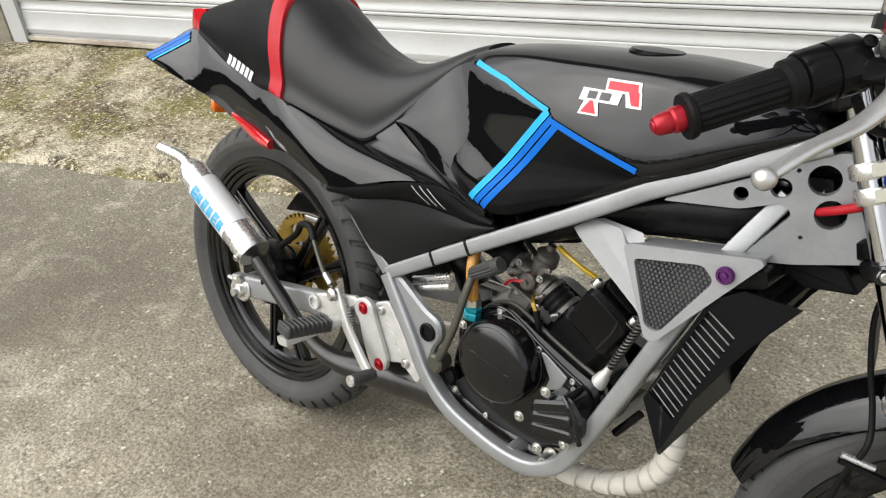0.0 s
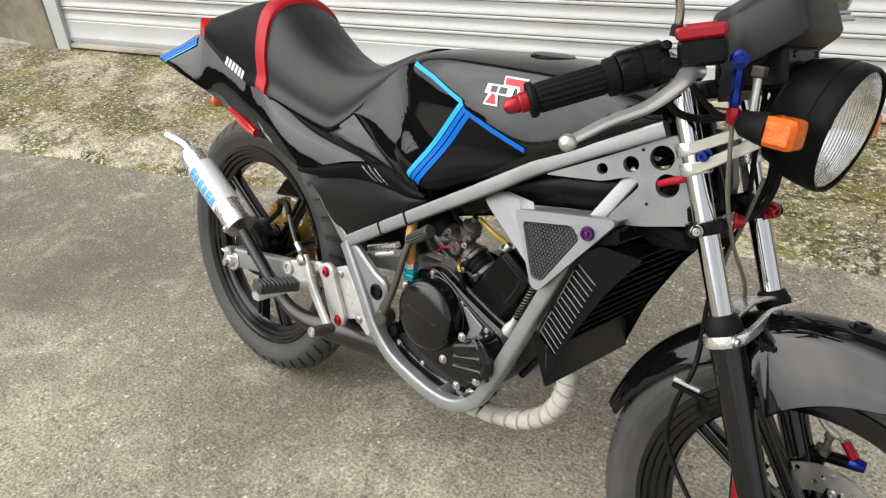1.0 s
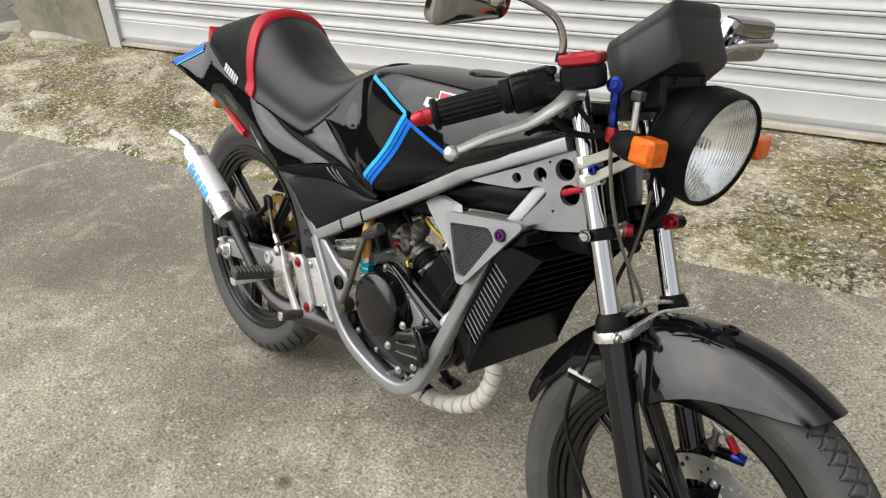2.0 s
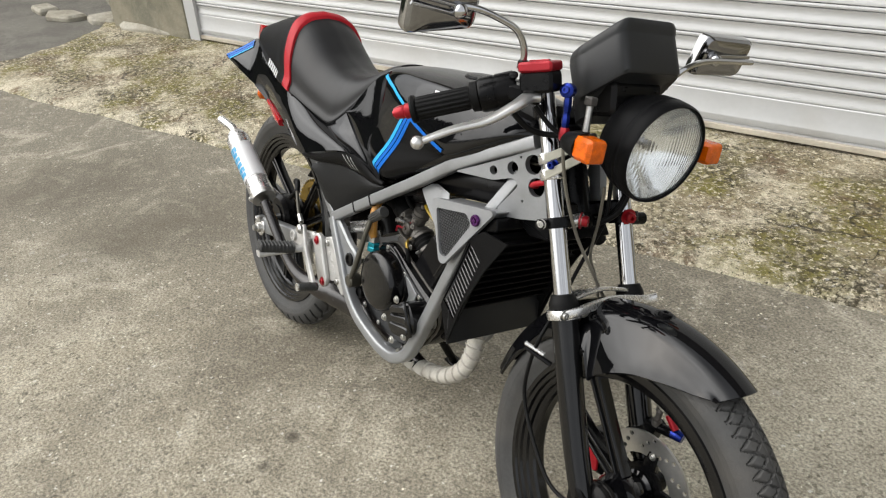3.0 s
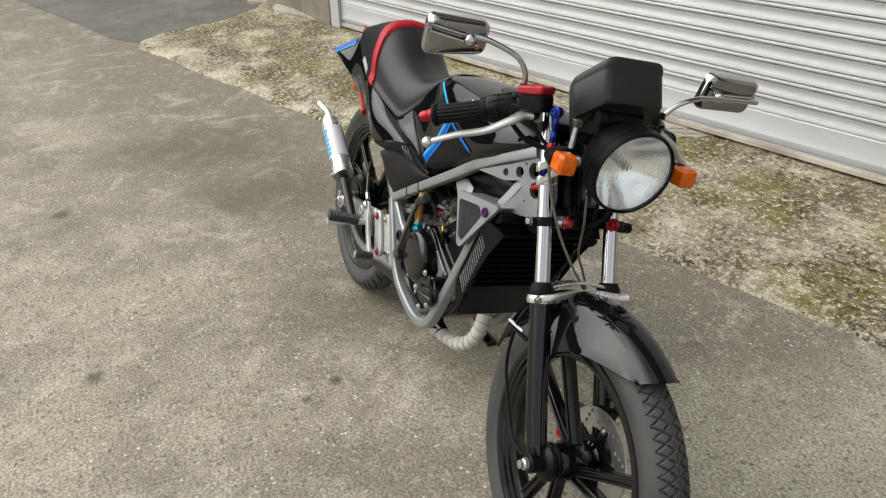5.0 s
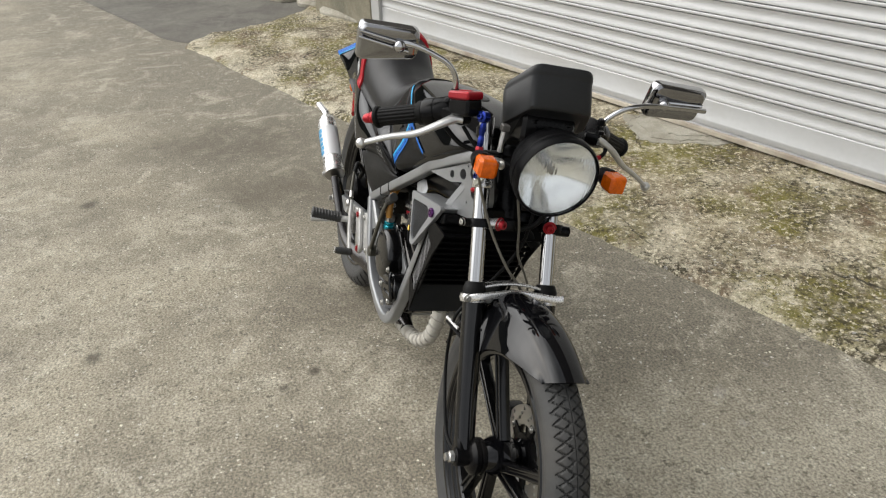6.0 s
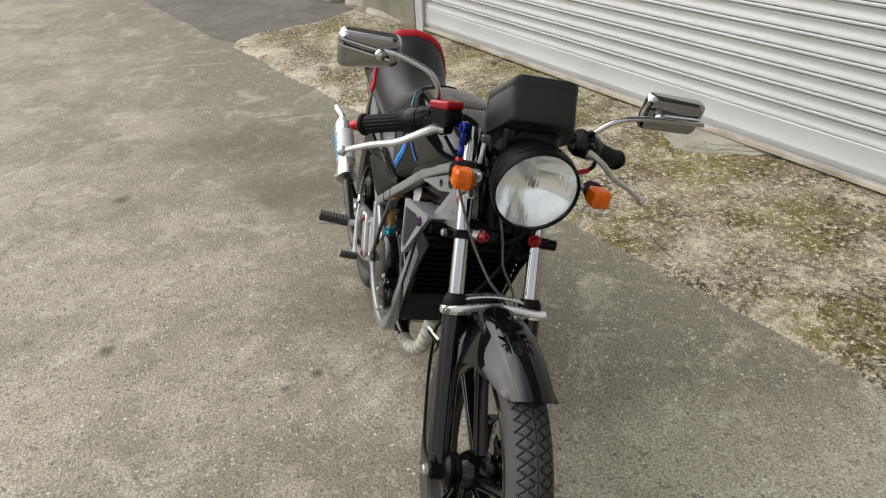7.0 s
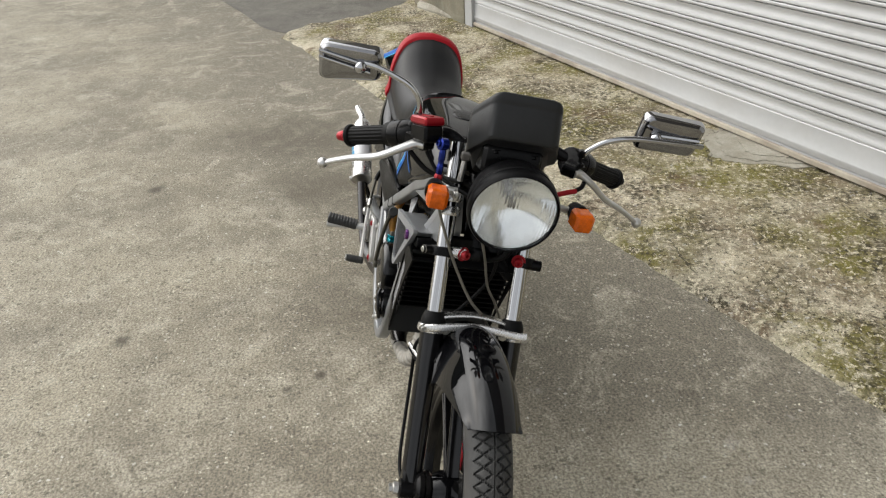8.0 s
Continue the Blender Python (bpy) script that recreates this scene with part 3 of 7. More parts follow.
def guide(bm):
    sec = [(-0.115, -0.035), (-0.015, -0.035), (-0.015, -0.012), (-0.06, -0.012), (-0.06, 0.03), (-0.115, 0.03)]
    lo = [FRONT @ Vector((u, v, 0.03)) for u, v in sec]
    hi = [FRONT @ Vector((u, v, 2.48)) for u, v in sec]
    rings(bm, [lo, hi])


tagged(part("shutter_guide", make(guide), RAIL), "pale grey steel shutter guide rail", "guide rail", kind="structure")

shutter = new("shutter_1")
tagged(shutter, "closed pale grey steel roller shutter with ribbed slats", "roller shutter", kind="structure")


def slat_section(bm):
    """One slat, 72 mm high: a hollow curve and a narrow lip between two grooves."""
    sec = [(0.014, 0.0), (-0.010, 0.001), (-0.0108, 0.006), (-0.0085, 0.014), (-0.0055, 0.024), (-0.0045, 0.032), (-0.0055, 0.040), (-0.0085, 0.048), (-0.0105, 0.0520), (0.012, 0.0525), (0.012, 0.0555), (-0.010, 0.056), (-0.0118, 0.060), (-0.0118, 0.065), (-0.010, 0.0685), (0.014, 0.069), (0.014, 0.072), (0.020, 0.072), (0.020, 0.0)]
    rings(bm, [[Vector((u, v, z)) for v, z in sec] for u in (-0.055, 5.62)])


slat = None
for i in range(32):
    if slat is None:
        slat = part("slat", make(slat_section), SHUTTER, shutter, sharp=50)
        slat_mesh = slat.data
    else:
        slat = new("slat", slat_mesh)
        slat.parent = shutter
    slat.matrix_local = FRONT @ pose(0, 0, 0.193 + 0.072 * i)


def bottom_rail(bm):
    sec = [(0.008, 0.1925), (-0.009, 0.191), (-0.012, 0.187), (-0.012, 0.110), (-0.0165, 0.102), (-0.017, 0.096), (-0.011, 0.075), (-0.003, 0.071), (-0.003, 0.066), (-0.010, 0.064), (-0.010, 0.040), (0.02, 0.040), (0.02, 0.1925)]
    rings(bm, [[FRONT @ Vector((u, v, z)) for v, z in sec] for u in (-0.055, 5.62)])


part("sill_strip", make(lambda bm: box(bm, (5.66, 0.016, 0.022), FRONT @ pose(2.78, -0.019, 0.052), 0.003, 0.002)), SILL, shutter, "cream painted strip with rust under the rail")
part("bottom_rail", make(bottom_rail), RAIL, shutter, "smooth bottom rail of the shutter", sharp=30)
tagged(part("shutter_guide", make(lambda bm: box(bm, (0.1, 0.065, 2.45), FRONT @ pose(5.6, -0.002, 1.25), 0.004)), RAIL), "pale grey steel shutter guide rail", "guide rail", kind="structure")


# the far side of the yard, which closes the place and shows only in the gloss
HEDGE = material("dark_hedge_leaf", (0.0224, 0.032, 0.0128), 0.7, vary=0.5, size=0.3)


def hedge_mass(bm):
    rng = random.Random(4)
    for i in range(3600):
        a = rng.uniform(-16, 18)
        h = rng.uniform(0.02, 1.0) ** 0.7 * (1.3 + 0.6 * noise.noise((a * 0.6, 2, 0)) + 0.4 * noise.noise((a * 2.3, 5, 0)))
        c = Vector((a * 1.6, -22.0 + rng.uniform(-0.5, 0.35) + 0.02 * a * a * 0.3, h))
        d = Vector((rng.gauss(0, 1), rng.gauss(0, 1), rng.gauss(0, 1))).normalized()
        e = d.orthogonal().normalized()
        s = rng.uniform(0.12, 0.3)
        bm.faces.new([bm.verts.new(c + v) for v in (d * s, e * s * 0.5, -d * s, -e * s * 0.5)])


tagged(part("hedge", make(hedge_mass), HEDGE), "dark green hedge along the yard", "hedge", kind="stuff")


def tree_belt(bm):
    """Dark trees behind the garage and beyond the end of the yard: a thick mass with a ragged leafy top."""
    rng = random.Random(9)

    def top_of(a, side):
        base = 7.6 if side else float(np.interp(a, [-14, -9, -4, 0, 3], [2.8, 2.5, 1.9, 3.4, 7.0]))
        return base * (1 + 0.22 * noise.noise((a * 0.35, side, 0)) + 0.14 * noise.noise((a * 1.3, side, 3)) + 0.07 * noise.noise((a * 4, side, 6)))

    for side in (0, 1):
        for depth in (-0.5, 0.5):
            row = []
            for k in range(241):
                a = -14 + 26 * k / 240
                x, y = (a, 7.5 + 0.33 * a + depth) if side else (-13 + depth, a)
                row.append((bm.verts.new((x, y, 0)), bm.verts.new((x, y, top_of(a, side) * (0.93 + 0.05 * rng.random())))))
            for p, q in zip(row, row[1:]):
                bm.faces.new((p[0], q[0], q[1], p[1]))
        for k in range(2400):
            a = rng.uniform(-14, 12)
            c = Vector((a, 7.5 + 0.33 * a, 0)) if side else Vector((-13, a, 0))
            c += Vector((rng.uniform(-0.7, 0.7), rng.uniform(-0.7, 0.7), top_of(a, side) * rng.uniform(0.2, 1.0) ** 0.4))
            d = Vector((rng.gauss(0, 1), rng.gauss(0, 1), rng.gauss(0, 1))).normalized()
            e = d.orthogonal().normalized()
            r = rng.uniform(0.12, 0.32)
            bm.faces.new([bm.verts.new(c + v) for v in (d * r, e * r * 0.55, -d * r, -e * r * 0.55)])


tagged(part("tree_belt", make(tree_belt), HEDGE), "dark ragged trees behind the garage", "trees", kind="stuff")


# ---- motorcycle ----
from mathutils.bvhtree import BVHTree

BIKE = Matrix.Translation((0, -0.093, 0)) @ Matrix.Rotation(radians(0.8), 4, "Z") @ Matrix.Rotation(radians(-13.5), 4, "X")
bike = new("motorcycle")
bike.matrix_world = BIKE
tagged(bike, "black motorcycle with silver frame and blue stripes on its stand", "motorcycle")
RAKE = radians(24.5)
STEER = Matrix.Translation((0.92, 0, 0.787)) @ Matrix.Rotation(radians(-1.2), 4, Vector((-math.sin(RAKE), 0, math.cos(RAKE)))) @ Matrix.Translation((-0.92, 0, -0.787)) @ Matrix.Translation((1.05, 0, 0.58)) @ Matrix.Rotation(radians(-1.6), 4, "X") @ Matrix.Translation((-1.05, 0, -0.58))


def hull(bm, stations, along=4, across=3):
    """A closed skin over mirrored half sections, each from the top middle to the bottom middle, right side (y < 0)."""
    half = [smooth_path(s, across) for s in stations]
    k = len(half[0])
    rows = [smooth_path([h[i] for h in half], along) for i in range(k)]
    loops = []
    for j in range(len(rows[0])):
        right = [rows[i][j].copy() for i in range(k)]
        for v in right:
            v.y = min(v.y, 0)
        right[0].y = right[-1].y = 0
        loops.append(right + [Vector((v.x, -v.y, v.z)) for v in right[-2:0:-1]])
    rings(bm, loops)


def evenly(points, n):
    P = smooth_path(points, 8)
    d = np.cumsum([0] + [(b - a).length for a, b in zip(P, P[1:])])
    s = np.linspace(0, d[-1], n)
    return [Vector([np.interp(x, d, [p[c] for p in P]) for c in range(3)]) for x in s]


def sheet(bm, upper, lower, bulge=0.008, thick=0.004, n=28, rows=8, flip=1):
    """A bowed panel between two edges of the right side; flip=-1 mirrors it."""
    U, L = evenly(upper, n), evenly(lower, n)
    grids = []
    for inner in (0, 1):
        grid = []
        for i in range(n):
            row = []
            for j in range(rows + 1):
                t = j / rows
                p = U[i].lerp(L[i], t)
                p.y -= bulge * math.sin(math.pi * t) - inner * thick
                row.append(bm.verts.new((p.x, p.y * flip, p.z)))
            grid.append(row)
        grids.append(grid)
    for g in grids:
        for a, b in zip(g, g[1:]):
            for j in range(rows):
                bm.faces.new((a[j], a[j + 1], b[j + 1], b[j]))
    o, q = grids
    rim = [(i, 0) for i in range(n)] + [(n - 1, j) for j in range(1, rows + 1)] + [(i, rows) for i in range(n - 2, -1, -1)] + [(0, j) for j in range(rows - 1, 0, -1)]
    for (a, b), (c, d) in zip(rim, rim[1:] + rim[:1]):
        bm.faces.new((o[a][b], o[c][d], q[c][d], q[a][b]))


def tree_of(ob):
    me = ob.data
    return BVHTree.FromPolygons([v.co.copy() for v in me.vertices], [tuple(p.vertices) for p in me.polygons])


def on_side(trees, x, z, lift=0.0012):
    best = None
    for t in trees:
        hit = t.ray_cast(Vector((x, -1, z)), Vector((0, 1, 0)))[0]
        if hit is not None and (best is None or hit.y < best):
            best = hit.y
    return None if best is None else Vector((x, best - lift, z))


def decal(name, quads, trees, mat, parent, label="", lift=0.0022, cuts=16):
    """Thin stuck-on shapes: quads in (x, z), laid onto the right side."""
    bm = bmesh.new()
    for a, b, c, d in quads:
        a, b, c, d = (Vector(p) for p in (a, b, c, d))
        n = max(1, int(cuts * max((b - a).length, (c - d).length) / 0.1))
        m = max(1, int(cuts * max((d - a).length, (c - b).length) / 0.1))
        grid = [[on_side(trees, *(a.lerp(b, i / n).lerp(d.lerp(c, i / n), j / m)), lift) for j in range(m + 1)] for i in range(n + 1)]
        vs = [[bm.verts.new(p) if p is not None else None for p in row] for row in grid]
        for i in range(n):
            for j in range(m):
                f = (vs[i][j], vs[i + 1][j], vs[i + 1][j + 1], vs[i][j + 1])
                if all(v is not None for v in f):
                    bm.faces.new(f)
    return part(name, bm, mat, parent, label)


def ribbon(points, w0, w1):
    """Quads of a band beside a polyline in (x, z), from w0 to w1 across it."""
    P = [Vector(p) for p in points]
    N = []
    for i in range(len(P)):
        t = (P[min(i + 1, len(P) - 1)] - P[max(i - 1, 0)]).normalized()
        N.append(Vector((-t.y, t.x)))
    return [(a + n * w0, b + q * w0, b + q * w1, a + n * w1) for a, b, n, q in zip(P, P[1:], N, N[1:])]


# -- tank and its side panels --
def tank_half(x, top, ys, zs, yc, zc, yl, zl):
    ym, zm = (yc * 0.55 + yl * 0.45), (zc + zl) / 2
    return [(x, 0, top), (x, -ys * 0.45, top - 0.002), (x, -ys * 0.82, zs + (top - zs) * 0.62), (x, -ys, zs), (x, -yc, zc), (x, -ym, zm), (x, -yl, zl), (x, 0, zl)]


TANK = [
    tank_half(0.470, 0.778, 0.057, 0.765, 0.065, 0.752, 0.082, 0.612),
    tank_half(0.500, 0.788, 0.066, 0.771, 0.076, 0.748, 0.090, 0.598),
    tank_half(0.560, 0.797, 0.079, 0.778, 0.092, 0.740, 0.094, 0.584),
    tank_half(0.630, 0.803, 0.089, 0.780, 0.103, 0.729, 0.093, 0.614),
    tank_half(0.700, 0.808, 0.095, 0.781, 0.108, 0.711, 0.090, 0.645),
    tank_half(0.760, 0.810, 0.097, 0.781, 0.107, 0.698, 0.086, 0.678),
    tank_half(0.830, 0.806, 0.091, 0.779, 0.099, 0.730, 0.080, 0.712),
    tank_half(0.885, 0.795, 0.077, 0.778, 0.084, 0.755, 0.068, 0.745),
    tank_half(0.920, 0.780, 0.053, 0.772, 0.056, 0.765, 0.048, 0.760),
]
tank = part("tank", make(hull, TANK, 5, 4), GLOSS, bike, "glossy black fuel tank", sharp=60)
side_u = [(0.353, -0.070, 0.664), (0.380, -0.067, 0.690), (0.41, -0.063, 0.722), (0.445, -0.060, 0.752), (0.480, -0.066, 0.766)]
side_l = [(0.356, -0.072, 0.658), (0.40, -0.080, 0.637), (0.441, -0.086, 0.617), (0.49, -0.091, 0.595), (0.545, -0.094, 0.573)]
flank = part("tank_flank", make(sheet, side_u, side_l, 0.004, 0.005), GLOSS, bike, "glossy black panel behind the tank")
part("tank_flank", make(sheet, side_u, side_l, 0.004, 0.005, flip=-1), GLOSS, bike, "glossy black panel behind the tank")
tank_tree = [tree_of(tank), tree_of(flank)]

# stripes: a pale line from the top, a chevron of three bands, a blue line forward
corner, top_end, front_end = Vector((0.622, 0.732)), Vector((0.486, 0.766)), Vector((0.752, 0.6935))
foot = Vector((0.516, 0.599))
along = (corner - foot).normalized()
across = Vector((along.y, -along.x))
decal("stripe", ribbon([top_end, Vector((0.55, 0.756)), corner + Vector((0.004, 0.002))], -0.0032, 0.0032), tank_tree, LIGHT_BLUE, bike, "pale blue stripe")
for k, (w0, w1, mat) in enumerate(((0.0, 0.0088, LIGHT_BLUE), (0.0105, 0.0185, BLUE), (0.0205, 0.0295, BLUE))):
    up = 0.004 - 0.0008 * k
    decal("stripe", ribbon([foot + along * (0.004 * k), foot + along * 0.08, corner + along * up - across * 0.002], -w1, -w0), tank_tree, mat, bike, "pale blue stripe" if k == 0 else "deep blue stripe")
decal("stripe", ribbon([corner + across * 0.016 + along * 0.001, (corner + across * 0.016).lerp(front_end, 0.5), front_end], -0.0035, 0.0035), tank_tree, BLUE, bike, "deep blue stripe")
# matte black over the turned-under tank side, its shade put in as colour
decal("lower_shade", [(foot + across * 0.031, corner + across * 0.0215, front_end + Vector((0.0, -0.006)), Vector((0.60, 0.588)))], tank_tree, MATTE, bike, "matte black laid on the lower tank side for its shade", 0.0008, 24)
# emblem as plain shapes
em = Vector((0.693, 0.762))
ex, ez = Vector((0.999, 0.05)), Vector((-0.06, 0.998))


def emblem(points):
    return [tuple(em + ex * (a * 0.84) + ez * (b * 0.9)) for a, b in points]


decal("emblem", [emblem(q) for q in ([(-0.036, -0.006), (0.024, -0.006), (0.028, 0.009), (-0.032, 0.009)], [(0.002, 0.008), (0.055, 0.008), (0.052, 0.0235), (0.001, 0.0235)], [(0.036, -0.007), (0.058, -0.007), (0.055, 0.012), (0.031, 0.012)], [(-0.034, -0.023), (-0.002, -0.023), (-0.006, -0.004), (-0.026, -0.004)])], tank_tree, WHITE, bike, "white ground of a tank emblem", 0.0012)
decal("emblem", [emblem(q) for q in ([(0.005, 0.011), (0.050, 0.011), (0.048, 0.021), (0.005, 0.021)], [(0.043, -0.004), (0.0545, -0.004), (0.0515, 0.012), (0.036, 0.012)], [(-0.030, -0.0205), (-0.006, -0.0205), (-0.013, -0.005), (-0.018, -0.005)])], tank_tree, RED_DECAL, bike, "red shapes of a tank emblem", 0.0018)
decal("emblem", [emblem(q) for q in ([(-0.024, -0.003), (-0.010, -0.003), (-0.008, 0.0065), (-0.022, 0.0065)], [(-0.005, -0.003), (0.011, -0.003), (0.013, 0.0065), (-0.003, 0.0065)])], tank_tree, MESH, bike, "grey bars of a tank emblem", 0.0018)
part("filler_cap", make(lathe, [(0.034, -0.012), (0.034, 0.001), (0.031, 0.004), (0.016, 0.0055), (0.001, 0.0055)], Matrix.Translation((0.70, 0, 0.8065)), 32), SATIN, bike)

# -- seat and its cowl --
def lean_back(x):
    return float(np.interp(x, [-0.2, 0.02, 0.14, 0.3], [0.0, 0.19, 0.19, 0.0]))


def seat_half(x, top, yb, zb, fat=1.03, grow=0.0):
    """Half section: crown, shoulder, side, hem."""
    h = top - zb
    pts = [(0, top), (yb * 0.45, top - h * 0.05), (yb * 0.79, top - h * 0.21), (yb * fat, top - h * 0.54), (yb * fat * 1.02, zb + h * 0.16), (yb, zb), (0, zb)]
    return [(x - lean_back(x) * (z - zb), -(y + (grow if y else 0)), z + (grow if z > zb + 0.01 else 0)) for y, z in pts]


SEAT = [(0.476, 0.786, 0.034, 0.772), (0.450, 0.778, 0.046, 0.754), (0.415, 0.763, 0.055, 0.722), (0.380, 0.748, 0.061, 0.690), (0.345, 0.737, 0.069, 0.655), (0.318, 0.733, 0.075, 0.632), (0.302, 0.732, 0.079, 0.6225), (0.285, 0.733, 0.082, 0.6210),
        (0.26, 0.738, 0.085, 0.6255), (0.220, 0.753, 0.089, 0.632), (0.186, 0.776, 0.092, 0.638), (0.156, 0.800, 0.094, 0.643), (0.127, 0.817, 0.096, 0.648)]
seat = part("seat", make(hull, [seat_half(*s, fat=0.985) for s in SEAT], 4, 4), VINYL, bike, "black vinyl single seat", sharp=60)
part("piping", make(tube, [(x - lean_back(x) * 0.002, -yb - 0.001, zb) for x, _, yb, zb in SEAT], 0.0032, 8, 4), RUBBER, seat, "thin black piping along the hem")
part("piping", make(tube, [(x - lean_back(x) * 0.002, yb + 0.001, zb) for x, _, yb, zb in SEAT], 0.0032, 8, 4), RUBBER, seat, "thin black piping along the hem")
BAND = [(0.128, 0.818, 0.096, 0.648), (0.119, 0.823, 0.0965, 0.650), (0.109, 0.825, 0.0965, 0.652), (0.098, 0.824, 0.096, 0.654)]
part("seat_band", make(hull, [seat_half(*s, fat=0.985, grow=0.004) for s in BAND], 3, 4), RED_VINYL, bike, "red vinyl band round the seat hump", sharp=60)
COWL = [(0.100, 0.821, 0.096, 0.656), (0.055, 0.816, 0.089, 0.653), (0.01, 0.808, 0.079, 0.657), (-0.04, 0.797, 0.070, 0.664), (-0.08, 0.788, 0.063, 0.671), (-0.12, 0.777, 0.056, 0.682), (-0.17, 0.764, 0.047, 0.696), (-0.205, 0.752, 0.040, 0.706)]
cowl = part("seat_cowl", make(hull, [seat_half(*s, fat=1.0) for s in COWL], 4, 4), MATTE, bike, "matte black seat cowl", sharp=60)
cowl_tree = [tree_of(cowl)]
letters = []
for i in range(6):
    a = Vector((-0.066, 0.692)).lerp(Vector((0.020, 0.679)), i / 5)
    d = Vector((0.0118, -0.0024))
    letters.append((a, a + d, a + d + Vector((-0.006, -0.0165)), a + Vector((-0.006, -0.0165))))
decal("name_bar", letters, cowl_tree, WHITE, bike, "white bars in place of a maker's name")

# -- glossy tail and side fairing --
tail_u = [(-0.343, -0.070, 0.652), (-0.29, -0.052, 0.681), (-0.238, -0.035, 0.711), (-0.17, -0.047, 0.697), (-0.08, -0.062, 0.672), (0.0, -0.077, 0.658), (0.06, -0.089, 0.654), (0.126, -0.098, 0.650), (0.20, -0.0945, 0.6365), (0.258, -0.0885, 0.6235), (0.291, -0.0855, 0.6180), (0.32, -0.079, 0.633), (0.35, -0.072, 0.657)]
tail_l = [(-0.343, -0.074, 0.640), (-0.28, -0.070, 0.626), (-0.20, -0.067, 0.611), (-0.12, -0.068, 0.599), (-0.05, -0.074, 0.592), (0.02, -0.087, 0.587), (0.085, -0.101, 0.581), (0.16, -0.115, 0.571), (0.235, -0.126, 0.556), (0.275, -0.130, 0.552), (0.335, -0.128, 0.570), (0.40, -0.124, 0.592), (0.455, -0.118, 0.603), (0.495, -0.110, 0.595), (0.525, -0.102, 0.582), (0.550, -0.096, 0.571)]
for flip in (1, -1):
    ob = part("side_fairing", make(sheet, tail_u, tail_l, 0.006, 0.006, 60, 10, flip), GLOSS, bike, "glossy black tail and side fairing", sharp=60)
    if flip == 1:
        fairing_tree = [tree_of(ob)]
for w0, w1, mat in ((0.0, 0.007, BLUE), (0.008, 0.015, BLUE), (0.016, 0.020, LIGHT_BLUE)):
    decal("stripe", ribbon([(-0.341, 0.651), (-0.29, 0.6795), (-0.240, 0.708)], -w1 - 0.001, -w0 - 0.001), fairing_tree, mat, bike, "blue tail stripe")
# tail deck between the wings
part("tail_deck", make(hull, [[(x, 0, zt), (x, -y * 0.6, zt), (x, -y, zt - 0.004), (x, -y, zb), (x, 0, zb)] for x, y, zt, zb in ((-0.338, 0.066, 0.648, 0.640), (-0.29, 0.048, 0.678, 0.630), (-0.238, 0.032, 0.706, 0.622), (-0.17, 0.044, 0.690, 0.618), (-0.05, 0.064, 0.660, 0.612), (0.10, 0.085, 0.640, 0.605))], 3, 3), GLOSS, bike, "glossy black tail deck")
lamp = part("tail_lamp", make(hull, [[(x, 0, zt), (x, -y * 0.8, zt), (x, -y, zt - 0.006), (x, -y, zb), (x, 0, zb)] for x, y, zt, zb in ((-0.272, 0.012, 0.734, 0.690), (-0.266, 0.017, 0.742, 0.690), (-0.24, 0.024, 0.748, 0.695), (-0.195, 0.032, 0.752, 0.700))], 2, 3), TAIL_RED, bike, "red tail lamp lens")
ref_u = [(-0.052, -0.076, 0.592), (-0.01, -0.085, 0.588), (0.045, -0.098, 0.583), (0.098, -0.108, 0.577)]
ref_l = [(-0.050, -0.072, 0.578), (-0.005, -0.081, 0.566), (0.045, -0.094, 0.560), (0.093, -0.104, 0.561)]
part("reflector", make(sheet, ref_u, ref_l, 0.004, 0.012, 14, 4), TAIL_RED, bike, "red reflector under the tail")
part("rear_indicator", make(lathe, [(0.010, 0.0), (0.016, 0.01), (0.017, 0.03), (0.012, 0.036), (0.001, 0.038)], facing((-0.105, -0.040, 0.592), (-0.65, -0.75, 0.0)), 16), AMBER, bike, "small amber rear indicator")
part("under_tail", make(hull, [[(x, 0, zt), (x, -0.05, zt), (x, -0.072, zt - 0.01), (x, -0.07, zb), (x, 0, zb)] for x, zt, zb in ((-0.14, 0.62, 0.61), (-0.05, 0.61, 0.575), (0.06, 0.59, 0.55), (0.16, 0.58, 0.56), (0.25, 0.56, 0.55))], 3, 2), SATIN, bike)

# lower insert with three slashes and the flat side cover
ins_u = [(0.262, -0.122, 0.548), (0.335, -0.120, 0.566), (0.40, -0.117, 0.588), (0.455, -0.112, 0.600), (0.495, -0.105, 0.592), (0.525, -0.098, 0.579), (0.558, -0.093, 0.573)]
ins_l = [(0.262, -0.118, 0.537), (0.33, -0.113, 0.545), (0.39, -0.109, 0.560), (0.43, -0.106, 0.566), (0.48, -0.102, 0.566), (0.52, -0.096, 0.560), (0.558, -0.092, 0.566)]
cov_u = [(0.290, -0.110, 0.530), (0.34, -0.107, 0.545), (0.40, -0.103, 0.559), (0.45, -0.100, 0.563), (0.50, -0.095, 0.561), (0.560, -0.088, 0.566)]
cov_l = [(0.300, -0.107, 0.515), (0.33, -0.102, 0.475), (0.372, -0.094, 0.446), (0.43, -0.092, 0.482), (0.49, -0.090, 0.520), (0.562, -0.088, 0.562)]
for flip in (1, -1):
    ob = part("fairing_insert", make(sheet, ins_u, ins_l, 0.004, 0.005, 36, 6, flip), MATTE, bike, "matte black fairing insert with pale slashes")
    part("side_cover", make(sheet, cov_u, cov_l, 0.006, 0.005, 30, 8, flip), COVER, bike, "charcoal grained side cover")
    if flip == 1:
        insert_tree = [tree_of(ob)]
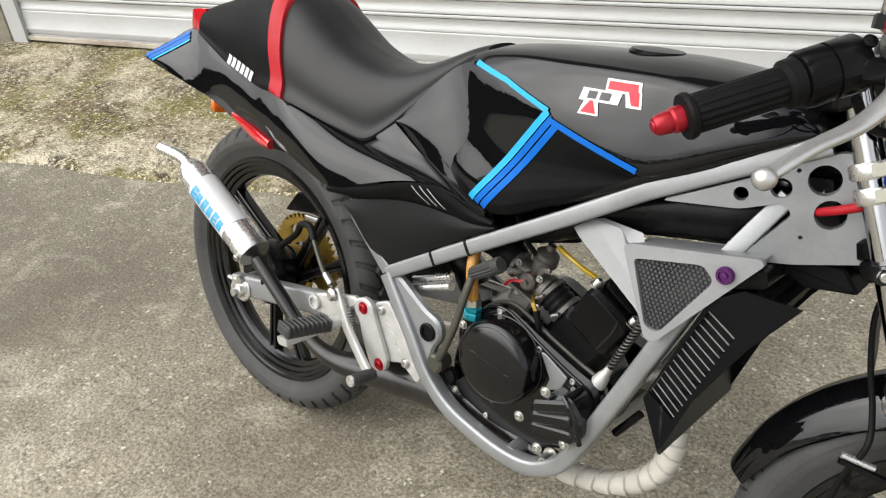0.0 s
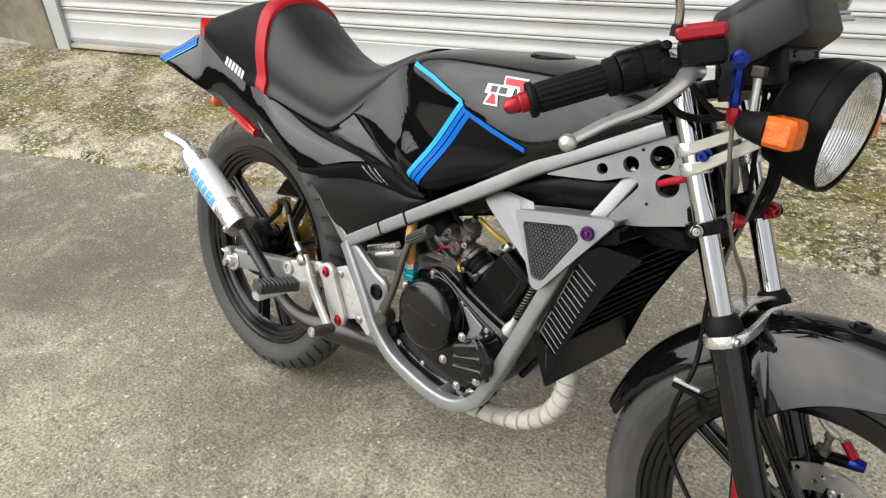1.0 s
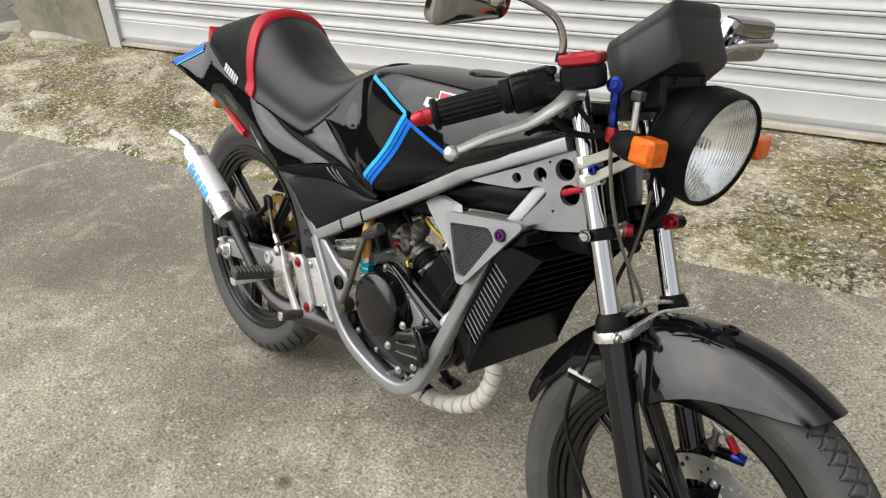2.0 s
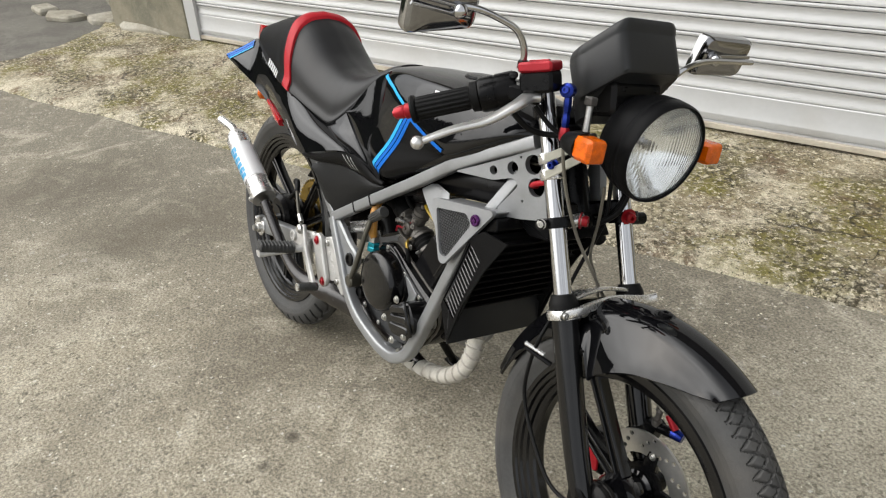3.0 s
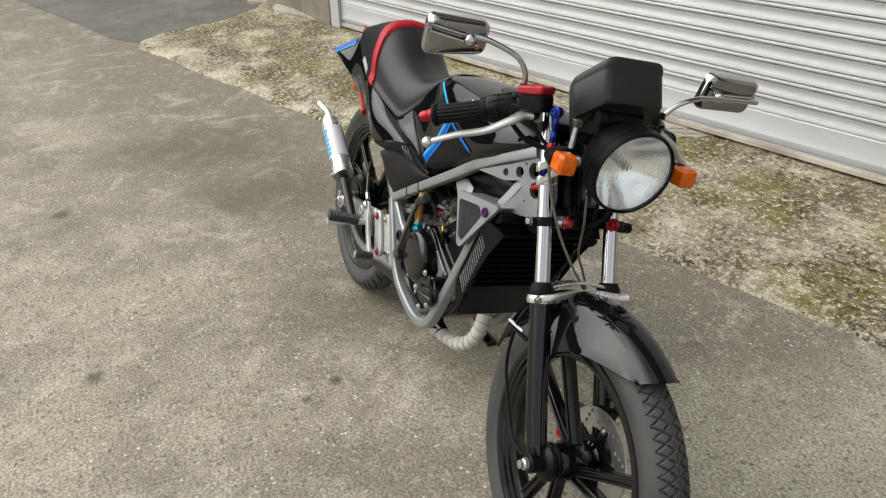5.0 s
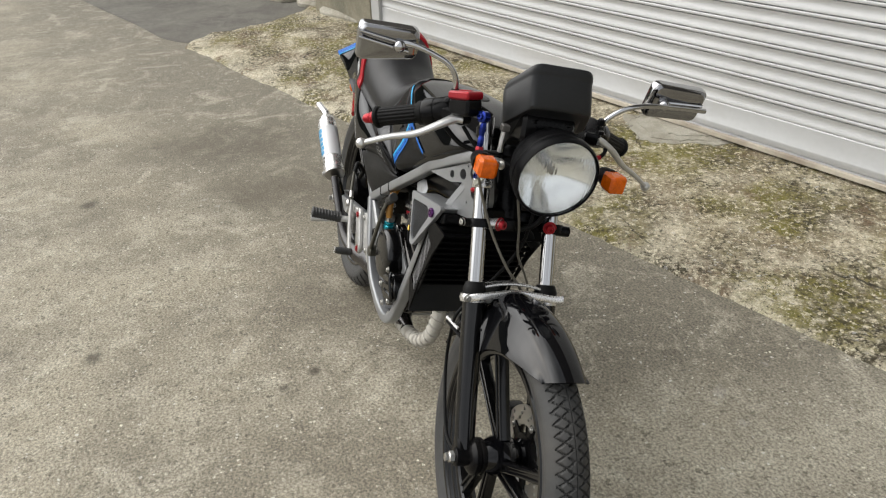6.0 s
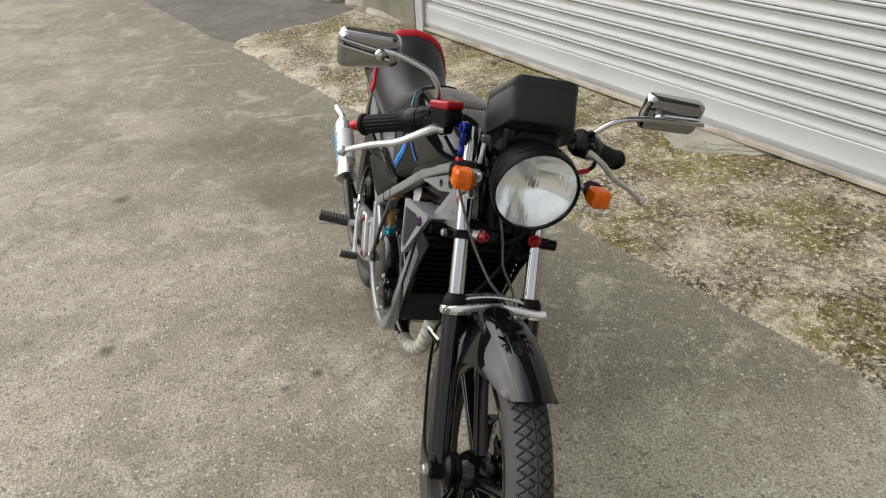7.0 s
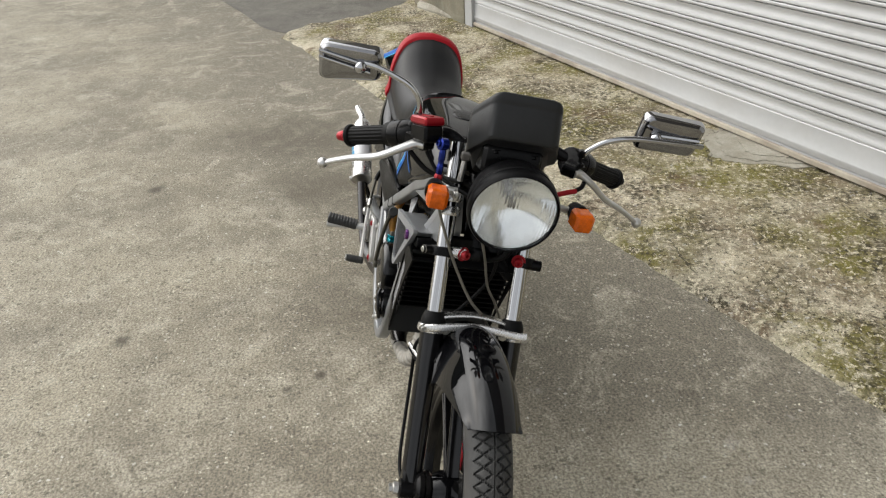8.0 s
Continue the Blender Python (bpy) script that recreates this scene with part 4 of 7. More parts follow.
decal("slash", [((x, 0.592 + s), (x + 0.0016, 0.592 + s), (x + 0.030, 0.570 + s * 0.7), (x + 0.0284, 0.570 + s * 0.7)) for x, s in ((0.430, 0.0), (0.443, 0.003), (0.457, 0.002))], insert_tree, WHITE, bike, "thin pale slashes", 0.0015, 60)

# -- frame --
BAR = squarish(0.0225, 0.0215, 0.004)
for s in (-1, 1):
    part("main_tube", make(sweep, [(0.374, 0.086 * s, 0.434), (0.48, 0.086 * s, 0.499), (0.66, 0.086 * s, 0.607), (0.762, 0.084 * s, 0.671), (0.845, 0.076 * s, 0.716), (0.925, 0.058 * s, 0.757)], BAR), SILVER, bike, "silver painted frame tube")
    cradle = smooth_path([(0.372, 0.088 * s, 0.432), (0.402, 0.09 * s, 0.393), (0.435, 0.092 * s, 0.350), (0.470, 0.092 * s, 0.300), (0.515, 0.092 * s, 0.266), (0.57, 0.092 * s, 0.249), (0.625, 0.092 * s, 0.241), (0.672, 0.092 * s, 0.247), (0.712, 0.092 * s, 0.275), (0.738, 0.092 * s, 0.322), (0.765, 0.092 * s, 0.385), (0.792, 0.092 * s, 0.450), (0.828, 0.09 * s, 0.540), (0.850, 0.084 * s, 0.596)], 5)
    part("cradle_tube", make(sweep, cradle, squarish(0.0235, 0.0235, 0.005)), SILVER, bike, "silver painted frame cradle")
    part("rear_stay", make(sweep, [(0.292, 0.100 * s, 0.528), (0.31, 0.099 * s, 0.506), (0.372, 0.090 * s, 0.436)], squarish(0.012, 0.020, 0.003)), SILVER, bike, "silver painted rear stay")
    part("pivot_plate", make(prism, rounded([(0.378, 0.440), (0.398, 0.436), (0.452, 0.402), (0.484, 0.392), (0.490, 0.366), (0.476, 0.346), (0.470, 0.302), (0.455, 0.315), (0.425, 0.352)], 0.012), 0.078 * s, 0.094 * s, 0.004), SILVER, bike, "silver painted pivot plate")
    part("pivot_cap", make(lathe, [(0.0145, 0.0), (0.0145, 0.005), (0.013, 0.0065), (0.009, 0.0065), (0.009, 0.004), (0.001, 0.004)], facing((0.464, 0.092 * s, 0.370), (0, s, 0)), 24), SATIN, bike)
    # neck plate with lightening holes
    outline = rounded([(0.762, 0.667), (0.845, 0.710), (0.922, 0.752), (0.950, 0.752), (0.972, 0.690), (0.972, 0.648), (0.905, 0.630), (0.868, 0.624), (0.858, 0.632), (0.893, 0.682), (0.880, 0.691), (0.842, 0.676)], 0.007, 3)
    part("neck_plate", make(pierced, outline, [(0.840, 0.692, 0.0075), (0.876, 0.706, 0.0105), (0.913, 0.722, 0.0155), (0.926, 0.689, 0.0150), (0.888, 0.727, 0.0022), (0.905, 0.660, 0.0022)], 0.074 * s, 0.062 * s), SILVER, bike, "pierced silver neck plate", Matrix.Translation((0.87, 0, 0)) @ Matrix.Rotation(radians(-13 * s), 4, "Z") @ Matrix.Translation((-0.87, 0, 0)))
    part("neck_strut", make(sweep, [(0.844, 0.082 * s, 0.594), (0.868, 0.070 * s, 0.640), (0.898, 0.0575 * s, 0.696)], squarish(0.008, 0.020, 0.002)), SILVER, bike)
    part("neck_strut", make(sweep, [(0.855, 0.073 * s, 0.628), (0.91, 0.059 * s, 0.636), (0.972, 0.045 * s, 0.655)], squarish(0.007, 0.017, 0.002)), SILVER, bike)
for x, z in ((0.462, 0.488), (0.522, 0.524)):
    part("cable_tie", make(sweep, [Vector((x, -0.086, z)) - Vector((0.857, 0, 0.515)) * 0.002, Vector((x, -0.086, z)) + Vector((0.857, 0, 0.515)) * 0.002], squarish(0.0245, 0.0235, 0.004)), RUBBER, bike, "black tie round the frame tube")
part("head_stock", make(lathe, [(0.027, -0.08), (0.030, -0.075), (0.030, -0.06), (0.026, -0.055), (0.026, 0.055), (0.030, 0.06), (0.030, 0.075), (0.027, 0.08)], facing((0.952, 0, 0.705), (-math.sin(RAKE), 0, math.cos(RAKE))), 24), SATIN, bike)
part("cross_tube", make(tube, [(0.63, -0.09, 0.243), (0.63, 0.09, 0.243)], 0.012), SILVER, bike)
part("spine", make(sweep, [(0.94, 0, 0.735), (0.80, 0, 0.72), (0.55, 0, 0.66), (0.35, 0, 0.58)], squarish(0.05, 0.04, 0.01)), SATIN, bike)
# inner mudguard and battery tray closing the view through the bike
part("inner_guard", make(sheet, [(0.24, -0.06, 0.55), (0.30, -0.06, 0.50), (0.335, -0.06, 0.44), (0.345, -0.06, 0.38)], [(0.30, -0.06, 0.56), (0.36, -0.06, 0.52), (0.40, -0.06, 0.46), (0.375, -0.06, 0.39)], 0.0, 0.12, 14, 4), SATIN, bike)
part("air_box", make(hull, [[(x, 0, zt), (x, -y * 0.7, zt - 0.004), (x, -y, (zt + zb) / 2 + 0.008), (x, -y * 0.85, zb + 0.004), (x, 0, zb)] for x, y, zt, zb in ((0.60, 0.05, 0.60, 0.54), (0.66, 0.064, 0.632, 0.57), (0.72, 0.068, 0.662, 0.596), (0.79, 0.066, 0.682, 0.612), (0.85, 0.058, 0.690, 0.622), (0.885, 0.044, 0.690, 0.634))], 4, 4), SATIN, bike, "rounded black air box")


# -- wheels --
def tyre(bm, R, w, rim_r, pattern, k=880):
    """A tyre with its tread cut as real grooves."""
    sec = []
    for i in range(97):
        a = -1 + 2 * i / 96
        th = a * radians(118)
        crown = w / 2
        y = crown * math.sin(th) * (1.0 if abs(th) < 1.57 else 0.98)
        r = R - 0.036 + 0.036 * math.cos(th) if abs(th) < radians(90) else R - 0.036 + 0.6 * 0.036 * math.cos(th) * 1.4
        sec.append((y, r, a))
    sec = [(-w * 0.33, rim_r, None)] + sec + [(w * 0.33, rim_r, None)]
    loops = []
    for j in range(k):
        ang = 2 * math.pi * j / k
        loop = []
        for y, r, a in sec:
            d = pattern(ang, y / (w / 2), a) if a is not None and abs(a) < 0.72 else 0
            loop.append(Vector(((r - d) * math.cos(ang), y, (r - d) * math.sin(ang))))
        loops.append(loop)
    rings(bm, loops, False, True)


def zigzag(ang, v, a):
    """Two wavy grooves and slanting cuts."""
    u = ang / (2 * math.pi) * 46
    f = abs((u % 1) - 0.5) * 2 - 0.5
    g = 0.0
    for c in (-0.42, 0.42):
        if abs(v - c - f * 0.66) < 0.048 or abs(v - c + f * 0.66) < 0.048:
            g = 0.0042
    if abs(v) < 0.028:
        g = 0.003
    return g


def blocks(ang, v, a):
    u = ang / (2 * math.pi) * 44
    g = 0.0
    if abs(abs(v) - 0.33 - 0.07 * math.sin(u * 2 * math.pi)) < 0.06:
        g = 0.005
    if 0.40 < abs(v) < 0.97 and ((u + v * 0.7) % 1) < 0.24:
        g = 0.0065
    return g


def cast_wheel(parent, c, R, w, rim_r, hub_r, hub_w, pattern, turns, m=None):
    mm = Matrix.Translation(c) if m is None else m @ Matrix.Translation(c)
    ax = Matrix.Rotation(radians(90), 4, "X")
    part("tyre", make(tyre, R, w, rim_r, pattern), TYRE, parent, "black road tyre with worn tread", mm, 45)
    rw = w * 0.40
    half_p = [(rim_r - 0.031, 0.008), (rim_r - 0.028, rw * 0.42), (rim_r - 0.020, rw * 0.50), (rim_r - 0.018, rw * 0.66), (rim_r - 0.011, rw * 0.72), (rim_r - 0.009, rw * 0.88), (rim_r - 0.003, rw * 0.90), (rim_r - 0.001, rw * 1.02), (rim_r + 0.006, rw * 1.03), (rim_r + 0.008, rw * 0.9), (rim_r - 0.002, rw * 0.8)]
    prof = [(r, -h) for r, h in half_p] + half_p[::-1]
    rim = part("rim", make(lathe, prof, ax, 96, True), ENGINE, parent, "black cast rim", mm, 20)
    for a in [radians(x + 120 * i) for i in range(3) for x in turns]:
        b = a - radians(27)
        p0, p1 = Vector((math.cos(b), 0, math.sin(b))) * hub_r * 0.9, Vector((math.cos(a), 0, math.sin(a))) * (rim_r - 0.024)
        d = (p1 - p0).normalized()
        q = Vector((-d.z, 0, d.x))
        bm = bmesh.new()
        for off in (-0.0060, 0.0060):
            path = [p0 + q * off * 1.1, p0.lerp(p1, 0.5) + q * off * 0.95, p1 + q * off * 1.25]
            sweep(bm, path, squarish(0.022, 0.0058, 0.002), False, (0, 1, 0))
        sweep(bm, [p0, p1], squarish(0.014, 0.012, 0.002), False, (0, 1, 0))
        part("spoke", bm, ENGINE, parent, "", mm)
    part("hub", make(lathe, [(hub_r * 0.45, -hub_w / 2), (hub_r * 0.8, -hub_w / 2 + 0.004), (hub_r * 0.85, -hub_w / 2 + 0.012), (hub_r * 0.7, -hub_w / 2 + 0.016), (hub_r, -0.016), (hub_r, 0.016), (hub_r * 0.7, hub_w / 2 - 0.012), (hub_r * 0.8, hub_w / 2)], ax, 32), GLOSS, parent, "", mm)
    return rim


rear = part("rear_wheel", make(lathe, [(0.008, -0.105), (0.008, 0.105)], facing((0, 0, 0.288), (0, 1, 0)), 16), STEEL, bike, "rear wheel on its steel spindle")
cast_wheel(rear, (0.004, 0, 0.286), 0.288, 0.078, 0.216, 0.050, 0.12, blocks, (22, 50))


def sprocket(bm):
    pts = []
    for i in range(42):
        for f, r in ((0.0, 0.088), (0.28, 0.096), (0.5, 0.096), (0.78, 0.088)):
            a = 2 * math.pi * (i + f) / 42
            pts.append((r * math.cos(a), r * math.sin(a)))
    pierced(bm, pts, [(0.062 * math.cos(a), 0.062 * math.sin(a), 0.014) for a in np.linspace(0, 2 * math.pi, 6, endpoint=False)], -0.003, 0.003)


part("sprocket", make(sprocket), GOLD, rear, "gold anodised chain sprocket", Matrix.Translation((0, 0.055, 0.288)))
part("brake_hub", make(lathe, [(0.060, 0.0), (0.064, -0.006), (0.064, -0.03), (0.055, -0.04), (0.02, -0.043), (0.001, -0.043)], facing((0, -0.016, 0.288), (0, 1, 0)), 32), SATIN, rear, "black rear brake drum plate")
part("chain_guard", make(prism, rounded([(-0.08, 0.37), (-0.04, 0.42), (0.06, 0.43), (0.30, 0.40), (0.31, 0.375), (0.10, 0.385), (0.0, 0.385)], 0.012), 0.062, 0.085, 0.003), SATIN, bike)
part("chain", make(sweep, smooth_path([(0.0, 0.055, 0.380), (0.25, 0.055, 0.395), (0.50, 0.055, 0.405)], 6), squarish(0.008, 0.012, 0.002)), STEEL, bike)
part("chain", make(sweep, smooth_path([(0.0, 0.055, 0.196), (0.25, 0.055, 0.26), (0.50, 0.055, 0.33)], 6), squarish(0.008, 0.012, 0.002)), STEEL, bike)

# -- swing arm and shock --
for s in (-1, 1):
    arm = part("swing_arm", make(sweep, smooth_path([(-0.030, 0.086 * s, 0.266), (0.05, 0.086 * s, 0.284), (0.20, 0.084 * s, 0.315), (0.34, 0.080 * s, 0.345), (0.46, 0.076 * s, 0.370)], 4), squarish(0.022, 0.042, 0.006)), SILVER, bike, "silver swing arm")
    part("axle_plate", make(prism, rounded([(-0.035, 0.250), (0.010, 0.245), (0.030, 0.262), (0.025, 0.288), (-0.025, 0.286)], 0.008), 0.096 * s, 0.102 * s, 0.002), ALU, arm)
    part("nut", make(lathe, [(0.013, 0.0), (0.013, 0.008), (0.008, 0.010), (0.008, 0.018), (0.001, 0.019)], facing((0.0, 0.100 * s, 0.266), (0, s, 0)), 6), STEEL, arm)
    part("adjuster", make(tube, [(-0.055, 0.088 * s, 0.272), (-0.02, 0.088 * s, 0.272)], 0.004, 8), STEEL, arm)
part("shock", make(tube, [(0.40, 0.0, 0.52), (0.47, 0.0, 0.42)], 0.024, 16), SATIN, bike)

# -- engine --
eng = part("engine", make(hull, [[(x, 0, zt), (x, -y * 0.7, zt), (x, -y, zt - 0.02), (x, -y, zb + 0.02), (x, -y * 0.7, zb), (x, 0, zb)] for x, y, zt, zb in ((0.49, 0.050, 0.40, 0.33), (0.52, 0.062, 0.422, 0.295), (0.60, 0.066, 0.436, 0.275), (0.66, 0.066, 0.416, 0.275), (0.70, 0.064, 0.398, 0.28), (0.722, 0.058, 0.385, 0.295), (0.736, 0.045, 0.37, 0.315))], 4, 3), ENGINE, bike, "black painted two-stroke engine case", sharp=50)
case = rounded([(0.506, 0.280), (0.496, 0.330), (0.510, 0.390), (0.545, 0.438), (0.580, 0.452), (0.648, 0.424), (0.702, 0.404), (0.738, 0.394), (0.750, 0.345), (0.712, 0.286), (0.658, 0.260), (0.580, 0.258)], 0.02)
part("side_case", make(prism, case, -0.045, -0.074, 0.006), ENGINE, eng, "black side case")
part("side_case", make(prism, case, 0.060, 0.10, 0.008), ENGINE, eng, "black side case")
part("case_seam", make(prism, rounded(inset(case, -0.003), 0.02), -0.050, -0.056, 0.001), CAST, eng, "thin grey joint line of the case")
CL = facing((0.592, -0.072, 0.378), (0, -1, 0))
part("clutch_cover", make(lathe, [(0.0640, 0.0), (0.0640, 0.003), (0.0630, 0.005), (0.0618, 0.0055), (0.0612, 0.024), (0.0605, 0.029), (0.0585, 0.0335), (0.0545, 0.0365), (0.0535, 0.0362), (0.048, 0.0385), (0.036, 0.0400), (0.018, 0.0410), (0.001, 0.0412)], CL, 64), ENGINE, eng, "round black clutch cover", None, 30)
for i in range(6):
    part("raised_bar", make(box, (0.010, 0.0020, 0.0105), Matrix.Translation((0.563 + 0.0115 * i, -0.1125 + 0.0003 * abs(i - 2.5), 0.383 - 0.0022 * i)), 0.002, 0.0008), ENGINE, eng)
part("case_panel", make(prism, rounded([(0.648, 0.411), (0.656, 0.411), (0.694, 0.391), (0.686, 0.370), (0.662, 0.358), (0.668, 0.378)], 0.003), -0.072, -0.0765, 0.001), SILVER, eng, "bare grey panel on the side case")
PUMP = rounded([(0.664, 0.348), (0.690, 0.380), (0.722, 0.392), (0.746, 0.366), (0.748, 0.340), (0.714, 0.312), (0.676, 0.306)], 0.012)
part("pump_cover", make(prism, PUMP, -0.070, -0.116, 0.005), ENGINE, eng, "ribbed black pump cover")
for k in range(3):
    a, b = Vector((0.672, 0.357 - 0.017 * k)), Vector((0.728 + 0.004 * k, 0.382 - 0.022 * k))
    d = (b - a).normalized()
    q = Vector((-d.y, d.x)) * 0.0088
    part("rib", make(prism, rounded([tuple(a - q), tuple(b - q), tuple(b + q), tuple(a + q)], 0.008), -0.112, -0.1215 + 0.0015 * k, 0.004), ENGINE, eng)
part("oil_pipe", make(tube, [(0.716, -0.118, 0.392), (0.728, -0.123, 0.385), (0.740, -0.121, 0.362), (0.747, -0.116, 0.335)], 0.0036, 8), ENGINE, eng)
part("rib", make(tube, [(0.552, -0.074, 0.440), (0.575, -0.076, 0.449), (0.600, -0.077, 0.446), (0.645, -0.078, 0.424), (0.690, -0.078, 0.404), (0.718, -0.078, 0.394)], 0.0022, 8), ENGINE, eng)
for x, z in ((0.575, 0.442), (0.645, 0.413), (0.702, 0.390), (0.726, 0.378), (0.572, 0.271), (0.510, 0.283), (0.512, 0.395)):
    bolt(eng, (x, -0.0735, z), (0, -1, 0), 0.0046)
for x, z in ((0.688, 0.385), (0.654, 0.331), (0.688, 0.299), (0.726, 0.325)):
    bolt(eng, (x, -0.117, z), (0, -1, 0), 0.0050)
bolt(eng, (0.748, -0.072, 0.360), (0, -1, 0), 0.009, h=0.016)
bolt(eng, (0.690, -0.080, 0.268), (0, -1, 0), 0.008, h=0.02)
# cylinder leaning forward
CY = Matrix.Translation((0.678, -0.005, 0.425)) @ Matrix.Rotation(radians(30), 4, "Y")
cyl = part("cylinder", make(box, (0.088, 0.096, 0.075), CY @ Matrix.Translation((0, 0, 0.0)), 0.014, 0.012), SATIN, eng, "black water-cooled cylinder")
part("cylinder_head", make(box, (0.078, 0.104, 0.045), CY @ Matrix.Translation((0.006, 0, 0.068)), 0.012, 0.008), SATIN, cyl, "black cylinder head")
part("side_plate", make(box, (0.068, 0.006, 0.056), CY @ Matrix.Translation((0.006, -0.0535, 0.060)), 0.008, 0.002), SATIN, cyl, "flat side of the water jacket")
part("plate_rim", make(sweep, [CY @ Vector((x, -0.0565, z)) for x, z in ((0.024, 0.086), (0.028, 0.070), (0.028, 0.034))], squarish(0.002, 0.004, 0.0008)), ENGINE, cyl)
part("head_cap", make(box, (0.060, 0.066, 0.02), CY @ Matrix.Translation((0.002, 0, 0.096)), 0.012, 0.008), ENGINE, cyl)
for dx in (-0.032, 0.034):
    for dy in (-0.038, 0.038):
        bolt(cyl, CY @ Vector((dx, dy, 0.089)), CY.to_3x3() @ Vector((0, 0, 1)), 0.0062, h=0.01)
part("spark_cap", make(tube, [CY @ Vector((0, 0, 0.1)), CY @ Vector((0, 0, 0.135)), CY @ Vector((-0.03, 0.0, 0.155))], 0.010), RUBBER, cyl)
part("water_neck", make(tube, [(0.775, -0.03, 0.415), (0.80, -0.035, 0.425), (0.83, -0.03, 0.45)], 0.016), CAST, eng)
# tacho cable spring
coil = [Vector((0.742, -0.058, 0.424)).lerp(Vector((0.780, -0.058, 0.520)), i / 180) + Vector((0.0058 * math.cos(i * 0.62) * 0.9, 0.0058 * math.sin(i * 0.62), 0)) for i in range(181)]
spring = part("cable_spring", make(sweep, coil, circle(0.0012, 5)), CAST, eng, "coil spring round a cable")
part("cable", make(tube, [(0.738, -0.058, 0.412), (0.764, -0.058, 0.48), (0.79, -0.058, 0.545), (0.81, -0.03, 0.60)], 0.0042), RUBBER, spring)
part("adjuster", make(lathe, [(0.010, 0.0), (0.011, 0.008), (0.009, 0.022), (0.006, 0.03), (0.005, 0.04)], facing((0.726, -0.058, 0.386), (0.38, 0, 0.9)), 14), MILLED, spring)
# carburettor
bore = Vector((0.93, 0, -0.36)).normalized()
at = Vector((0.592, -0.028, 0.487))
carb = part("carburettor", make(lathe, [(0.019, -0.034), (0.022, -0.032), (0.022, -0.026), (0.017, -0.024), (0.016, -0.008), (0.019, 0.0), (0.016, 0.008), (0.017, 0.018), (0.021, 0.020), (0.021, 0.028), (0.018, 0.030)], facing(at, bore), 24), CAST, eng, "grimy cast carburettor")
part("float_bowl", make(box, (0.038, 0.042, 0.024), pose(0.586, -0.030, 0.454, 0, 20, 0), 0.008, 0.004), CAST, carb)
part("bowl_flange", make(box, (0.045, 0.048, 0.005), pose(0.590, -0.030, 0.4685, 0, 20, 0), 0.006, 0.001), CAST, carb)
part("drain_plug", make(lathe, [(0.008, 0.0), (0.008, 0.006), (0.005, 0.007), (0.005, 0.011), (0.001, 0.011)], facing((0.581, -0.030, 0.442), (-0.34, 0, -0.94)), 6), STEEL, carb)
part("slide_body", make(lathe, [(0.0145, -0.012), (0.0145, 0.022), (0.018, 0.023), (0.018, 0.030), (0.0165, 0.031), (0.0165, 0.038), (0.010, 0.043), (0.006, 0.044), (0.006, 0.052), (0.001, 0.053)], facing((0.598, -0.028, 0.492), (0.30, 0, 0.95)), 20), CAST, carb)
for dx, dz in ((-0.016, 0.024), (0.020, 0.012), (-0.012, -0.018), (0.022, -0.030)):
    bolt(carb, (0.594 + dx, -0.050, 0.486 + dz), (0, -1, 0), 0.0034, h=0.004)
part("idle_screw", make(tube, [(0.578, -0.046, 0.494), (0.570, -0.062, 0.498)], 0.0032, 8), STEEL, carb)
part("idle_spring", make(sweep, [Vector((0.578, -0.046, 0.494)).lerp(Vector((0.571, -0.060, 0.4975)), i / 40) + Vector((0.0045 * math.cos(i * 0.9), 0, 0.0045 * math.sin(i * 0.9))) for i in range(41)], circle(0.0008, 5)), ALU, carb)
part("choke_lever", make(sweep, [(0.612, -0.050, 0.505), (0.622, -0.056, 0.516), (0.634, -0.058, 0.518)], squarish(0.003, 0.008, 0.001)), STEEL, carb)
part("side_cap", make(lathe, [(0.013, 0.0), (0.013, 0.008), (0.010, 0.011), (0.004, 0.011), (0.004, 0.014), (0.001, 0.014)], facing((0.596, -0.044, 0.488), (0, -1, 0)), 18), CAST, carb)
part("nozzle", make(tube, [(0.606, -0.045, 0.470), (0.616, -0.060, 0.466), (0.624, -0.062, 0.456)], 0.0032, 8), GOLD, carb, "brass overflow nozzle")
part("overflow_tube", make(tube, [(0.622, -0.062, 0.458), (0.630, -0.060, 0.435), (0.628, -0.05, 0.40)], 0.0042, 8), RUBBER, carb)
boot = []
for i in range(9):
    boot += [(0.0205 + 0.0022 * (i % 2), 0.0046 * i)]
part("inlet_boot", make(lathe, [(0.016, -0.001)] + boot + [(0.017, 0.040)], facing((0.620, -0.028, 0.476), (0.84, 0.05, -0.5)), 24), RUBBER, carb)
part("manifold", make(tube, [(0.648, -0.026, 0.458), (0.664, -0.022, 0.446), (0.676, -0.015, 0.432)], [0.018, 0.020, 0.022]), SATIN, carb)
for x, z in ((0.6215, 0.4755), (0.6485, 0.4585)):
    ring = part("clamp_ring", make(lathe, [(0.023, -0.0035), (0.0245, -0.003), (0.0245, 0.003), (0.023, 0.0035)], facing((x, -0.027, z), (0.84, 0.05, -0.5)), 24), CAST, carb)
    part("screw", make(tube, [(x - 0.006, -0.052, z - 0.004), (x + 0.006, -0.054, z + 0.004)], 0.003, 8), STEEL, ring)
part("filter_boot", make(tube, [(0.562, -0.028, 0.500), (0.545, -0.026, 0.508), (0.520, -0.02, 0.514), (0.49, -0.015, 0.52)], [0.021, 0.024, 0.023, 0.03]), RUBBER, carb)
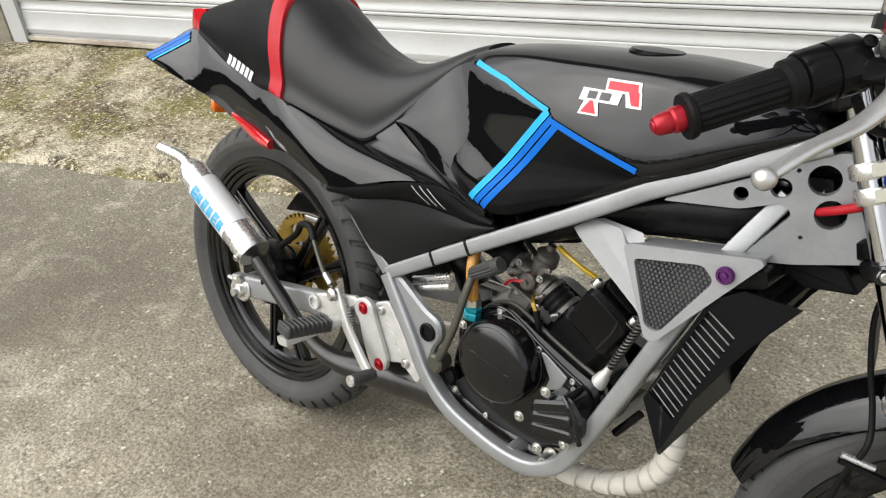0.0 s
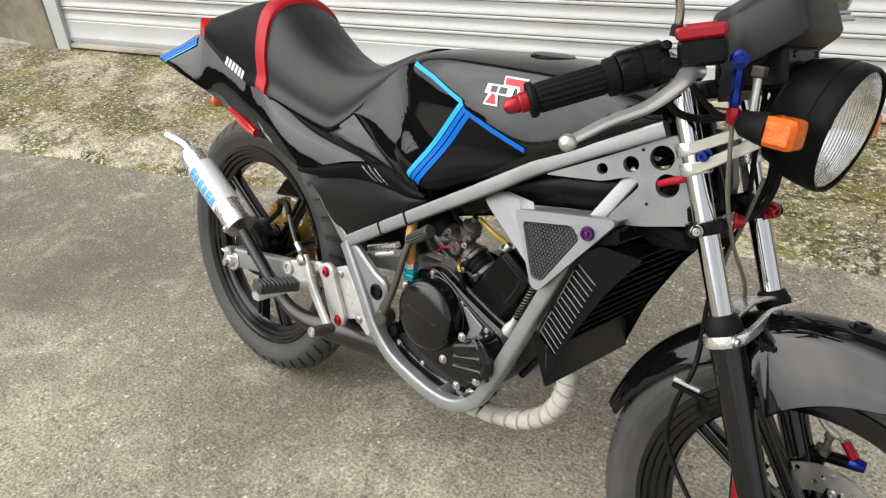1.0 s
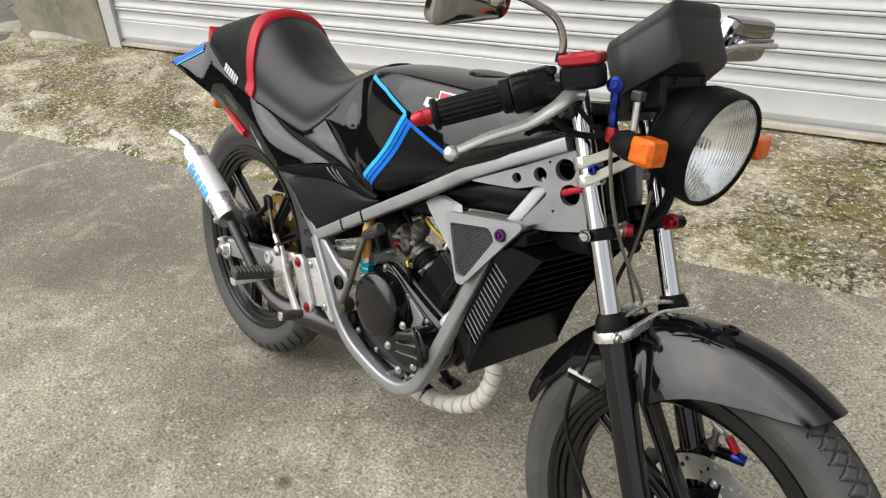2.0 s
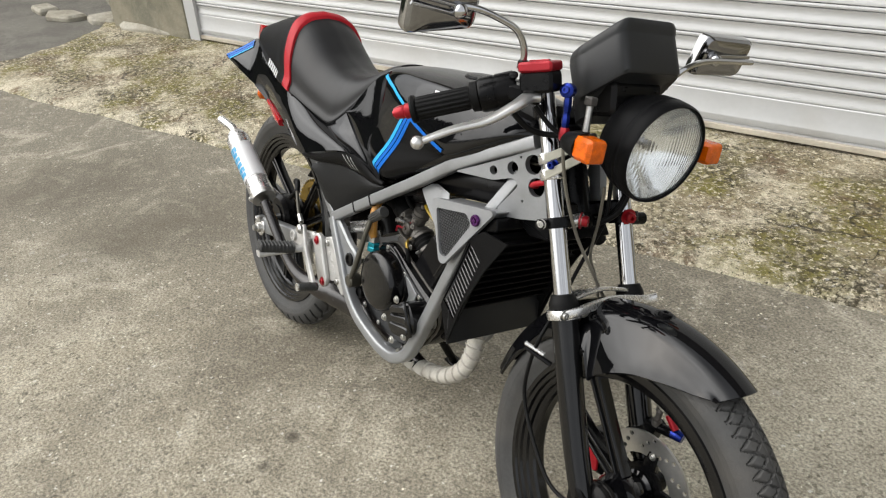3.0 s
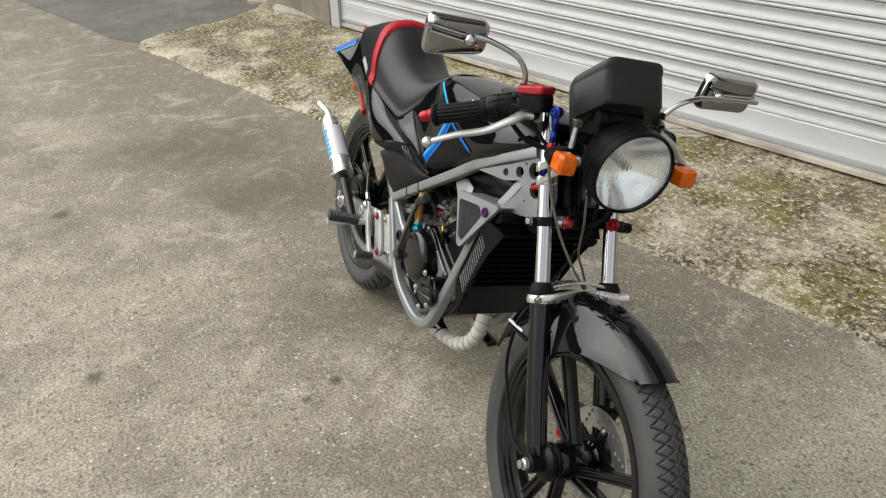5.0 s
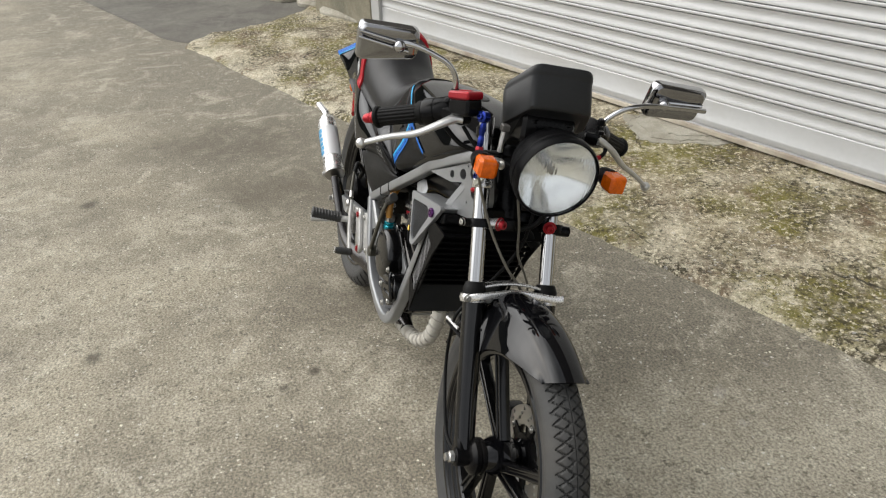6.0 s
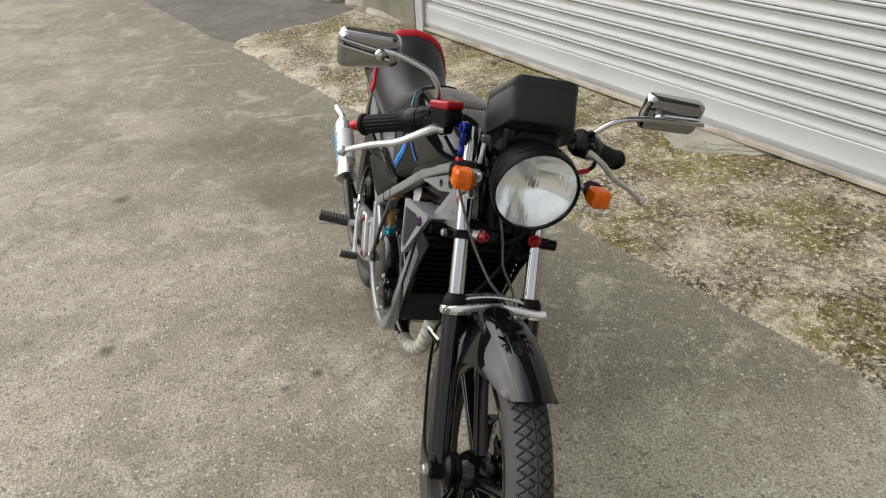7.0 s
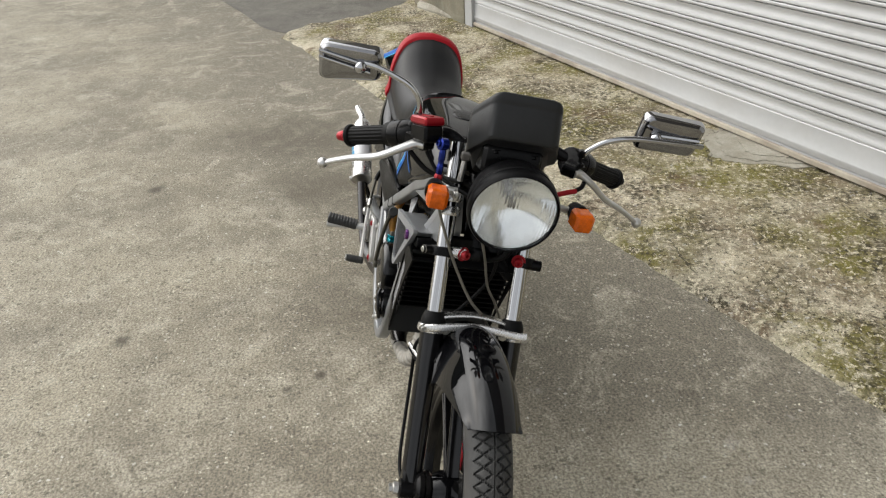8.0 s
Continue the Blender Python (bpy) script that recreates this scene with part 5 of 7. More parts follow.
part("air_duct", make(box, (0.13, 0.07, 0.06), pose(0.585, 0.01, 0.565, 0, -18, 0), 0.012, 0.006), SATIN, carb)
part("battery_tray", make(box, (0.10, 0.08, 0.07), pose(0.46, 0.01, 0.54, 0, -20, 0), 0.008, 0.004), SATIN, bike)
part("hose_nut", make(lathe, [(0.012, 0.0), (0.012, 0.010), (0.010, 0.011), (0.010, 0.016)], facing((0.533, -0.083, 0.438), (-0.08, 0, 1)), 6), STEEL, eng)
part("red_wire", make(tube, [(0.56, -0.05, 0.47), (0.575, -0.058, 0.485), (0.59, -0.055, 0.488), (0.60, -0.045, 0.5)], 0.0022, 6), RED_DECAL, carb)
for a, b, c in (((0.60, -0.035, 0.52), (0.585, -0.05, 0.545), (0.56, -0.04, 0.57)), ((0.61, -0.02, 0.545), (0.63, -0.03, 0.575), (0.66, -0.03, 0.61)), ((0.54, -0.05, 0.55), (0.58, -0.06, 0.555), (0.62, -0.05, 0.57))):
    part("cable", make(tube, [a, b, c], 0.004, 8), RUBBER, carb)
part("fuel_tube", make(tube, [(0.628, -0.035, 0.545), (0.645, -0.04, 0.541), (0.668, -0.04, 0.532), (0.69, -0.03, 0.52)], 0.0036, 8), YELLOW, carb, "yellow fuel tube")
part("oil_hose", make(tube, [(0.533, -0.083, 0.440), (0.532, -0.088, 0.466), (0.526, -0.084, 0.500), (0.517, -0.065, 0.54)], 0.0088, 12), AMBER_HOSE, eng, "amber braided oil hose")
part("fitting", make(lathe, [(0.0135, 0), (0.0135, 0.008), (0.0115, 0.010), (0.013, 0.012), (0.013, 0.018), (0.010, 0.020)], facing((0.532, -0.083, 0.419), (0.1, 0, 1)), 6), TURQUOISE, eng, "turquoise anodised hose fitting")
for p, q, r in (((0.393, -0.066, 0.408), (0.478, -0.066, 0.442), 0.0075), ((0.400, -0.060, 0.424), (0.472, -0.060, 0.454), 0.006)):
    part("breather_pipe", make(tube, [p, q], r, 16), ALU, eng)
part("solenoid", make(box, (0.05, 0.03, 0.03), pose(0.46, -0.04, 0.505, 0, -30, 0), 0.005), CAST, eng)
# kick starter
kick = part("kick_lever", make(sweep, smooth_path([(0.494, -0.108, 0.336), (0.508, -0.110, 0.362), (0.524, -0.109, 0.410), (0.533, -0.104, 0.460), (0.538, -0.099, 0.488), (0.540, -0.097, 0.496)], 5), squarish(0.009, 0.0115, 0.004)), OLIVE, bike, "grey kick-start lever")
part("boss", make(lathe, [(0.013, 0), (0.0145, 0.004), (0.0145, 0.024), (0.011, 0.027), (0.001, 0.027)], facing((0.495, -0.086, 0.336), (0, -1, 0)), 20), OLIVE, kick)
part("pedal_rubber", make(sweep, [Vector((0.535, -0.096, 0.490)) + Vector((0.83, -0.06, 0.55)).normalized() * h for h in (0, 0.003, 0.046, 0.048, 0.056, 0.059)], [[((r + f * (i % 2)) * math.cos(math.pi * i / 14), (r + f * (i % 2)) * math.sin(math.pi * i / 14)) for i in range(28)] for r, f in ((0.0072, 0), (0.0084, 0.0014), (0.0094, 0.0014), (0.0112, 0), (0.0114, 0), (0.0095, 0))]), GREY_RUBBER, kick, "ribbed grey rubber", sharp=25)
part("seal_plug", make(lathe, [(0.012, 0), (0.012, 0.012), (0.009, 0.014), (0.009, 0.010), (0.001, 0.010)], facing((0.506, -0.078, 0.312), (0, -1, 0)), 20), RUBBER, kick)

# -- footrest hanger, brake pedal --
hang = part("footrest_hanger", make(prism, rounded([(0.357, 0.379), (0.386, 0.392), (0.424, 0.345), (0.467, 0.297), (0.455, 0.279), (0.420, 0.300), (0.395, 0.290), (0.372, 0.320), (0.357, 0.354)], 0.006), -0.092, -0.101, 0.0015), MILLED, bike, "milled aluminium footrest hanger")
part("arm_plate", make(prism, rounded([(0.316, 0.372), (0.344, 0.386), (0.360, 0.380), (0.366, 0.361), (0.400, 0.297), (0.398, 0.280), (0.384, 0.270), (0.366, 0.272), (0.345, 0.312), (0.334, 0.345), (0.326, 0.352)], 0.009), -0.100, -0.113, 0.003), MILLED, hang)
part("pivot_plate", make(prism, rounded([(0.214, 0.330), (0.224, 0.348), (0.262, 0.362), (0.325, 0.380), (0.332, 0.370), (0.318, 0.356), (0.300, 0.336), (0.285, 0.322), (0.250, 0.320), (0.224, 0.318)], 0.010), -0.102, -0.114, 0.003), MILLED, hang)
part("boss", make(lathe, [(0.0135, 0.0), (0.0135, 0.006), (0.012, 0.008), (0.0085, 0.008), (0.008, 0.004), (0.001, 0.004)], facing((0.233, -0.112, 0.337), (0, -1, 0)), 20), MILLED, hang)
for x, z in ((0.344, 0.368), (0.385, 0.286)):
    bolt(hang, (x, -0.113, z), (0, -1, 0), 0.0070, RED_ANOD, h=0.004, label="red anodised bolt")
for x, z in ((0.373, 0.372), (0.431, 0.304)):
    bolt(hang, (x, -0.101, z), (0, -1, 0), 0.0062)
bolt(hang, (0.303, -0.113, 0.350), (0, -1, 0), 0.0062)
for i in range(4):
    part("raised_bar", make(box, (0.008, 0.0016, 0.010), pose(0.386 + 0.009 * i, -0.1012, 0.352 - 0.012 * i, 0, 50, 0), 0.002, 0.0005), MILLED, hang)
part("return_spring", make(sweep, [Vector((0.312, -0.118, 0.362)).lerp(Vector((0.334, -0.118, 0.308)), i / 150) + Vector((0.0062 * math.cos(i * 0.52), 0.0062 * math.sin(i * 0.52), 0)) for i in range(151)], circle(0.0013, 5)), STEEL, hang, "small coil spring of the pedal")
peg = part("footrest", make(sweep, [(0.304, -0.108, 0.334), (0.300, -0.150, 0.333), (0.289, -0.226, 0.326)], squarish(0.030, 0.014, 0.005)), MILLED, bike, "aluminium footrest with ribbed rubber pad")
pm = Matrix.Translation((0.2945, -0.186, 0.340)) @ Matrix.Rotation(radians(-8), 4, "Z") @ Matrix.Rotation(radians(-6), 4, "X")
part("pad", make(box, (0.034, 0.082, 0.020), pm, 0.008, 0.005), GREY_RUBBER, peg, "ribbed black rubber pad")
for i in range(10):
    part("rib", make(box, (0.0347, 0.0050, 0.0208), pm @ Matrix.Translation((0, -0.037 + 0.0082 * i, 0.0012)), 0.005, 0.002), GREY_RUBBER, peg)
pedal = part("brake_pedal", make(sweep, smooth_path([(0.290, -0.122, 0.384), (0.305, -0.124, 0.362), (0.322, -0.127, 0.336), (0.352, -0.130, 0.306), (0.384, -0.133, 0.277)], 5), squarish(0.009, 0.017, 0.003)), MILLED, bike, "aluminium rear brake pedal")
part("toe_peg", make(lathe, [(0.008, 0.0)] + [(0.0095 + 0.0008 * (i % 2), 0.003 + 0.003 * i) for i in range(13)] + [(0.008, 0.046), (0.001, 0.046)], facing((0.388, -0.126, 0.276), (-0.03, -0.99, 0.10)), 14), GREY_RUBBER, pedal, "ribbed grey rubber", sharp=20)
part("peg_cap", make(lathe, [(0.0088, 0.0), (0.0088, 0.003), (0.001, 0.0035)], facing((0.3866, -0.1715, 0.2806), (-0.03, -0.99, 0.10)), 16), ALU, pedal)
part("link_rod", make(tube, [(0.288, -0.122, 0.378), (0.252, -0.116, 0.400), (0.214, -0.106, 0.440)], 0.0040), OLIVE, pedal)
part("rod_sleeve", make(tube, [(0.276, -0.120, 0.386), (0.258, -0.117, 0.397)], 0.0058, 10), STEEL, pedal)
part("rod_end", make(lathe, [(0.009, 0), (0.011, 0.004), (0.011, 0.012), (0.006, 0.016), (0.001, 0.016)], facing((0.290, -0.120, 0.376), (0, -1, 0)), 14), STEEL, pedal)
part("brake_hose", make(tube, [(0.216, -0.106, 0.438), (0.192, -0.095, 0.452), (0.15, -0.08, 0.44), (0.10, -0.05, 0.40), (0.05, -0.045, 0.36)], 0.006), RUBBER, pedal)

# -- exhaust --
exh = part("exhaust", make(tube, [(0.70, -0.045, 0.232), (0.655, -0.045, 0.232), (0.58, -0.035, 0.240), (0.47, -0.038, 0.246), (0.37, -0.058, 0.240), (0.32, -0.080, 0.236), (0.27, -0.102, 0.240), (0.22, -0.115, 0.262), (0.155, -0.124, 0.318), (0.095, -0.131, 0.372)], [0.015, 0.020, 0.032, 0.037, 0.034, 0.026, 0.017, 0.0125, 0.0125, 0.0125], 20, 8), EXHAUST, bike, "black expansion chamber with wrapped header and alloy silencer")
wrap_path = smooth_path([(0.770, -0.02, 0.425), (0.800, -0.025, 0.408), (0.828, -0.03, 0.365), (0.834, -0.035, 0.328), (0.816, -0.038, 0.285), (0.775, -0.042, 0.252), (0.72, -0.045, 0.234), (0.655, -0.05, 0.225)], 48)


def wound(i, a):
    """Radius of the wrapped tape: each turn laps over the next, with a crease between."""
    f = (i / 21 + a / (2 * math.pi)) % 1.0
    return 0.0142 + 0.0034 * (1 - f) ** 0.8 - (0.0035 if f < 0.10 else 0) + 0.0005 * math.sin(i * 0.31 + a)


turn = np.linspace(0, 2 * math.pi, 28, endpoint=False)
part("header_wrap", make(sweep, wrap_path, [[(wound(i, a) * math.cos(a), wound(i, a) * math.sin(a)) for a in turn] for i in range(len(wrap_path))]), WRAP, exh, "white heat wrap wound round the header", None, 24)
part("lug", make(tube, [(0.762, -0.05, 0.330), (0.790, -0.05, 0.374)], 0.0058, 10), SATIN, exh)
SD = Vector((-0.885, -0.03, 0.52)).normalized()
SB = Vector((0.086, -0.131, 0.380))
sil = part("silencer", make(lathe, [(0.020, -0.002), (0.028, 0.0), (0.0295, 0.006), (0.0295, 0.03), (0.0285, 0.032), (0.0285, 0.195), (0.024, 0.205), (0.020, 0.215), (0.014, 0.218)], facing(SB, SD), 36), ALU, exh, "brushed aluminium silencer")
part("end_ring", make(lathe, [(0.0294, -0.003), (0.0302, 0.0), (0.0302, 0.008), (0.0297, 0.010)], facing(SB, SD), 36), STEEL, sil)
part("stinger", make(tube, [SB + SD * 0.212, SB + SD * 0.235, SB + SD * 0.255 + Vector((-0.008, -0.008, -0.002)), SB + SD * 0.272 + Vector((-0.02, -0.012, -0.008))], 0.0105, 16), ALU, sil)
part("print_plate", make(lambda bm: rings(bm, [[facing(SB, SD) @ Vector((0.0292 * math.cos(a), 0.0292 * math.sin(a), h)) for a in np.linspace(0, 2 * math.pi, 36, endpoint=False)] for h in (0.055, 0.165)])), WHITE, sil, "pale printed sleeve")
bars = bmesh.new()
fr = facing(SB, SD)
side_way = fr.to_3x3().inverted() @ Vector((-0.15, -0.96, 0.25))
mid = math.atan2(side_way.y, side_way.x)
for i, (tall, wide) in enumerate(((0.44, 0.015), (0.34, 0.012), (0.42, 0.013), (0.36, 0.012), (0.44, 0.014), (0.36, 0.012))):
    h0 = 0.158 - 0.0165 * i
    for a0, a1 in ((mid - tall, mid - tall + 0.26), (mid + tall - 0.26, mid + tall), (mid - 0.10, mid + 0.12)):
        rows = [[bars.verts.new(fr @ Vector((0.0299 * math.cos(a), 0.0299 * math.sin(a), h))) for a in np.linspace(a0, a1, 5)] for h in (h0, h0 - wide)]
        for q in range(4):
            bars.faces.new((rows[0][q], rows[0][q + 1], rows[1][q + 1], rows[1][q]))
    rows = [[bars.verts.new(fr @ Vector((0.0299 * math.cos(a), 0.0299 * math.sin(a), h))) for a in np.linspace(mid - tall, mid + tall, 9)] for h in (h0, h0 - wide * 0.36)]
    for q in range(8):
        bars.faces.new((rows[0][q], rows[0][q + 1], rows[1][q + 1], rows[1][q]))
part("name_bar", bars, SKY_BLUE, sil, "sky blue shapes in place of a maker's name")
bolt(sil, SB + Vector((-0.006, -0.030, -0.004)), (0, -1, -0.2), 0.006)
part("hanger", make(tube, [SB + Vector((0.01, 0.01, -0.01)), (0.06, -0.09, 0.30)], 0.007), SATIN, sil)
stand = part("side_stand", make(tube, [(0.50, 0.09, 0.25), (0.49, 0.15, 0.16), (0.48, 0.222, 0.062)], 0.010), SATIN, bike)
part("foot", make(box, (0.05, 0.03, 0.008), pose(0.48, 0.226, 0.058, 13.5, 0, 0), 0.004), SATIN, stand)

# -- silver shroud with mesh --
shroud = part("shroud", make(lambda bm: rings(bm, [[Vector(p) for p in ring] for ring in (
    [(0.672, -0.070, 0.602), (0.664, -0.072, 0.596), (0.676, -0.072, 0.584), (0.770, -0.080, 0.530), (0.795, -0.084, 0.519), (0.765, -0.080, 0.570), (0.735, -0.078, 0.600), (0.705, -0.072, 0.610)],
    [(0.690, -0.074, 0.613), (0.671, -0.080, 0.597), (0.682, -0.082, 0.588), (0.774, -0.100, 0.537), (0.800, -0.106, 0.520), (0.785, -0.106, 0.560), (0.764, -0.102, 0.600), (0.735, -0.084, 0.617)],
    [(0.706, -0.072, 0.618), (0.706, -0.081, 0.607), (0.718, -0.086, 0.596), (0.784, -0.099, 0.547), (0.806, -0.101, 0.519), (0.800, -0.099, 0.556), (0.780, -0.098, 0.600), (0.764, -0.088, 0.621)])])), BRIGHT, bike, "silver side shroud with honeycomb mesh", sharp=28)
FACE = rounded([(0.757, 0.612), (0.770, 0.617), (0.902, 0.640), (0.906, 0.634), (0.815, 0.513), (0.803, 0.514)], 0.006)
HOLE = rounded([(0.772, 0.601), (0.848, 0.617), (0.862, 0.602), (0.817, 0.526), (0.801, 0.528)], 0.007)


def face_lift(x, z):
    return 0.11 * max(0, x - 0.80) + 0.03 * max(0, 0.6 - z) * -1


def face_frame(bm):
    """A plate with one shaped opening and a raised rim."""
    edges = []
    for loop in (FACE, HOLE):
        vs = [bm.verts.new((x, -0.118 + face_lift(x, z), z)) for x, z in loop]
        edges += [bm.edges.new((vs[i], vs[(i + 1) % len(vs)])) for i in range(len(vs))]
    faces = [f for f in bmesh.ops.triangle_fill(bm, use_beauty=True, edges=edges)["geom"] if isinstance(f, bmesh.types.BMFace)]
    moved = bmesh.ops.extrude_face_region(bm, geom=faces)["geom"]
    bmesh.ops.translate(bm, vec=(0, 0.008, 0), verts=[v for v in moved if isinstance(v, bmesh.types.BMVert)])


part("face_plate", make(face_frame), BRIGHT, shroud, "silver face plate")
part("shroud_body", make(prism, rounded(inset(FACE, 0.004), 0.006), -0.1105, -0.062, 0.004, None, face_lift), SILVER, shroud)
part("mesh_back", make(prism, inset(HOLE, -0.002), -0.1125, -0.111, 0.0004, None, face_lift), CHARCOAL, shroud)
mesh = bmesh.new()


def inside(poly, x, z):
    hit = False
    for i in range(len(poly)):
        (a, b), (c, d) = poly[i - 1], poly[i]
        if (b > z) != (d > z) and x < (c - a) * (z - b) / (d - b) + a:
            hit = not hit
    return hit


for i in range(40):
    for j in range(40):
        x, z = 0.770 + 0.0052 * i + 0.0026 * (j % 2), 0.525 + 0.0045 * j
        if inside(HOLE, x, z):
            lathe(mesh, [(0.0021, 0.0), (0.0018, 0.0012), (0.0009, 0.0014)], facing((x, -0.1127 + face_lift(x, z), z), (0, -1, 0)), 6)
part("mesh", mesh, MESH, shroud, "dark honeycomb mesh")
part("cap_bolt", make(lathe, [(0.0098, 0), (0.0098, 0.003), (0.0088, 0.005), (0.0062, 0.005), (0.0058, 0.003), (0.0036, 0.003), (0.0032, 0.0055), (0.001, 0.0058)], facing((0.872, -0.110, 0.6135), (0, -1, 0)), 28), PURPLE, shroud, "purple anodised bolt")
part("shroud", make(prism, FACE, 0.07, 0.112, 0.006), BRIGHT, bike, "silver side shroud")

# -- radiator with its black guard --
rad = part("radiator", make(prism, [(0.812, 0.432), (0.832, 0.426), (0.890, 0.592), (0.868, 0.600)], -0.098, 0.070, 0.003), SATIN, bike, "black radiator in a louvred guard")
SIDE = [(0.812, 0.434), (0.860, 0.578), (0.893, 0.602), (0.952, 0.603), (0.910, 0.540), (0.868, 0.456), (0.843, 0.373)]
SLOTS = [(0.817, 0.445), (0.863, 0.570), (0.897, 0.553), (0.851, 0.424)]


def guard(bm, y0, y1):
    """A side plate with one long opening for its louvres."""
    edges = []
    for loop in (SIDE, SLOTS):
        vs = [bm.verts.new((x, y0, z)) for x, z in loop]
        edges += [bm.edges.new((vs[i], vs[(i + 1) % len(vs)])) for i in range(len(vs))]
    faces = [f for f in bmesh.ops.triangle_fill(bm, use_beauty=True, edges=edges)["geom"] if isinstance(f, bmesh.types.BMFace)]
    moved = bmesh.ops.extrude_face_region(bm, geom=faces)["geom"]
    bmesh.ops.translate(bm, vec=(0, y1 - y0, 0), verts=[v for v in moved if isinstance(v, bmesh.types.BMVert)])


for y0, y1 in ((-0.105, -0.108), (0.103, 0.106)):
    side_guard = part("side_guard", make(guard, y0, y1), MATTE, rad, "matte black louvred side guard")
    for i in range(14):
        t = (i + 0.5) / 14
        a, b = Vector(SLOTS[0]).lerp(Vector(SLOTS[1]), t), Vector(SLOTS[3]).lerp(Vector(SLOTS[2]), t)
        part("louvre", make(sweep, [(a.x, y0 * 0.985, a.y), (b.x, y1 * 1.004, b.y)], squarish(0.0012, 0.0018, 0.0005, 1)), LOUVRE, side_guard)
    part("slot_back", make(prism, [(0.814, 0.437), (0.862, 0.574), (0.902, 0.556), (0.854, 0.418)], y0 * 0.93, y0 * 0.95, 0.001), RUBBER, side_guard)
part("spoiler", make(lambda bm: rings(bm, [[Vector((x + dx, y, z)) for dx in (0.0, -0.003) for y in ((-0.108, 0.106) if dx == 0 else (0.106, -0.108))] for x, z in ((0.846, 0.372), (0.842, 0.400), (0.838, 0.430), (0.836, 0.434))])), CHARCOAL, rad, "charcoal lower spoiler plate")
for i in range(10):
    z = 0.444 + 0.0160 * i
    x = 0.846 + (z - 0.436) * 0.49
    part("front_bar", make(sweep, [(x, -0.103, z), (x, 0.101, z)], squarish(0.014, 0.0032, 0.001), up=(1, 0, 0)), MATTE, rad)
part("core", make(prism, [(0.826, 0.432), (0.834, 0.430), (0.908, 0.594), (0.900, 0.598)], -0.100, 0.099, 0.001), RUBBER, rad)
part("top_tank", make(box, (0.045, 0.17, 0.022), pose(0.888, -0.012, 0.610, 0, -18, 0), 0.006), SATIN, rad)
part("filler_neck", make(lathe, [(0.013, 0), (0.013, 0.014), (0.017, 0.016), (0.018, 0.026), (0.014, 0.030), (0.001, 0.031)], facing((0.898, -0.052, 0.616), (-0.2, 0, 1)), 10), SATIN, rad)
part("top_hose", make(tube, [(0.905, 0.02, 0.62), (0.94, 0.03, 0.632), (0.965, 0.05, 0.625), (0.975, 0.075, 0.60)], 0.011), RUBBER, rad)
part("top_guard", make(prism, rounded([(0.885, 0.622), (0.90, 0.632), (0.965, 0.636), (0.985, 0.612), (0.93, 0.602)], 0.006), -0.045, 0.085, 0.003), MATTE, rad)

# -- front end, built straight ahead and then turned with the bars --
UP = Vector((-math.sin(RAKE), 0, math.cos(RAKE)))


def fork_at(h, y=0.0, ahead=0.0):
    return Vector((1.055, y + 0.004, 0.547)) + UP * h + Vector((math.cos(RAKE), 0, math.sin(RAKE))) * ahead


AX = Vector((1.195, 0, 0.275))
front = part("front_wheel", make(lathe, [(0.007, -0.105), (0.007, 0.100)], facing(AX, (0, 1, 0)), 16), STEEL, bike, "front wheel on its steel spindle", STEER)
cast_wheel(front, AX, 0.282, 0.075, 0.213, 0.036, 0.10, zigzag, (2, 29), STEER)
part("speedo_drive", make(lathe, [(0.030, 0.0), (0.034, -0.004), (0.034, -0.010), (0.031, -0.012), (0.034, -0.014), (0.034, -0.022), (0.030, -0.026), (0.022, -0.030), (0.001, -0.030)], facing(AX + Vector((0, -0.036, 0)), (0, 1, 0)), 28), SATIN, front, "", STEER)


def disc(bm):
    pts = [(0.092 * math.cos(a), 0.092 * math.sin(a)) for a in np.linspace(0, 2 * math.pi, 72, endpoint=False)]
    holes = [(0.0, 0.0, 0.056)]
    for i in range(12):
        a = 2 * math.pi * i / 12
        holes += [(0.085 * math.cos(a), 0.085 * math.sin(a), 0.0036), (0.0765 * math.cos(a + 0.13), 0.0765 * math.sin(a + 0.13), 0.0038), (0.068 * math.cos(a + 0.27), 0.068 * math.sin(a + 0.27), 0.0036)]
    pierced(bm, pts, holes, -0.0022, 0.0022)


part("brake_disc", make(disc), STEEL, front, "drilled steel brake disc", STEER @ Matrix.Translation(AX + Vector((0, 0.050, 0))))
part("disc_carrier", make(lathe, [(0.040, -0.003), (0.041, 0.0), (0.040, 0.006), (0.030, 0.008), (0.029, -0.004)], facing(AX + Vector((0, 0.047, 0)), (0, 1, 0)), 32, True), SATIN, front, "", STEER)
for k in range(5):
    a = radians(72 * k + 12)
    way = Vector((math.cos(a), 0, math.sin(a)))
    part("carrier_arm", make(sweep, [AX + Vector((0, 0.048, 0)) + way * 0.034, AX + Vector((0, 0.047, 0)) + way * 0.066], [squarish(0.006, 0.026, 0.002), squarish(0.005, 0.018, 0.002)]), SATIN, front, "", STEER)
    bolt(front, AX + Vector((0, 0.044, 0)) + way * 0.063, (0, -1, 0), 0.0042, m=STEER)
caliper = part("brake_caliper", make(box, (0.075, 0.045, 0.040), pose(AX.x - 0.098, 0.064, AX.z + 0.0, 0, 80, 0), 0.010, 0.006), SATIN, bike, "black front brake caliper with a red plate", STEER)
part("caliper_plate", make(box, (0.060, 0.006, 0.026), pose(AX.x - 0.098, 0.039, AX.z + 0.0, 0, 80, 0), 0.006, 0.002), RED_ANOD, caliper, "red plate", STEER)
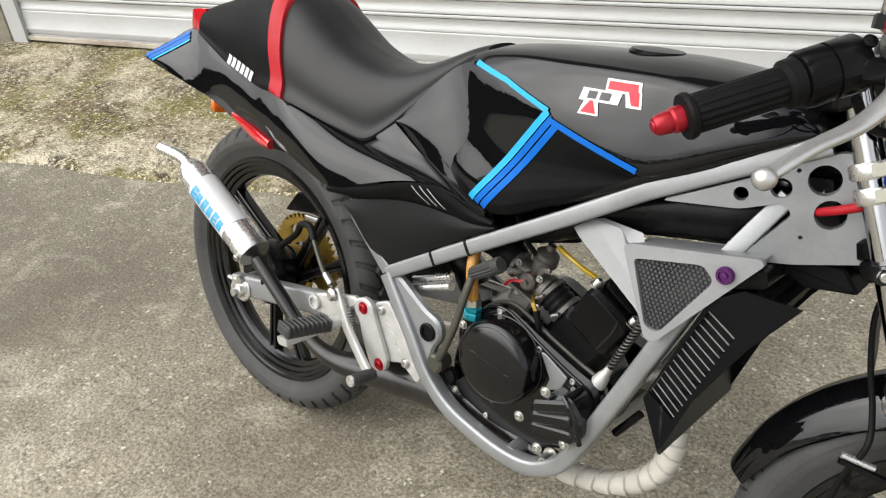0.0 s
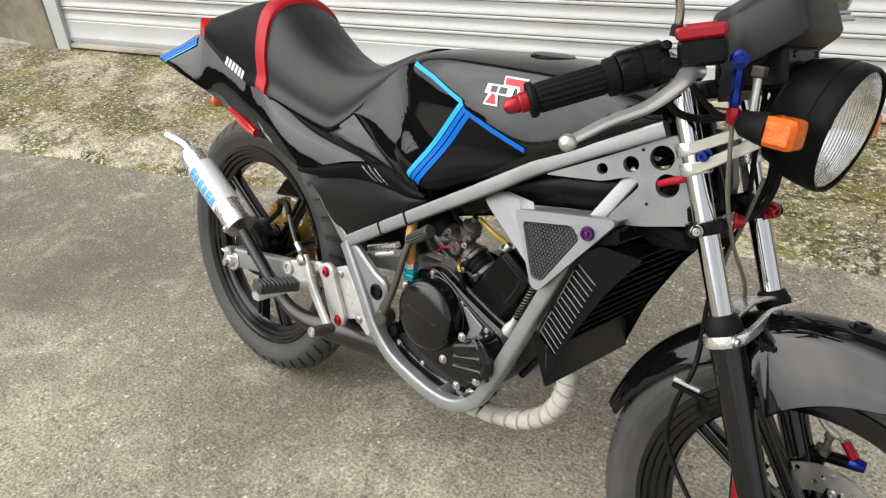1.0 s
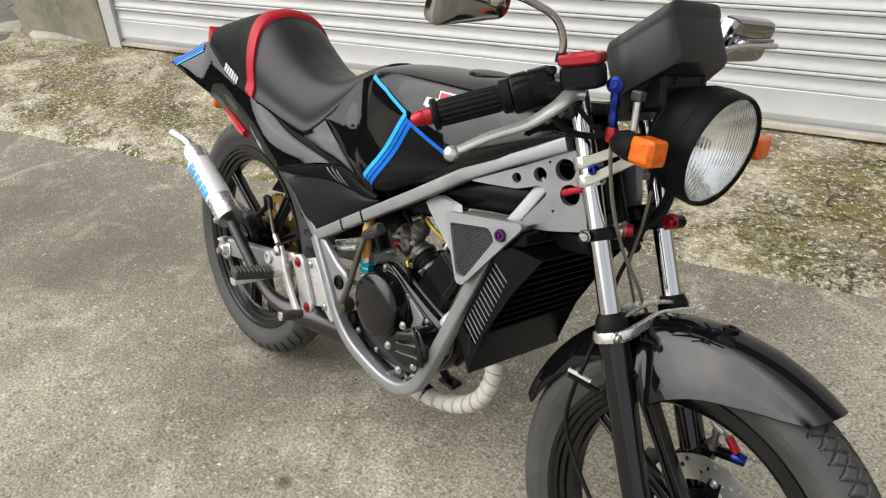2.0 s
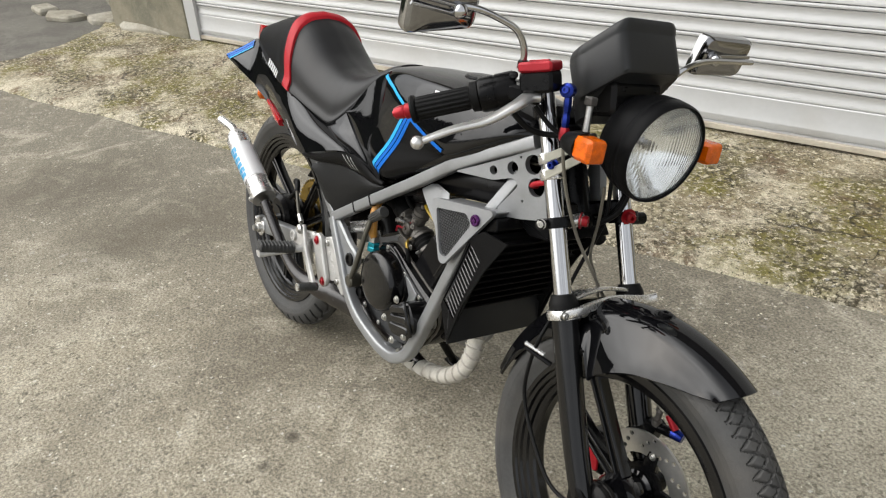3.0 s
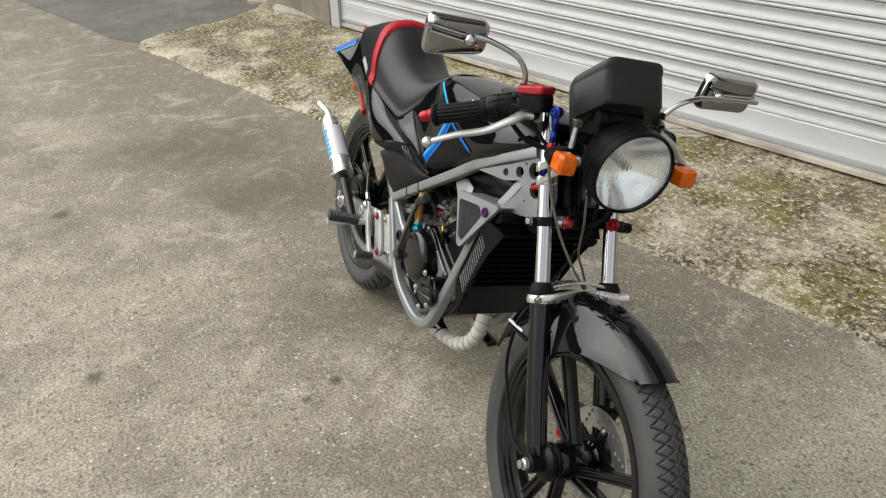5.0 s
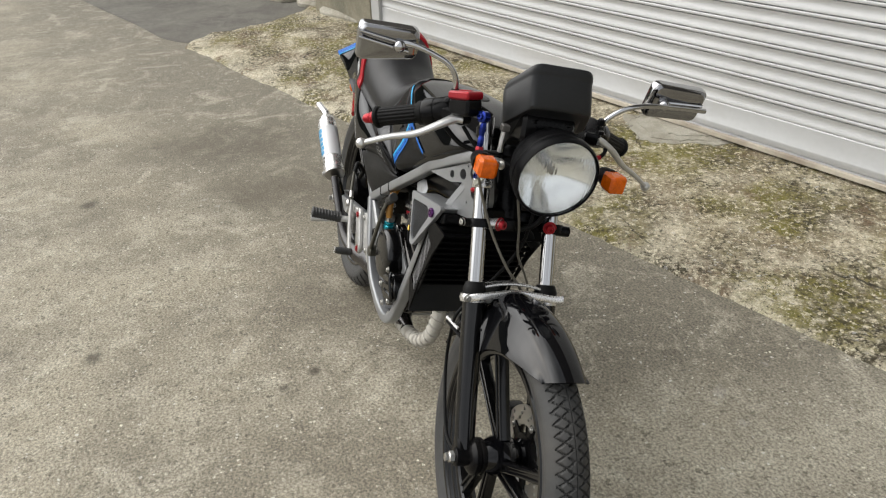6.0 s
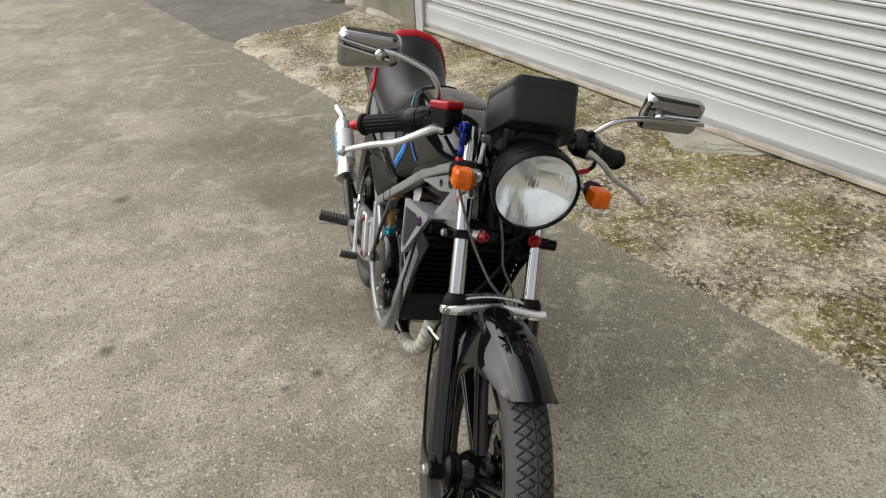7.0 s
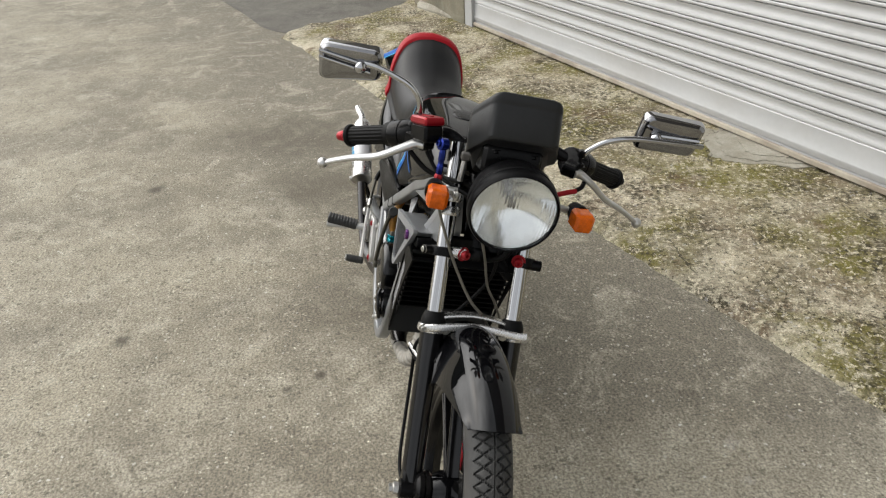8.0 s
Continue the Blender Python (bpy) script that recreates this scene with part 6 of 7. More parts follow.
part("hose_mount", make(tube, [(1.166, 0.072, 0.362), (1.206, 0.068, 0.3725)], 0.0085, 14), SATIN, caliper)
part("bleeder", make(lathe, [(0.008, 0), (0.008, 0.014), (0.005, 0.016), (0.005, 0.03), (0.007, 0.032), (0.006, 0.04)], facing((1.173, 0.068, 0.362), (0, 0, 1)), 12), CAST, caliper)
part("mount_block", make(box, (0.022, 0.030, 0.046), pose(1.164, 0.074, 0.348, 0, 12, 0), 0.005, 0.003), SATIN, caliper)
part("caliper_bracket", make(box, (0.05, 0.012, 0.06), pose(AX.x - 0.05, 0.080, AX.z + 0.05, 0, 30, 0), 0.008, 0.003), SATIN, caliper, "", STEER)

for s in (-1, 1):
    leg = part("fork_leg", make(tube, [fork_at(-0.020, 0.072 * s), fork_at(-0.06, 0.072 * s), fork_at(-0.20, 0.072 * s), fork_at(-0.275, 0.072 * s, 0.004), fork_at(-0.318, 0.072 * s, 0.008)], [0.0215, 0.0205, 0.0195, 0.019, 0.017], 24), ENGINE, bike, "satin black fork leg with chrome tube", STEER)
    part("axle_lug", make(lathe, [(0.014, -0.016), (0.017, -0.014), (0.017, 0.014), (0.014, 0.016)], facing(AX + Vector((0, 0.075 * s, 0)), (0, 1, 0)), 24), SATIN, leg, "", STEER)
    part("axle_nut", make(lathe, [(0.011, 0.0), (0.011, 0.008), (0.008, 0.010), (0.008, 0.016), (0.001, 0.017)], facing(AX + Vector((0, 0.092 * s, 0)), (0, s, 0)), 6), STEEL, leg, "", STEER)
    part("lug", make(prism, rounded([(AX.x - 0.035, AX.z + 0.045), (AX.x - 0.005, AX.z + 0.025), (AX.x + 0.012, AX.z), (AX.x, AX.z - 0.014), (AX.x - 0.03, AX.z - 0.01)], 0.008), 0.062 * s, 0.086 * s, 0.004), SATIN, leg, "", STEER)
    part("chrome_tube", make(tube, [fork_at(-0.02, 0.072 * s), fork_at(0.31, 0.072 * s)], 0.0139, 28), CHROME, leg, "chrome fork tube", STEER)
    part("dust_seal", make(lathe, [(0.0142, 0.014), (0.0172, 0.013), (0.0208, 0.004), (0.022, 0.0), (0.022, -0.008), (0.0142, -0.008)], facing(fork_at(-0.002, 0.072 * s), UP), 28, True), RUBBER, leg, "", STEER)
    clamp = part("fork_clamp", make(lathe, [(0.0142, -0.008), (0.0235, -0.008), (0.0245, 0.0), (0.0235, 0.008), (0.0142, 0.008)], facing(fork_at(0.118, 0.072 * s), UP), 24, True), SATIN, bike, "black clamp with a red bolt on the fork", STEER)
    if s < 0:
        part("spigot", make(tube, [fork_at(0.118, -0.060, 0.012), fork_at(0.120, -0.036, 0.018)], 0.010, 14), ALU, clamp, "", STEER)
        bolt(clamp, fork_at(0.118, -0.040, 0.020), (0.75, 0.5, 0.1), 0.0085, RED_ANOD, m=STEER, h=0.010, label="red anodised bolt")
        part("ear", make(tube, [fork_at(0.118, -0.085, 0.0), fork_at(0.118, -0.110, 0.004)], 0.008, 10), SATIN, clamp, "", STEER)
        bolt(clamp, fork_at(0.118, -0.108, 0.006), (0.4, -0.9, 0), 0.005, m=STEER)
    else:
        part("spigot", make(tube, [fork_at(0.116, 0.062, 0.008), fork_at(0.114, 0.105, 0.010)], 0.010, 14), SATIN, clamp, "", STEER)
        bolt(clamp, fork_at(0.118, 0.060, 0.022), (0.9, -0.2, 0), 0.0085, RED_ANOD, m=STEER, h=0.010, label="red anodised bolt")
    for h, r in ((0.214, 0.0195), (0.190, 0.019)):
        ring = part("stay_ring", make(lathe, [(0.0142, -0.008), (r - 0.001, -0.008), (r, -0.006), (r, 0.006), (r - 0.001, 0.008), (0.0142, 0.008)], facing(fork_at(h, 0.072 * s), UP), 28, True), ALU, bike, "polished headlight stay ring", STEER)
        end = Vector((1.052, 0.094 * s, 0.790 - (0.214 - h) * 0.8))
        mid_p = fork_at(h, 0.090 * s, 0.012)
        part("stay_strap", make(sweep, [fork_at(h, 0.0885 * s, 0.0), mid_p, end], squarish(0.003, 0.013, 0.001, 1)), STRAP, ring, "pale alloy strap", STEER)
    bolt(bike, fork_at(0.202, 0.089 * s, 0.022), (0.2, s, 0), 0.0062, BLUE_ANOD, "stay_bolt", 0.009, STEER, "blue anodised bolt")
    # indicator
    cy, cz = (0.117, 0.790) if s < 0 else (0.128, 0.785)
    base = Vector((1.052, cy * s, cz))
    ind = part("indicator", make(lathe, [(0.008, -0.018), (0.013, -0.012), (0.0175, 0.008), (0.018, 0.018), (0.001, 0.018)], facing(base, (1, 0.05 * s, 0)) @ Matrix.Rotation(radians(45), 4, "Z"), 20), RUBBER, bike, "amber front indicator with a black base", STEER)
    im = Matrix.Translation((1.084, cy * s, cz)) @ Matrix.Rotation(radians(4 * s), 4, "Z")
    part("indicator_lens", make(box, (0.036, 0.033, 0.032), im, 0.007, 0.005), AMBER, ind, "amber lens", STEER)
    part("stem", make(tube, [(1.050, 0.115 * s, cz), (1.052, 0.080 * s, 0.790)], 0.006, 10), STEEL, ind, "", STEER)
    bolt(ind, (1.072, 0.086 * s, 0.792), (0.3, s, 0), 0.006, m=STEER)

# fork brace
brace = part("fork_brace", make(sweep, smooth_path([fork_at(-0.018, -0.092, 0.018), fork_at(-0.014, -0.072, 0.030), fork_at(-0.008, -0.03, 0.030), fork_at(-0.006, 0.0, 0.028), fork_at(-0.008, 0.03, 0.030), fork_at(-0.013, 0.072, 0.032), fork_at(-0.012, 0.091, 0.036)], 5), squarish(0.008, 0.014, 0.003), up=(1, 0, 0.4)), ALU, bike, "cast aluminium fork brace", STEER)
part("brace_bridge", make(sweep, smooth_path([fork_at(0.002, -0.062, -0.005), fork_at(0.008, -0.035, -0.004), fork_at(0.011, 0.0, -0.004), fork_at(0.008, 0.035, -0.004), fork_at(0.002, 0.062, -0.005)], 5), squarish(0.034, 0.006, 0.002), up=(1, 0, 0.4)), ALU, brace, "", STEER)
for s in (-1, 1):
    part("brace_ring", make(lathe, [(0.0205, -0.007), (0.0255, -0.007), (0.027, 0.0), (0.0255, 0.007), (0.0205, 0.007)], facing(fork_at(-0.018, 0.072 * s), UP), 28, True), ALU, brace, "", STEER)
    for dy in (-0.020, 0.020):
        bolt(brace, fork_at(-0.018, 0.072 * s + dy, 0.022), (1, 0, 0.1), 0.0055, m=STEER)


def mudguard(bm):
    """A domed shell round the wheel with deeper, flared skirts at the fork and a straight cut at its tip."""
    n, k = 96, 28
    first, last = 63.5, 166

    def eased(deg, xs, ys):
        return sum(float(np.interp(deg + d, xs, ys)) for d in (-5, -2.5, 0, 2.5, 5)) / 5

    grids = []
    for inner in (0, 1):
        rows = []
        for i in range(n + 1):
            t = i / n
            deg = first + (last - first) * t
            low = float(np.interp(deg, [64, 66, 69, 74, 80, 88, 96, 105, 110.5, 112.5, 116, 140, 166], [0.285, 0.277, 0.267, 0.256, 0.244, 0.232, 0.218, 0.202, 0.191, 0.236, 0.255, 0.262, 0.278]))
            half = eased(deg, [61, 80, 104, 112, 122, 166], [0.042, 0.046, 0.050, 0.050, 0.045, 0.040])
            flare = eased(deg, [58, 66, 76, 86, 98, 112, 122], [0.10, 0.20, 0.40, 0.50, 0.50, 0.42, 0.16])
            side_r = eased(deg, [61, 90, 110, 140, 166], [0.286, 0.284, 0.277, 0.283, 0.287])
            row = []
            for j in range(k + 1):
                a = -1 + 2 * j / k
                th = radians(deg)
                if abs(a) <= 0.6:
                    f = a / 0.6
                    y, r = half * 0.85 * math.sin(f * math.pi / 2 * 0.90), 0.305 - (0.305 - side_r) * (1 - math.cos(f * math.pi / 2))
                    th -= radians(1.7) * max(0, 1 - t * 7) * math.cos(f * math.pi / 2)
                else:
                    f = (abs(a) - 0.6) / 0.4
                    y, r = math.copysign(half * (0.84 + flare * (0.55 * f + 0.45 * math.sin(f * math.pi / 2))), a), side_r - max(0.001, side_r - low) * f
                r -= 0.003 * inner
                y *= 1 - 0.06 * inner
                row.append(bm.verts.new((AX.x + r * math.cos(th), y, AX.z + r * math.sin(th))))
            rows.append(row)
        grids.append(rows)
        for p, q in zip(rows, rows[1:]):
            for j in range(k):
                bm.faces.new((p[j], p[j + 1], q[j + 1], q[j]))
    o, q = grids
    rim = [(i, 0) for i in range(n + 1)] + [(n, j) for j in range(1, k + 1)] + [(i, k) for i in range(n - 1, -1, -1)] + [(0, j) for j in range(k - 1, 0, -1)]
    for (a, b), (c, d) in zip(rim, rim[1:] + rim[:1]):
        bm.faces.new((o[a][b], o[c][d], q[c][d], q[a][b]))


fender = part("mudguard", make(mudguard), GLOSS, bike, "glossy black front mudguard", STEER, 50)
bolt(fender, AX + Vector((0.305 * math.cos(radians(92)), 0, 0.305 * math.sin(radians(92)))), (0, 0, 1), 0.010, SATIN, h=0.004, m=STEER)
bolt(fender, fork_at(-0.075, -0.062, 0.02), (0.6, -0.8, 0), 0.0045, SATIN, m=STEER)

# yokes and bars
for h, w in ((0.135, 0.066), (0.285, 0.088)):
    y = part("yoke", make(prism, rounded([(-0.016, -w), (0.008, -w), (0.0, -0.05), (-0.01, 0.0), (0.0, 0.05), (0.008, w), (-0.016, w), (-0.045, 0.05), (-0.07, 0.0), (-0.045, -0.05)], 0.010), -0.012, 0.012, 0.004, Matrix.Translation(fork_at(h)) @ Matrix.Rotation(-RAKE, 4, "Y") @ Matrix(((1, 0, 0, 0), (0, 0, 1, 0), (0, 1, 0, 0), (0, 0, 0, 1)))), SATIN, bike, "black fork yoke", STEER)
GRIP = {-1: (Vector((0.834, -0.264, 0.779)), Vector((0.912, -0.176, 0.824)), Vector((0.938, -0.146, 0.839))), 1: (Vector((0.858, 0.288, 0.772)), Vector((0.920, 0.180, 0.815)), Vector((0.938, 0.148, 0.828)))}
for s in (-1, 1):
    end, inner, root = GRIP[s]
    way = (inner - end).normalized()
    bar = part("handlebar", make(tube, [fork_at(0.31, 0.06 * s), fork_at(0.325, 0.09 * s, -0.005), root, inner, end + way * 0.02], 0.011, 14), SATIN, bike, "black clip-on handlebar")
    part("bar_end", make(lathe, [(0.001, -0.001), (0.0045, -0.001), (0.005, 0.001), (0.0072, 0.001), (0.0088, 0.004), (0.0102, 0.014), (0.0095, 0.016), (0.0115, 0.018), (0.0115, 0.028)], facing(end, way), 20), RED_ANOD if s < 0 else RUBBER, bar, "red anodised bar end" if s < 0 else "")
    L = (inner - end).length
    sec = []
    for i in range(25):
        sec.append((0.0158, 0.032 + (L - 0.045) * i / 24))
    grip_bm = bmesh.new()
    loops = []
    fm = facing(end, way)
    for r, h in [(0.0125, 0.026), (0.0195, 0.027), (0.0205, 0.030), (0.0195, 0.034), (0.0160, 0.036)] + sec[2:] + [(0.0175, L - 0.012), (0.021, L - 0.010), (0.0215, L)]:
        ribbed = 0.036 < h < L - 0.014
        loops.append([fm @ Vector(((r + (0.0013 if ribbed and i % 4 < 2 else 0)) * math.cos(2 * math.pi * i / 64), (r + (0.0013 if ribbed and i % 4 < 2 else 0)) * math.sin(2 * math.pi * i / 64), h)) for i in range(64)])
    rings(grip_bm, loops)
    part("grip", grip_bm, RUBBER, bar, "ribbed black rubber grip", None, 25)
    part("switch_housing", make(lathe, [(0.018, -0.002), (0.0235, 0.0), (0.025, 0.004), (0.025, 0.022), (0.0235, 0.0225), (0.0235, 0.0245), (0.025, 0.025), (0.025, 0.050), (0.022, 0.054), (0.012, 0.054)], facing(inner + way * 0.002, way), 28), SATIN, bar, "black throttle and switch housing")
    part("screw", make(lathe, [(0.006, 0), (0.006, 0.003), (0.004, 0.004), (0.001, 0.004)], facing(root + way * 0.012 + Vector((0.008, -0.016 * (1 if s < 0 else -1), 0.018)), (0.4, -0.6, 0.7)), 14), SATIN, bar)
    perch = part("lever_perch", make(box, (0.050, 0.030, 0.022), Matrix.Translation((0.966, 0.138 * s, 0.840 if s < 0 else 0.826)) @ Matrix.Rotation(radians(35 * -s), 4, "Z"), 0.007, 0.004), SATIN, bar, "black lever perch")
    bolt(perch, (0.978, 0.146 * s, 0.851 if s < 0 else 0.837), (0, 0, 1), 0.006, SATIN)
    tip = Vector((0.941, -0.291, 0.767)) if s < 0 else Vector((0.950, 0.298, 0.730))
    piv = Vector((0.982, 0.146 * s, 0.838 if s < 0 else 0.824))
    pts = [piv + Vector((0.004, -0.014 * s, 0.002)), piv, piv.lerp(tip, 0.18) + Vector((0.012, 0, 0.002)), piv.lerp(tip, 0.42) + Vector((0.010, 0, -0.004)), piv.lerp(tip, 0.7) + Vector((0.004, 0, 0.0)), tip]
    path = smooth_path(pts, 6)
    wid = np.interp(np.linspace(0, 1, len(path)), [0, 0.2, 0.45, 0.75, 1], [0.022, 0.022, 0.0175, 0.0145, 0.012])
    lever = part("lever", make(sweep, path, [squarish(w * 0.62, w, w * 0.28) for w in wid], up=(0, 0, 1)), LEVER, bar, "bright aluminium brake lever" if s < 0 else "bright aluminium clutch lever")
    part("ball", make(lathe, [(0.001, -0.0095), (0.005, -0.008), (0.0085, -0.004), (0.0095, 0.0), (0.0085, 0.004), (0.005, 0.008), (0.001, 0.0095)], facing(tip, (1, 0, 0)), 18), LEVER, lever)

# master cylinder and brake line
MC = Matrix.Translation((0.985, -0.132, 0.861)) @ Matrix.Rotation(radians(22), 4, "Z") @ Matrix.Rotation(radians(-14), 4, "Y")
mc = part("master_cylinder", make(box, (0.050, 0.036, 0.030), MC, 0.008, 0.004), SATIN, bike, "black brake fluid reservoir with a red lid")
part("lid", make(box, (0.052, 0.038, 0.014), MC @ Matrix.Translation((0, 0, 0.020)), 0.006, 0.003), RED_ANOD, mc, "red anodised lid")
part("lid_bar", make(box, (0.030, 0.007, 0.003), MC @ Matrix.Translation((0, 0, 0.0275)), 0.002, 0.001), RED_ANOD, mc)
part("banjo", make(lathe, [(0.008, -0.007), (0.0100, -0.006), (0.0100, 0.006), (0.008, 0.007)], facing((1.016, -0.108, 0.856), (0.4, -0.9, 0.1)), 20), BLUE_ANOD, mc, "blue anodised banjo fitting")
bolt(mc, (1.018, -0.114, 0.857), (0.4, -0.9, 0.1), 0.0055, BLUE_ANOD)
part("hose_collar", make(lathe, [(0.0046, 0), (0.0058, 0.004), (0.0058, 0.014), (0.0048, 0.016), (0.0048, 0.022), (0.0058, 0.024), (0.0058, 0.036), (0.005, 0.042)], facing((1.021, -0.106, 0.806), (-0.1, 0, 1)), 6), BLUE_ANOD, mc, "blue anodised collar")
part("hose_collar", make(lathe, [(0.0058, 0), (0.0072, 0.003), (0.0072, 0.016), (0.006, 0.018)], facing((1.023, -0.106, 0.788), (-0.1, 0, 1)), 6), RED_ANOD, mc, "red anodised collar")
part("brake_line", make(tube, [(1.022, -0.106, 0.80), (1.025, -0.100, 0.76), (1.025, -0.075, 0.70), (1.032, -0.045, 0.64), (1.045, -0.01, 0.585), (1.04, 0.03, 0.54), (1.07, 0.06, 0.48), (1.11, 0.078, 0.450), (1.148, 0.070, 0.422), (1.166, 0.066, 0.408), (1.191, 0.065, 0.397)], 0.0026, 10), HOSE, mc, "grey braided brake line")
part("line_end", make(tube, [(1.204, 0.068, 0.3735), (1.212, 0.069, 0.3735), (1.222, 0.071, 0.373)], [0.0095, 0.0095, 0.0075], 10), BLUE_ANOD, mc, "blue anodised fitting")
part("line_end", make(tube, [(1.208, 0.067, 0.381), (1.192, 0.065, 0.399)], 0.0065, 10), RED_ANOD, mc, "red anodised fitting")
part("line_sleeve", make(tube, [(1.142, 0.071, 0.427), (1.166, 0.066, 0.408), (1.184, 0.0652, 0.401)], 0.0048, 10), STRAP, mc, "pale sleeve on the brake line")

# mirrors
MIR = {-1: (Vector((0.957, -0.144, 0.872)), [Vector((0.958, -0.148, 0.900)), Vector((0.956, -0.165, 0.923)), Vector((0.950, -0.195, 0.936)), Vector((0.944, -0.225, 0.944)), Vector((0.936, -0.250, 0.945))], Vector((0.921, -0.266, 0.938)), radians(-8), radians(4)),
       1: (Vector((0.968, 0.148, 0.850)), [Vector((0.972, 0.160, 0.868)), Vector((0.975, 0.185, 0.886)), Vector((0.974, 0.23, 0.897)), Vector((0.972, 0.30, 0.899)), Vector((0.970, 0.362, 0.899))], Vector((0.946, 0.307, 0.902)), radians(-8), radians(0))}
for s in (-1, 1):
    foot_p, arc, at, yaw, roll = MIR[s]
    mir = part("mirror", make(tube, [foot_p] + arc, 0.0048, 12), CHROME, bike, "chromed rectangular mirror on a bent stem")
    mm = Matrix.Translation(at) @ Matrix.Rotation(yaw, 4, "Z") @ Matrix.Rotation(radians(14), 4, "Y") @ Matrix.Rotation(roll, 4, "X") @ Matrix.Rotation(radians(90), 4, "Z")
    w, h = (0.052, 0.033) if s < 0 else (0.057, 0.035)
    outline = rounded([(-w, -h), (w * 0.96, -h + 0.008), (w, h - 0.005), (-w * 0.97, h)] if s < 0 else [(-w, -h), (w * 0.94, -h * 0.9), (w, h * 0.95), (-w * 0.95, h)], 0.014, 6)
    loops = []
    for sc, y in ((0.97, 0.012), (1.0, 0.010), (1.0, 0.002), (0.97, -0.003), (0.88, -0.008), (0.70, -0.010), (0.3, -0.011)):
        loops.append([mm @ Vector((x * sc, y, z * sc)) for x, z in outline])
    part("shell", make(rings, loops), DARK_CHROME, mir, "smoked chrome mirror shell", None, 30)
    part("rim", make(rings, [[mm @ Vector((x * sc, y, z * sc)) for x, z in outline] for sc, y in ((0.98, 0.0145), (1.01, 0.014), (1.018, 0.010), (1.018, 0.003), (1.0, -0.0015), (0.985, -0.0025))]), CHROME, mir, "bright chrome rim", None, 30)
    part("glass", make(prism, inset(outline, 0.003), 0.0125, 0.0155, 0.0004, mm), MIRROR, mir, "mirror glass")
    for z in (0.005, -0.006):
        part("rib", make(sweep, [mm @ Vector((0.050 * s, -0.0125, z + (0.018 if s < 0 else 0.003))), mm @ Vector((-0.034 * s, -0.0145, z))], squarish(0.004, 0.006, 0.0015)), CHROME, mir)
    part("ball_joint", make(lathe, [(0.001, -0.011), (0.006, -0.0095), (0.0095, -0.005), (0.0108, 0.0), (0.0095, 0.005), (0.006, 0.0095), (0.001, 0.011)], facing(mm @ Vector((0.018 if s < 0 else -0.028, -0.016, 0.004 if s < 0 else 0)), (1, 0, 0)), 16), CHROME, mir)
    part("lock_nut", make(lathe, [(0.008, 0), (0.008, 0.010), (0.006, 0.012)], facing(foot_p, (0, 0, 1)), 6), SATIN, mir)

# meter housing
def meter_ring(dx, dz, k, drop):
    half = [(1.030, -0.057, 0.957), (0.980, -0.080, 0.911), (0.945, -0.063, 0.893)]
    pts = []
    ring = [Vector(p) for p in half + [(x, -y, z) for x, y, z in half[::-1]]]
    for i, q in enumerate(ring):
        a, b = ring[i - 1], ring[(i + 1) % len(ring)]
        a, b = q + (a - q).normalized() * 0.013, q + (b - q).normalized() * 0.013
        pts += [tuple(a.lerp(q, t).lerp(q.lerp(b, t), t)) for t in (0, 0.25, 0.5, 0.75, 1)]
    return [Vector((0.990 + (x - 0.990) * k + dx, y * k + 0.006, z - 0.004 + dz - drop * (x - 0.9))) for x, y, z in pts]


meter = part("meter_housing", make(lambda bm: rings(bm, [meter_ring(0, 0.005, 0.86, 0), meter_ring(0, 0.0047, 0.92, 0), meter_ring(0, 0.003, 0.96, 0), meter_ring(0.001, -0.002, 0.988, 0), meter_ring(0.002, -0.009, 1.0, 0), meter_ring(0.0025, -0.012, 0.99, 0), meter_ring(0.003, -0.014, 1.0, 0), meter_ring(0.026, -0.054, 1.0, 0.03), meter_ring(0.026, -0.060, 0.975, 0.03), meter_ring(0.015, -0.068, 0.86, 0.05), meter_ring(0.010, -0.090, 0.72, 0.08)])), CHARCOAL, bike, "boxy matte black instrument housing", STEER, 38)
part("meter_bracket", make(box, (0.085, 0.10, 0.05), pose(1.002, 0, 0.842, 0, -12, 0), 0.012, 0.006), SATIN, meter, "", STEER)
for y in (-0.03, 0.035):
    bolt(meter, (1.036, y, 0.862), (0.6, 0, -0.8), 0.006, SATIN, m=STEER)
part("warning_stem", make(tube, [(1.03, -0.075, 0.800), (1.026, -0.074, 0.835)], 0.005, 10), STEEL, meter, "", STEER)
part("warning_cap", make(box, (0.014, 0.014, 0.012), pose(1.026, -0.074, 0.842), 0.002), CAST, meter, "", STEER)

# headlight
HL = STEER @ facing((1.104, 0.006, 0.789), (math.cos(radians(8)) * math.cos(radians(-1.5)), math.sin(radians(-1.5)), -math.sin(radians(8)))) @ Matrix.Diagonal((0.95, 0.95, 0.96, 1))
head = part("headlight", make(lathe, [(0.0718, 0.001), (0.0732, 0.006), (0.0755, 0.0072), (0.0778, 0.003), (0.0785, -0.004), (0.0785, -0.014), (0.0773, -0.016), (0.0773, -0.018), (0.0785, -0.020), (0.0755, -0.040), (0.066, -0.064), (0.050, -0.080), (0.028, -0.087), (0.001, -0.088), (0.001, -0.084), (0.066, -0.066), (0.0716, -0.02)], HL, 72, True), MATTE, bike, "round headlight in a matte black shell")


